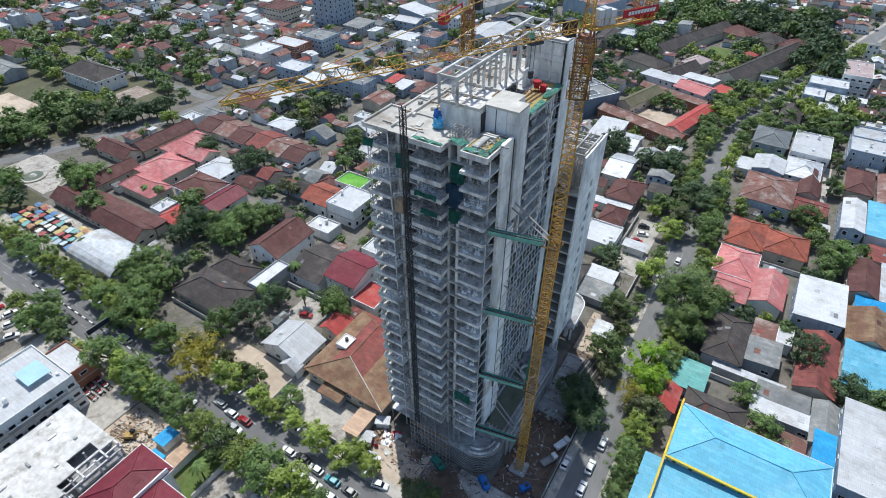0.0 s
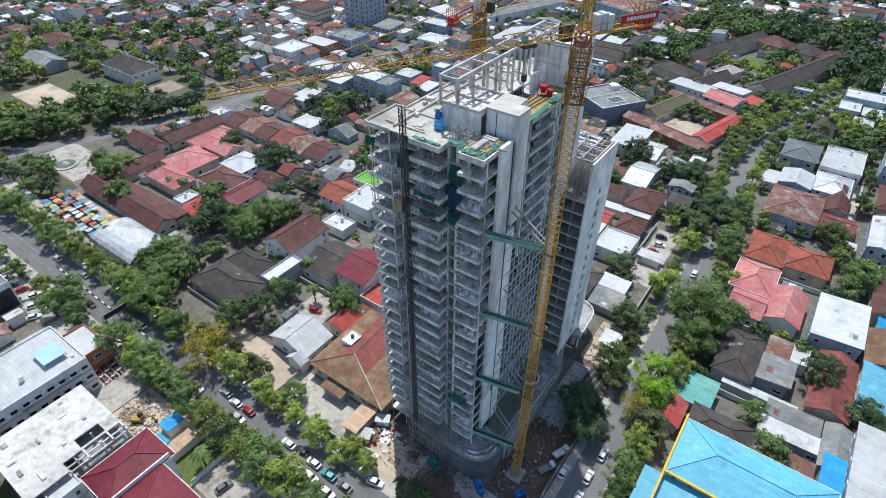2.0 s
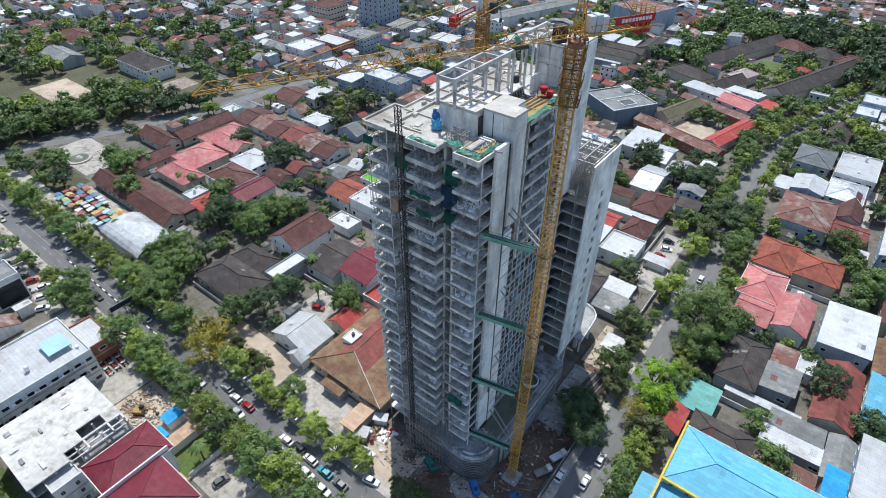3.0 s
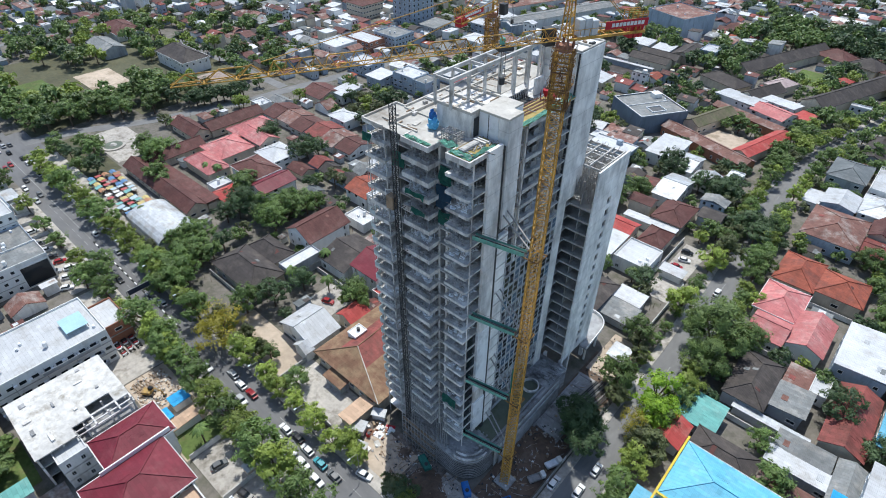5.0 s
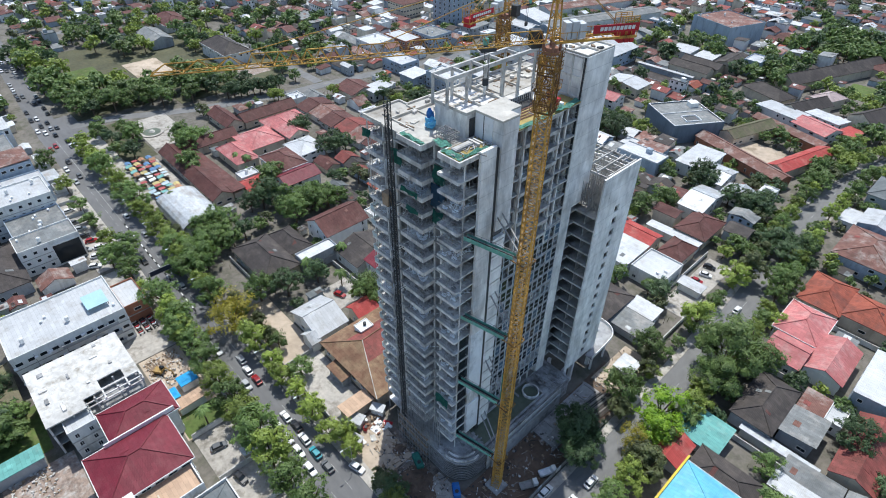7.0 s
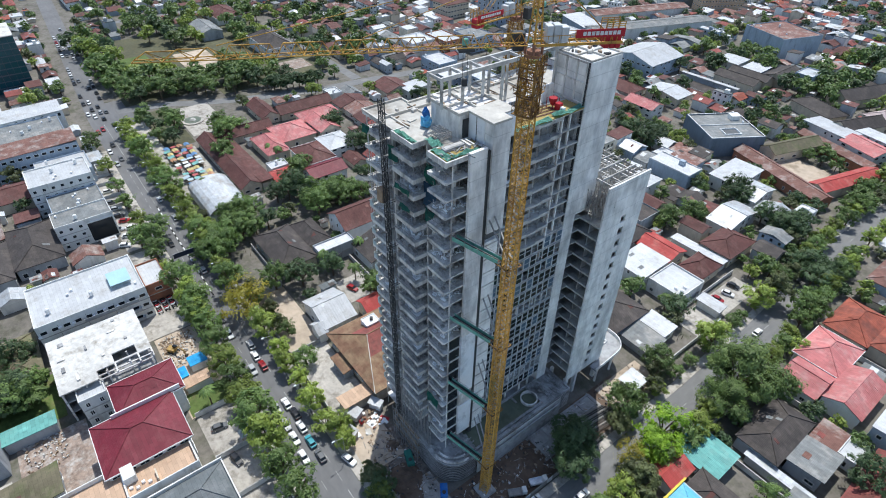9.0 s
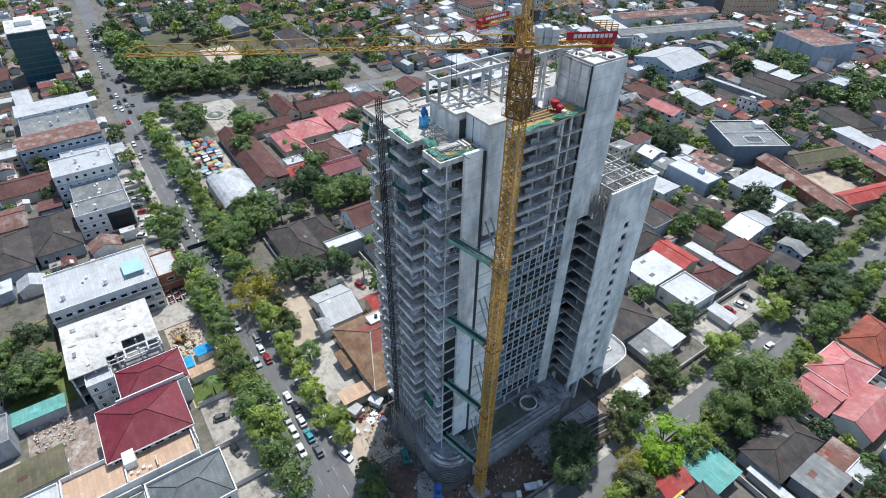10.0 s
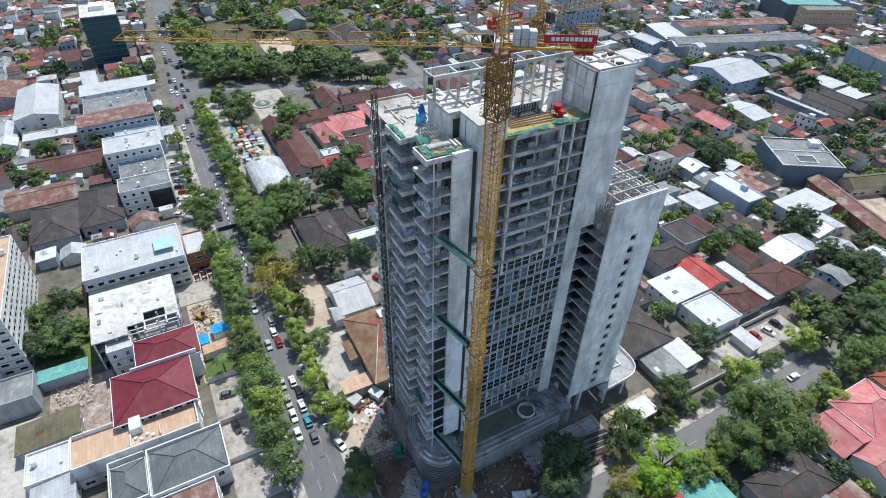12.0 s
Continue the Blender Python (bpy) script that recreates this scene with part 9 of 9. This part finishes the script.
# ---- along the avenue ----
gantry = thing("road_gantry", "dark sign gantry spanning the avenue", "gantry", at=(-151, 45.8, 0.1))
part("sign", bevelled(boxes((-0.15, 0.15, -5.2, 5.2, 5.2, 7.0)), 0.04), surface("dark_sign", (0.03, 0.04, 0.07), rough=0.5), gantry)
for s in (-5.6, 5.6):
    bm = bmesh.new()
    add_cyl(bm, 0, s, 0, 7.0, 0.16, 10)
    part("post", bm, M_TUBE, gantry)
part("beam", bars(((0, -5.6, 7.05), (0, 5.6, 7.05)), ((0, -5.6, 5.1), (0, 5.6, 5.1)), w=0.16), M_TUBE, gantry)
for i in range(11):
    x = -52 - 21 * i
    lamp = thing("street_lamp", "slim grey street lamp leaning over the avenue", "street lamp", "street lamps", at=(x, avenue_mid(x) + 6.0, 0.17))
    bm = bmesh.new()
    add_cyl(bm, 0, 0, 0, 8.2, 0.1, 8, 0.06)
    part("post", bm, M_TUBE, lamp)
    part("arm", bars(((0, 0, 8.1), (0, -2.2, 8.7)), w=0.09), M_TUBE, lamp)
    part("lantern", bevelled(boxes((-0.15, 0.15, -2.9, -2.1, 8.62, 8.8)), 0.03), M_PANEL, lamp)
# market stalls on the square, each with a sloping coloured awning
AWNING = [surface("awning_" + n, c, rough=0.7, vary=0.2, grain=1) for n, c in (("red", (0.4, 0.1, 0.1)), ("blue", (0.14, 0.26, 0.45)), ("teal", (0.2, 0.42, 0.4)), ("yellow", (0.55, 0.45, 0.2)), ("white", (0.65, 0.65, 0.63)), ("orange", (0.45, 0.24, 0.14)), ("pale", (0.45, 0.55, 0.62)))]
stall_rng = random.Random(17)
STALL_POST = mesh_of("stall_post", bars(((0, 0, 0), (0, 0, 2.2)), w=0.08), M_STEEL)
STALL_TOP = [mesh_of("awning", roof_solid("gable_x" if k % 2 else "shed_y", 2.6, 2.2, 0.5, 0.1, 0.05), a) for k, a in enumerate(AWNING)]
STALL_TABLE = mesh_of("table", boxes((-1.1, 1.1, -0.7, 0.7, 0.75, 0.82)), M_TIMBER)
for i in range(13):
    for j in range(4):
        if stall_rng.random() < 0.1:
            continue
        x, y = -240 + 3.1 * i + stall_rng.uniform(-0.5, 0.5), 63 + 3.2 * j + stall_rng.uniform(-0.4, 0.4)
        s = thing("market_stall", "market stall under a coloured cloth awning", "market stall", "market stalls", at=(x, y, 0.1), turn=stall_rng.choice((0, 90, 4, -5)))
        for px, py in ((-1.2, -1), (-1.2, 1), (1.2, -1), (1.2, 1)):
            piece("stall_post", STALL_POST, None, s, "", pose(px, py, 0))
        piece("table", STALL_TABLE, None, s)
        piece("awning", STALL_TOP[stall_rng.randrange(7)], None, s, "", pose(0, 0, 2.25))
fount = thing("fountain", "round stone fountain on the park corner", "fountain", at=(-268, 84.5, 0.1))
bm = bmesh.new()
add_cyl(bm, 0, 0, 0, 0.5, 5.6, 32)
part("basin", bm, M_PAVING, fount)
bm = bmesh.new()
add_cyl(bm, 0, 0, 0.5, 0.56, 4.2, 32)
part("water", bm, M_WATER, fount)
bm = bmesh.new()
add_cyl(bm, 0, 0, 0.56, 1.4, 1.6, 20, 0.8)
part("pedestal", bm, M_ROOFSLAB, fount)
# parked motorbikes
BIKE = bmesh.new()
for sx in (-0.6, 0.6):
    bmesh.ops.create_cone(BIKE, cap_ends=True, segments=10, radius1=0.28, radius2=0.28, depth=0.1, matrix=Matrix.Translation((sx, 0, 0.28)) @ Matrix.Rotation(math.pi / 2, 4, "X"))
BIKE_WHEELS = mesh_of("wheel_pair", BIKE, M_TYRE)
BIKE_BODY = [mesh_of("body", bevelled(boxes((-0.75, 0.35, -0.14, 0.14, 0.5, 0.78), (0.3, 0.55, -0.16, 0.16, 0.4, 1.0), (0.42, 0.52, -0.34, 0.34, 0.98, 1.04)), 0.03), m) for m in (M_STEEL, M_RED, M_PANEL, M_BLACK)]
for i in range(11):
    for j in range(3):
        b = thing("motorbike", "small parked motorbike in a row", "motorbike", "parked motorbikes", at=(-140.5 + 0.8 * i, 29.4 + 2.2 * j, 0.1), turn=80 + 12 * stall_rng.random())
        piece("body", BIKE_BODY[(i + j) % 4], None, b)
        piece("wheel_pair", BIKE_WHEELS, None, b)
# garden walls along plots
def garden_wall(x0, y0, x1, y1, h=1.8, material="white"):
    wl = thing("garden_wall", f"{material} plastered garden wall with a coping", "wall", "garden walls", at=((x0 + x1) / 2, (y0 + y1) / 2, 0.05), turn=math.degrees(math.atan2(y1 - y0, x1 - x0)))
    l = math.hypot(x1 - x0, y1 - y0) / 2
    part("wall", boxes((-l, l, -0.1, 0.1, 0, h)), WALLS[material], wl)
    part("coping", boxes((-l, l, -0.16, 0.16, h, h + 0.1)), M_KERB, wl)


for row in ((-121, 54.9, -91, 54.9), (-90.4, 55, -90.4, 66), (-90, 54.6, -67, 54.6), (-121.2, 55, -121.2, 66), (-121, 92.5, -96, 92.5), (-148, 66.5, -122, 66.5), (-86, 35.9, -46, 35.9), (-86.2, 25, -86.2, 35.6),
            (-70.5, 25, -70.5, 35.6), (-58, 25, -58, 35.6), (1, 128.6, 27, 128.6), (0.5, 158.6, 25, 158.6), (-0.6, 129, -0.6, 158), (0, 190.5, 40, 190.5), (-31.6, 160, -31.6, 197), (-20.8, 140, -20.8, 171), (0.2, 212, 34, 212)):
    garden_wall(*row, material="white" if row[0] > -90 else "grey")
for x in (-235, -227, -215, -206):
    garden_wall(x, 30.2, x, 37, 1.4, "grey")

# broken masonry on the cleared plots
bm_a, bm_b = bmesh.new(), bmesh.new()
for i in range(420):
    zone = mess.choice(((-103.5, -93, -13, -4), (-120, -107, 24.5, 34), (-120, -107, 24.5, 34)))
    x, y = mess.uniform(zone[0], zone[1]), mess.uniform(zone[2], zone[3])
    w = mess.uniform(0.08, 0.34)
    m = Matrix.Translation((x, y, 0.15)) @ Matrix.Rotation(mess.uniform(0, 3), 4, "Z") @ Matrix.Rotation(mess.uniform(-0.4, 0.4), 4, "X")
    bm_x = bm_a if mess.random() < 0.6 else bm_b
    vs = add_box(bm_x, -w, w, -w * 0.6, w * 0.6, -0.1, mess.uniform(0.08, 0.5))
    for v in vs:
        v.co = m @ v.co
tagged(part("masonry_rubble", bm_a, M_WORN_SLAB), "pale broken slabs and blocks on a cleared plot", "rubble", kind="stuff")
tagged(part("masonry_rubble", bm_b, M_TIMBER), "brown boards and brick lumps on a cleared plot", "rubble", kind="stuff")
for i, (x, y, w, d, turn, m, what) in enumerate(((-56.4, 61.6, 2.6, 1.8, 12, M_WHITE, "white"), (-54.6, 59.6, 2.0, 1.4, -18, M_ROOFSLAB, "grey"), (-58.6, 60.6, 2.2, 1.6, 30, M_RUST, "rusty"), (-55.6, 57.0, 1.8, 1.2, 5, M_WHITE, "white"), (-55.6, 65.2, 2.6, 1.4, 30, M_RED, "red"))):
    ob = tagged(part("roof_sheet", bevelled(boxes((-w / 2, w / 2, -d / 2, d / 2, 0, 0.12)), 0.02), m), f"{what} metal sheet lying on the sandy track", "metal sheet", "loose sheets")
    ob.matrix_basis = pose(x, y, 0.14, 0, 0, turn)

# boards, sheets and props lying about the roof and the formwork deck
litter = random.Random(77)
for zone, z, n in (((-56.8, -49.8, 70, 108), top, 55), ((-43.2, -39.6, 84.8, 98), ZR + 0.27, 10), ((-39.5, -35.6, 69.4, 77), ZR + 0.24, 30), ((-47.9, -41, 76.2, 84), 90.42, 6)):
    bm = bmesh.new()
    for i in range(n):
        x, y = litter.uniform(zone[0], zone[1]), litter.uniform(zone[2], zone[3])
        a, l = litter.choice((0.0, 1.57, 0.1, 1.5, litter.uniform(0, 3))), litter.uniform(0.5, 2.6)
        add_bar(bm, (x, y, z + 0.08), (x + l * math.cos(a), y + l * math.sin(a), z + 0.08 + litter.uniform(0, 0.15)), litter.choice((0.1, 0.14, 0.22)))
    tagged(part("loose_boards", bm, litter.choice((M_TIMBER, M_RAW_DARK, M_TIMBER))), "loose boards, props and offcuts lying on the roof", "building materials", kind="stuff")

# timbers and formwork boards stacked on the excavated plot
for i in range(16):
    ob = tagged(part("timber_plank", boxes((-2.6, 2.6, -0.12, 0.12, 0, 0.2)), M_TIMBER), "long brown timber lying on the dug-up plot", "timber", "site timbers")
    ob.matrix_basis = pose(-117 + litter.uniform(-2, 2), 25.4 + 0.45 * i, 0.12 + 0.05 * (i % 3), 0, 0, litter.uniform(-14, 14))
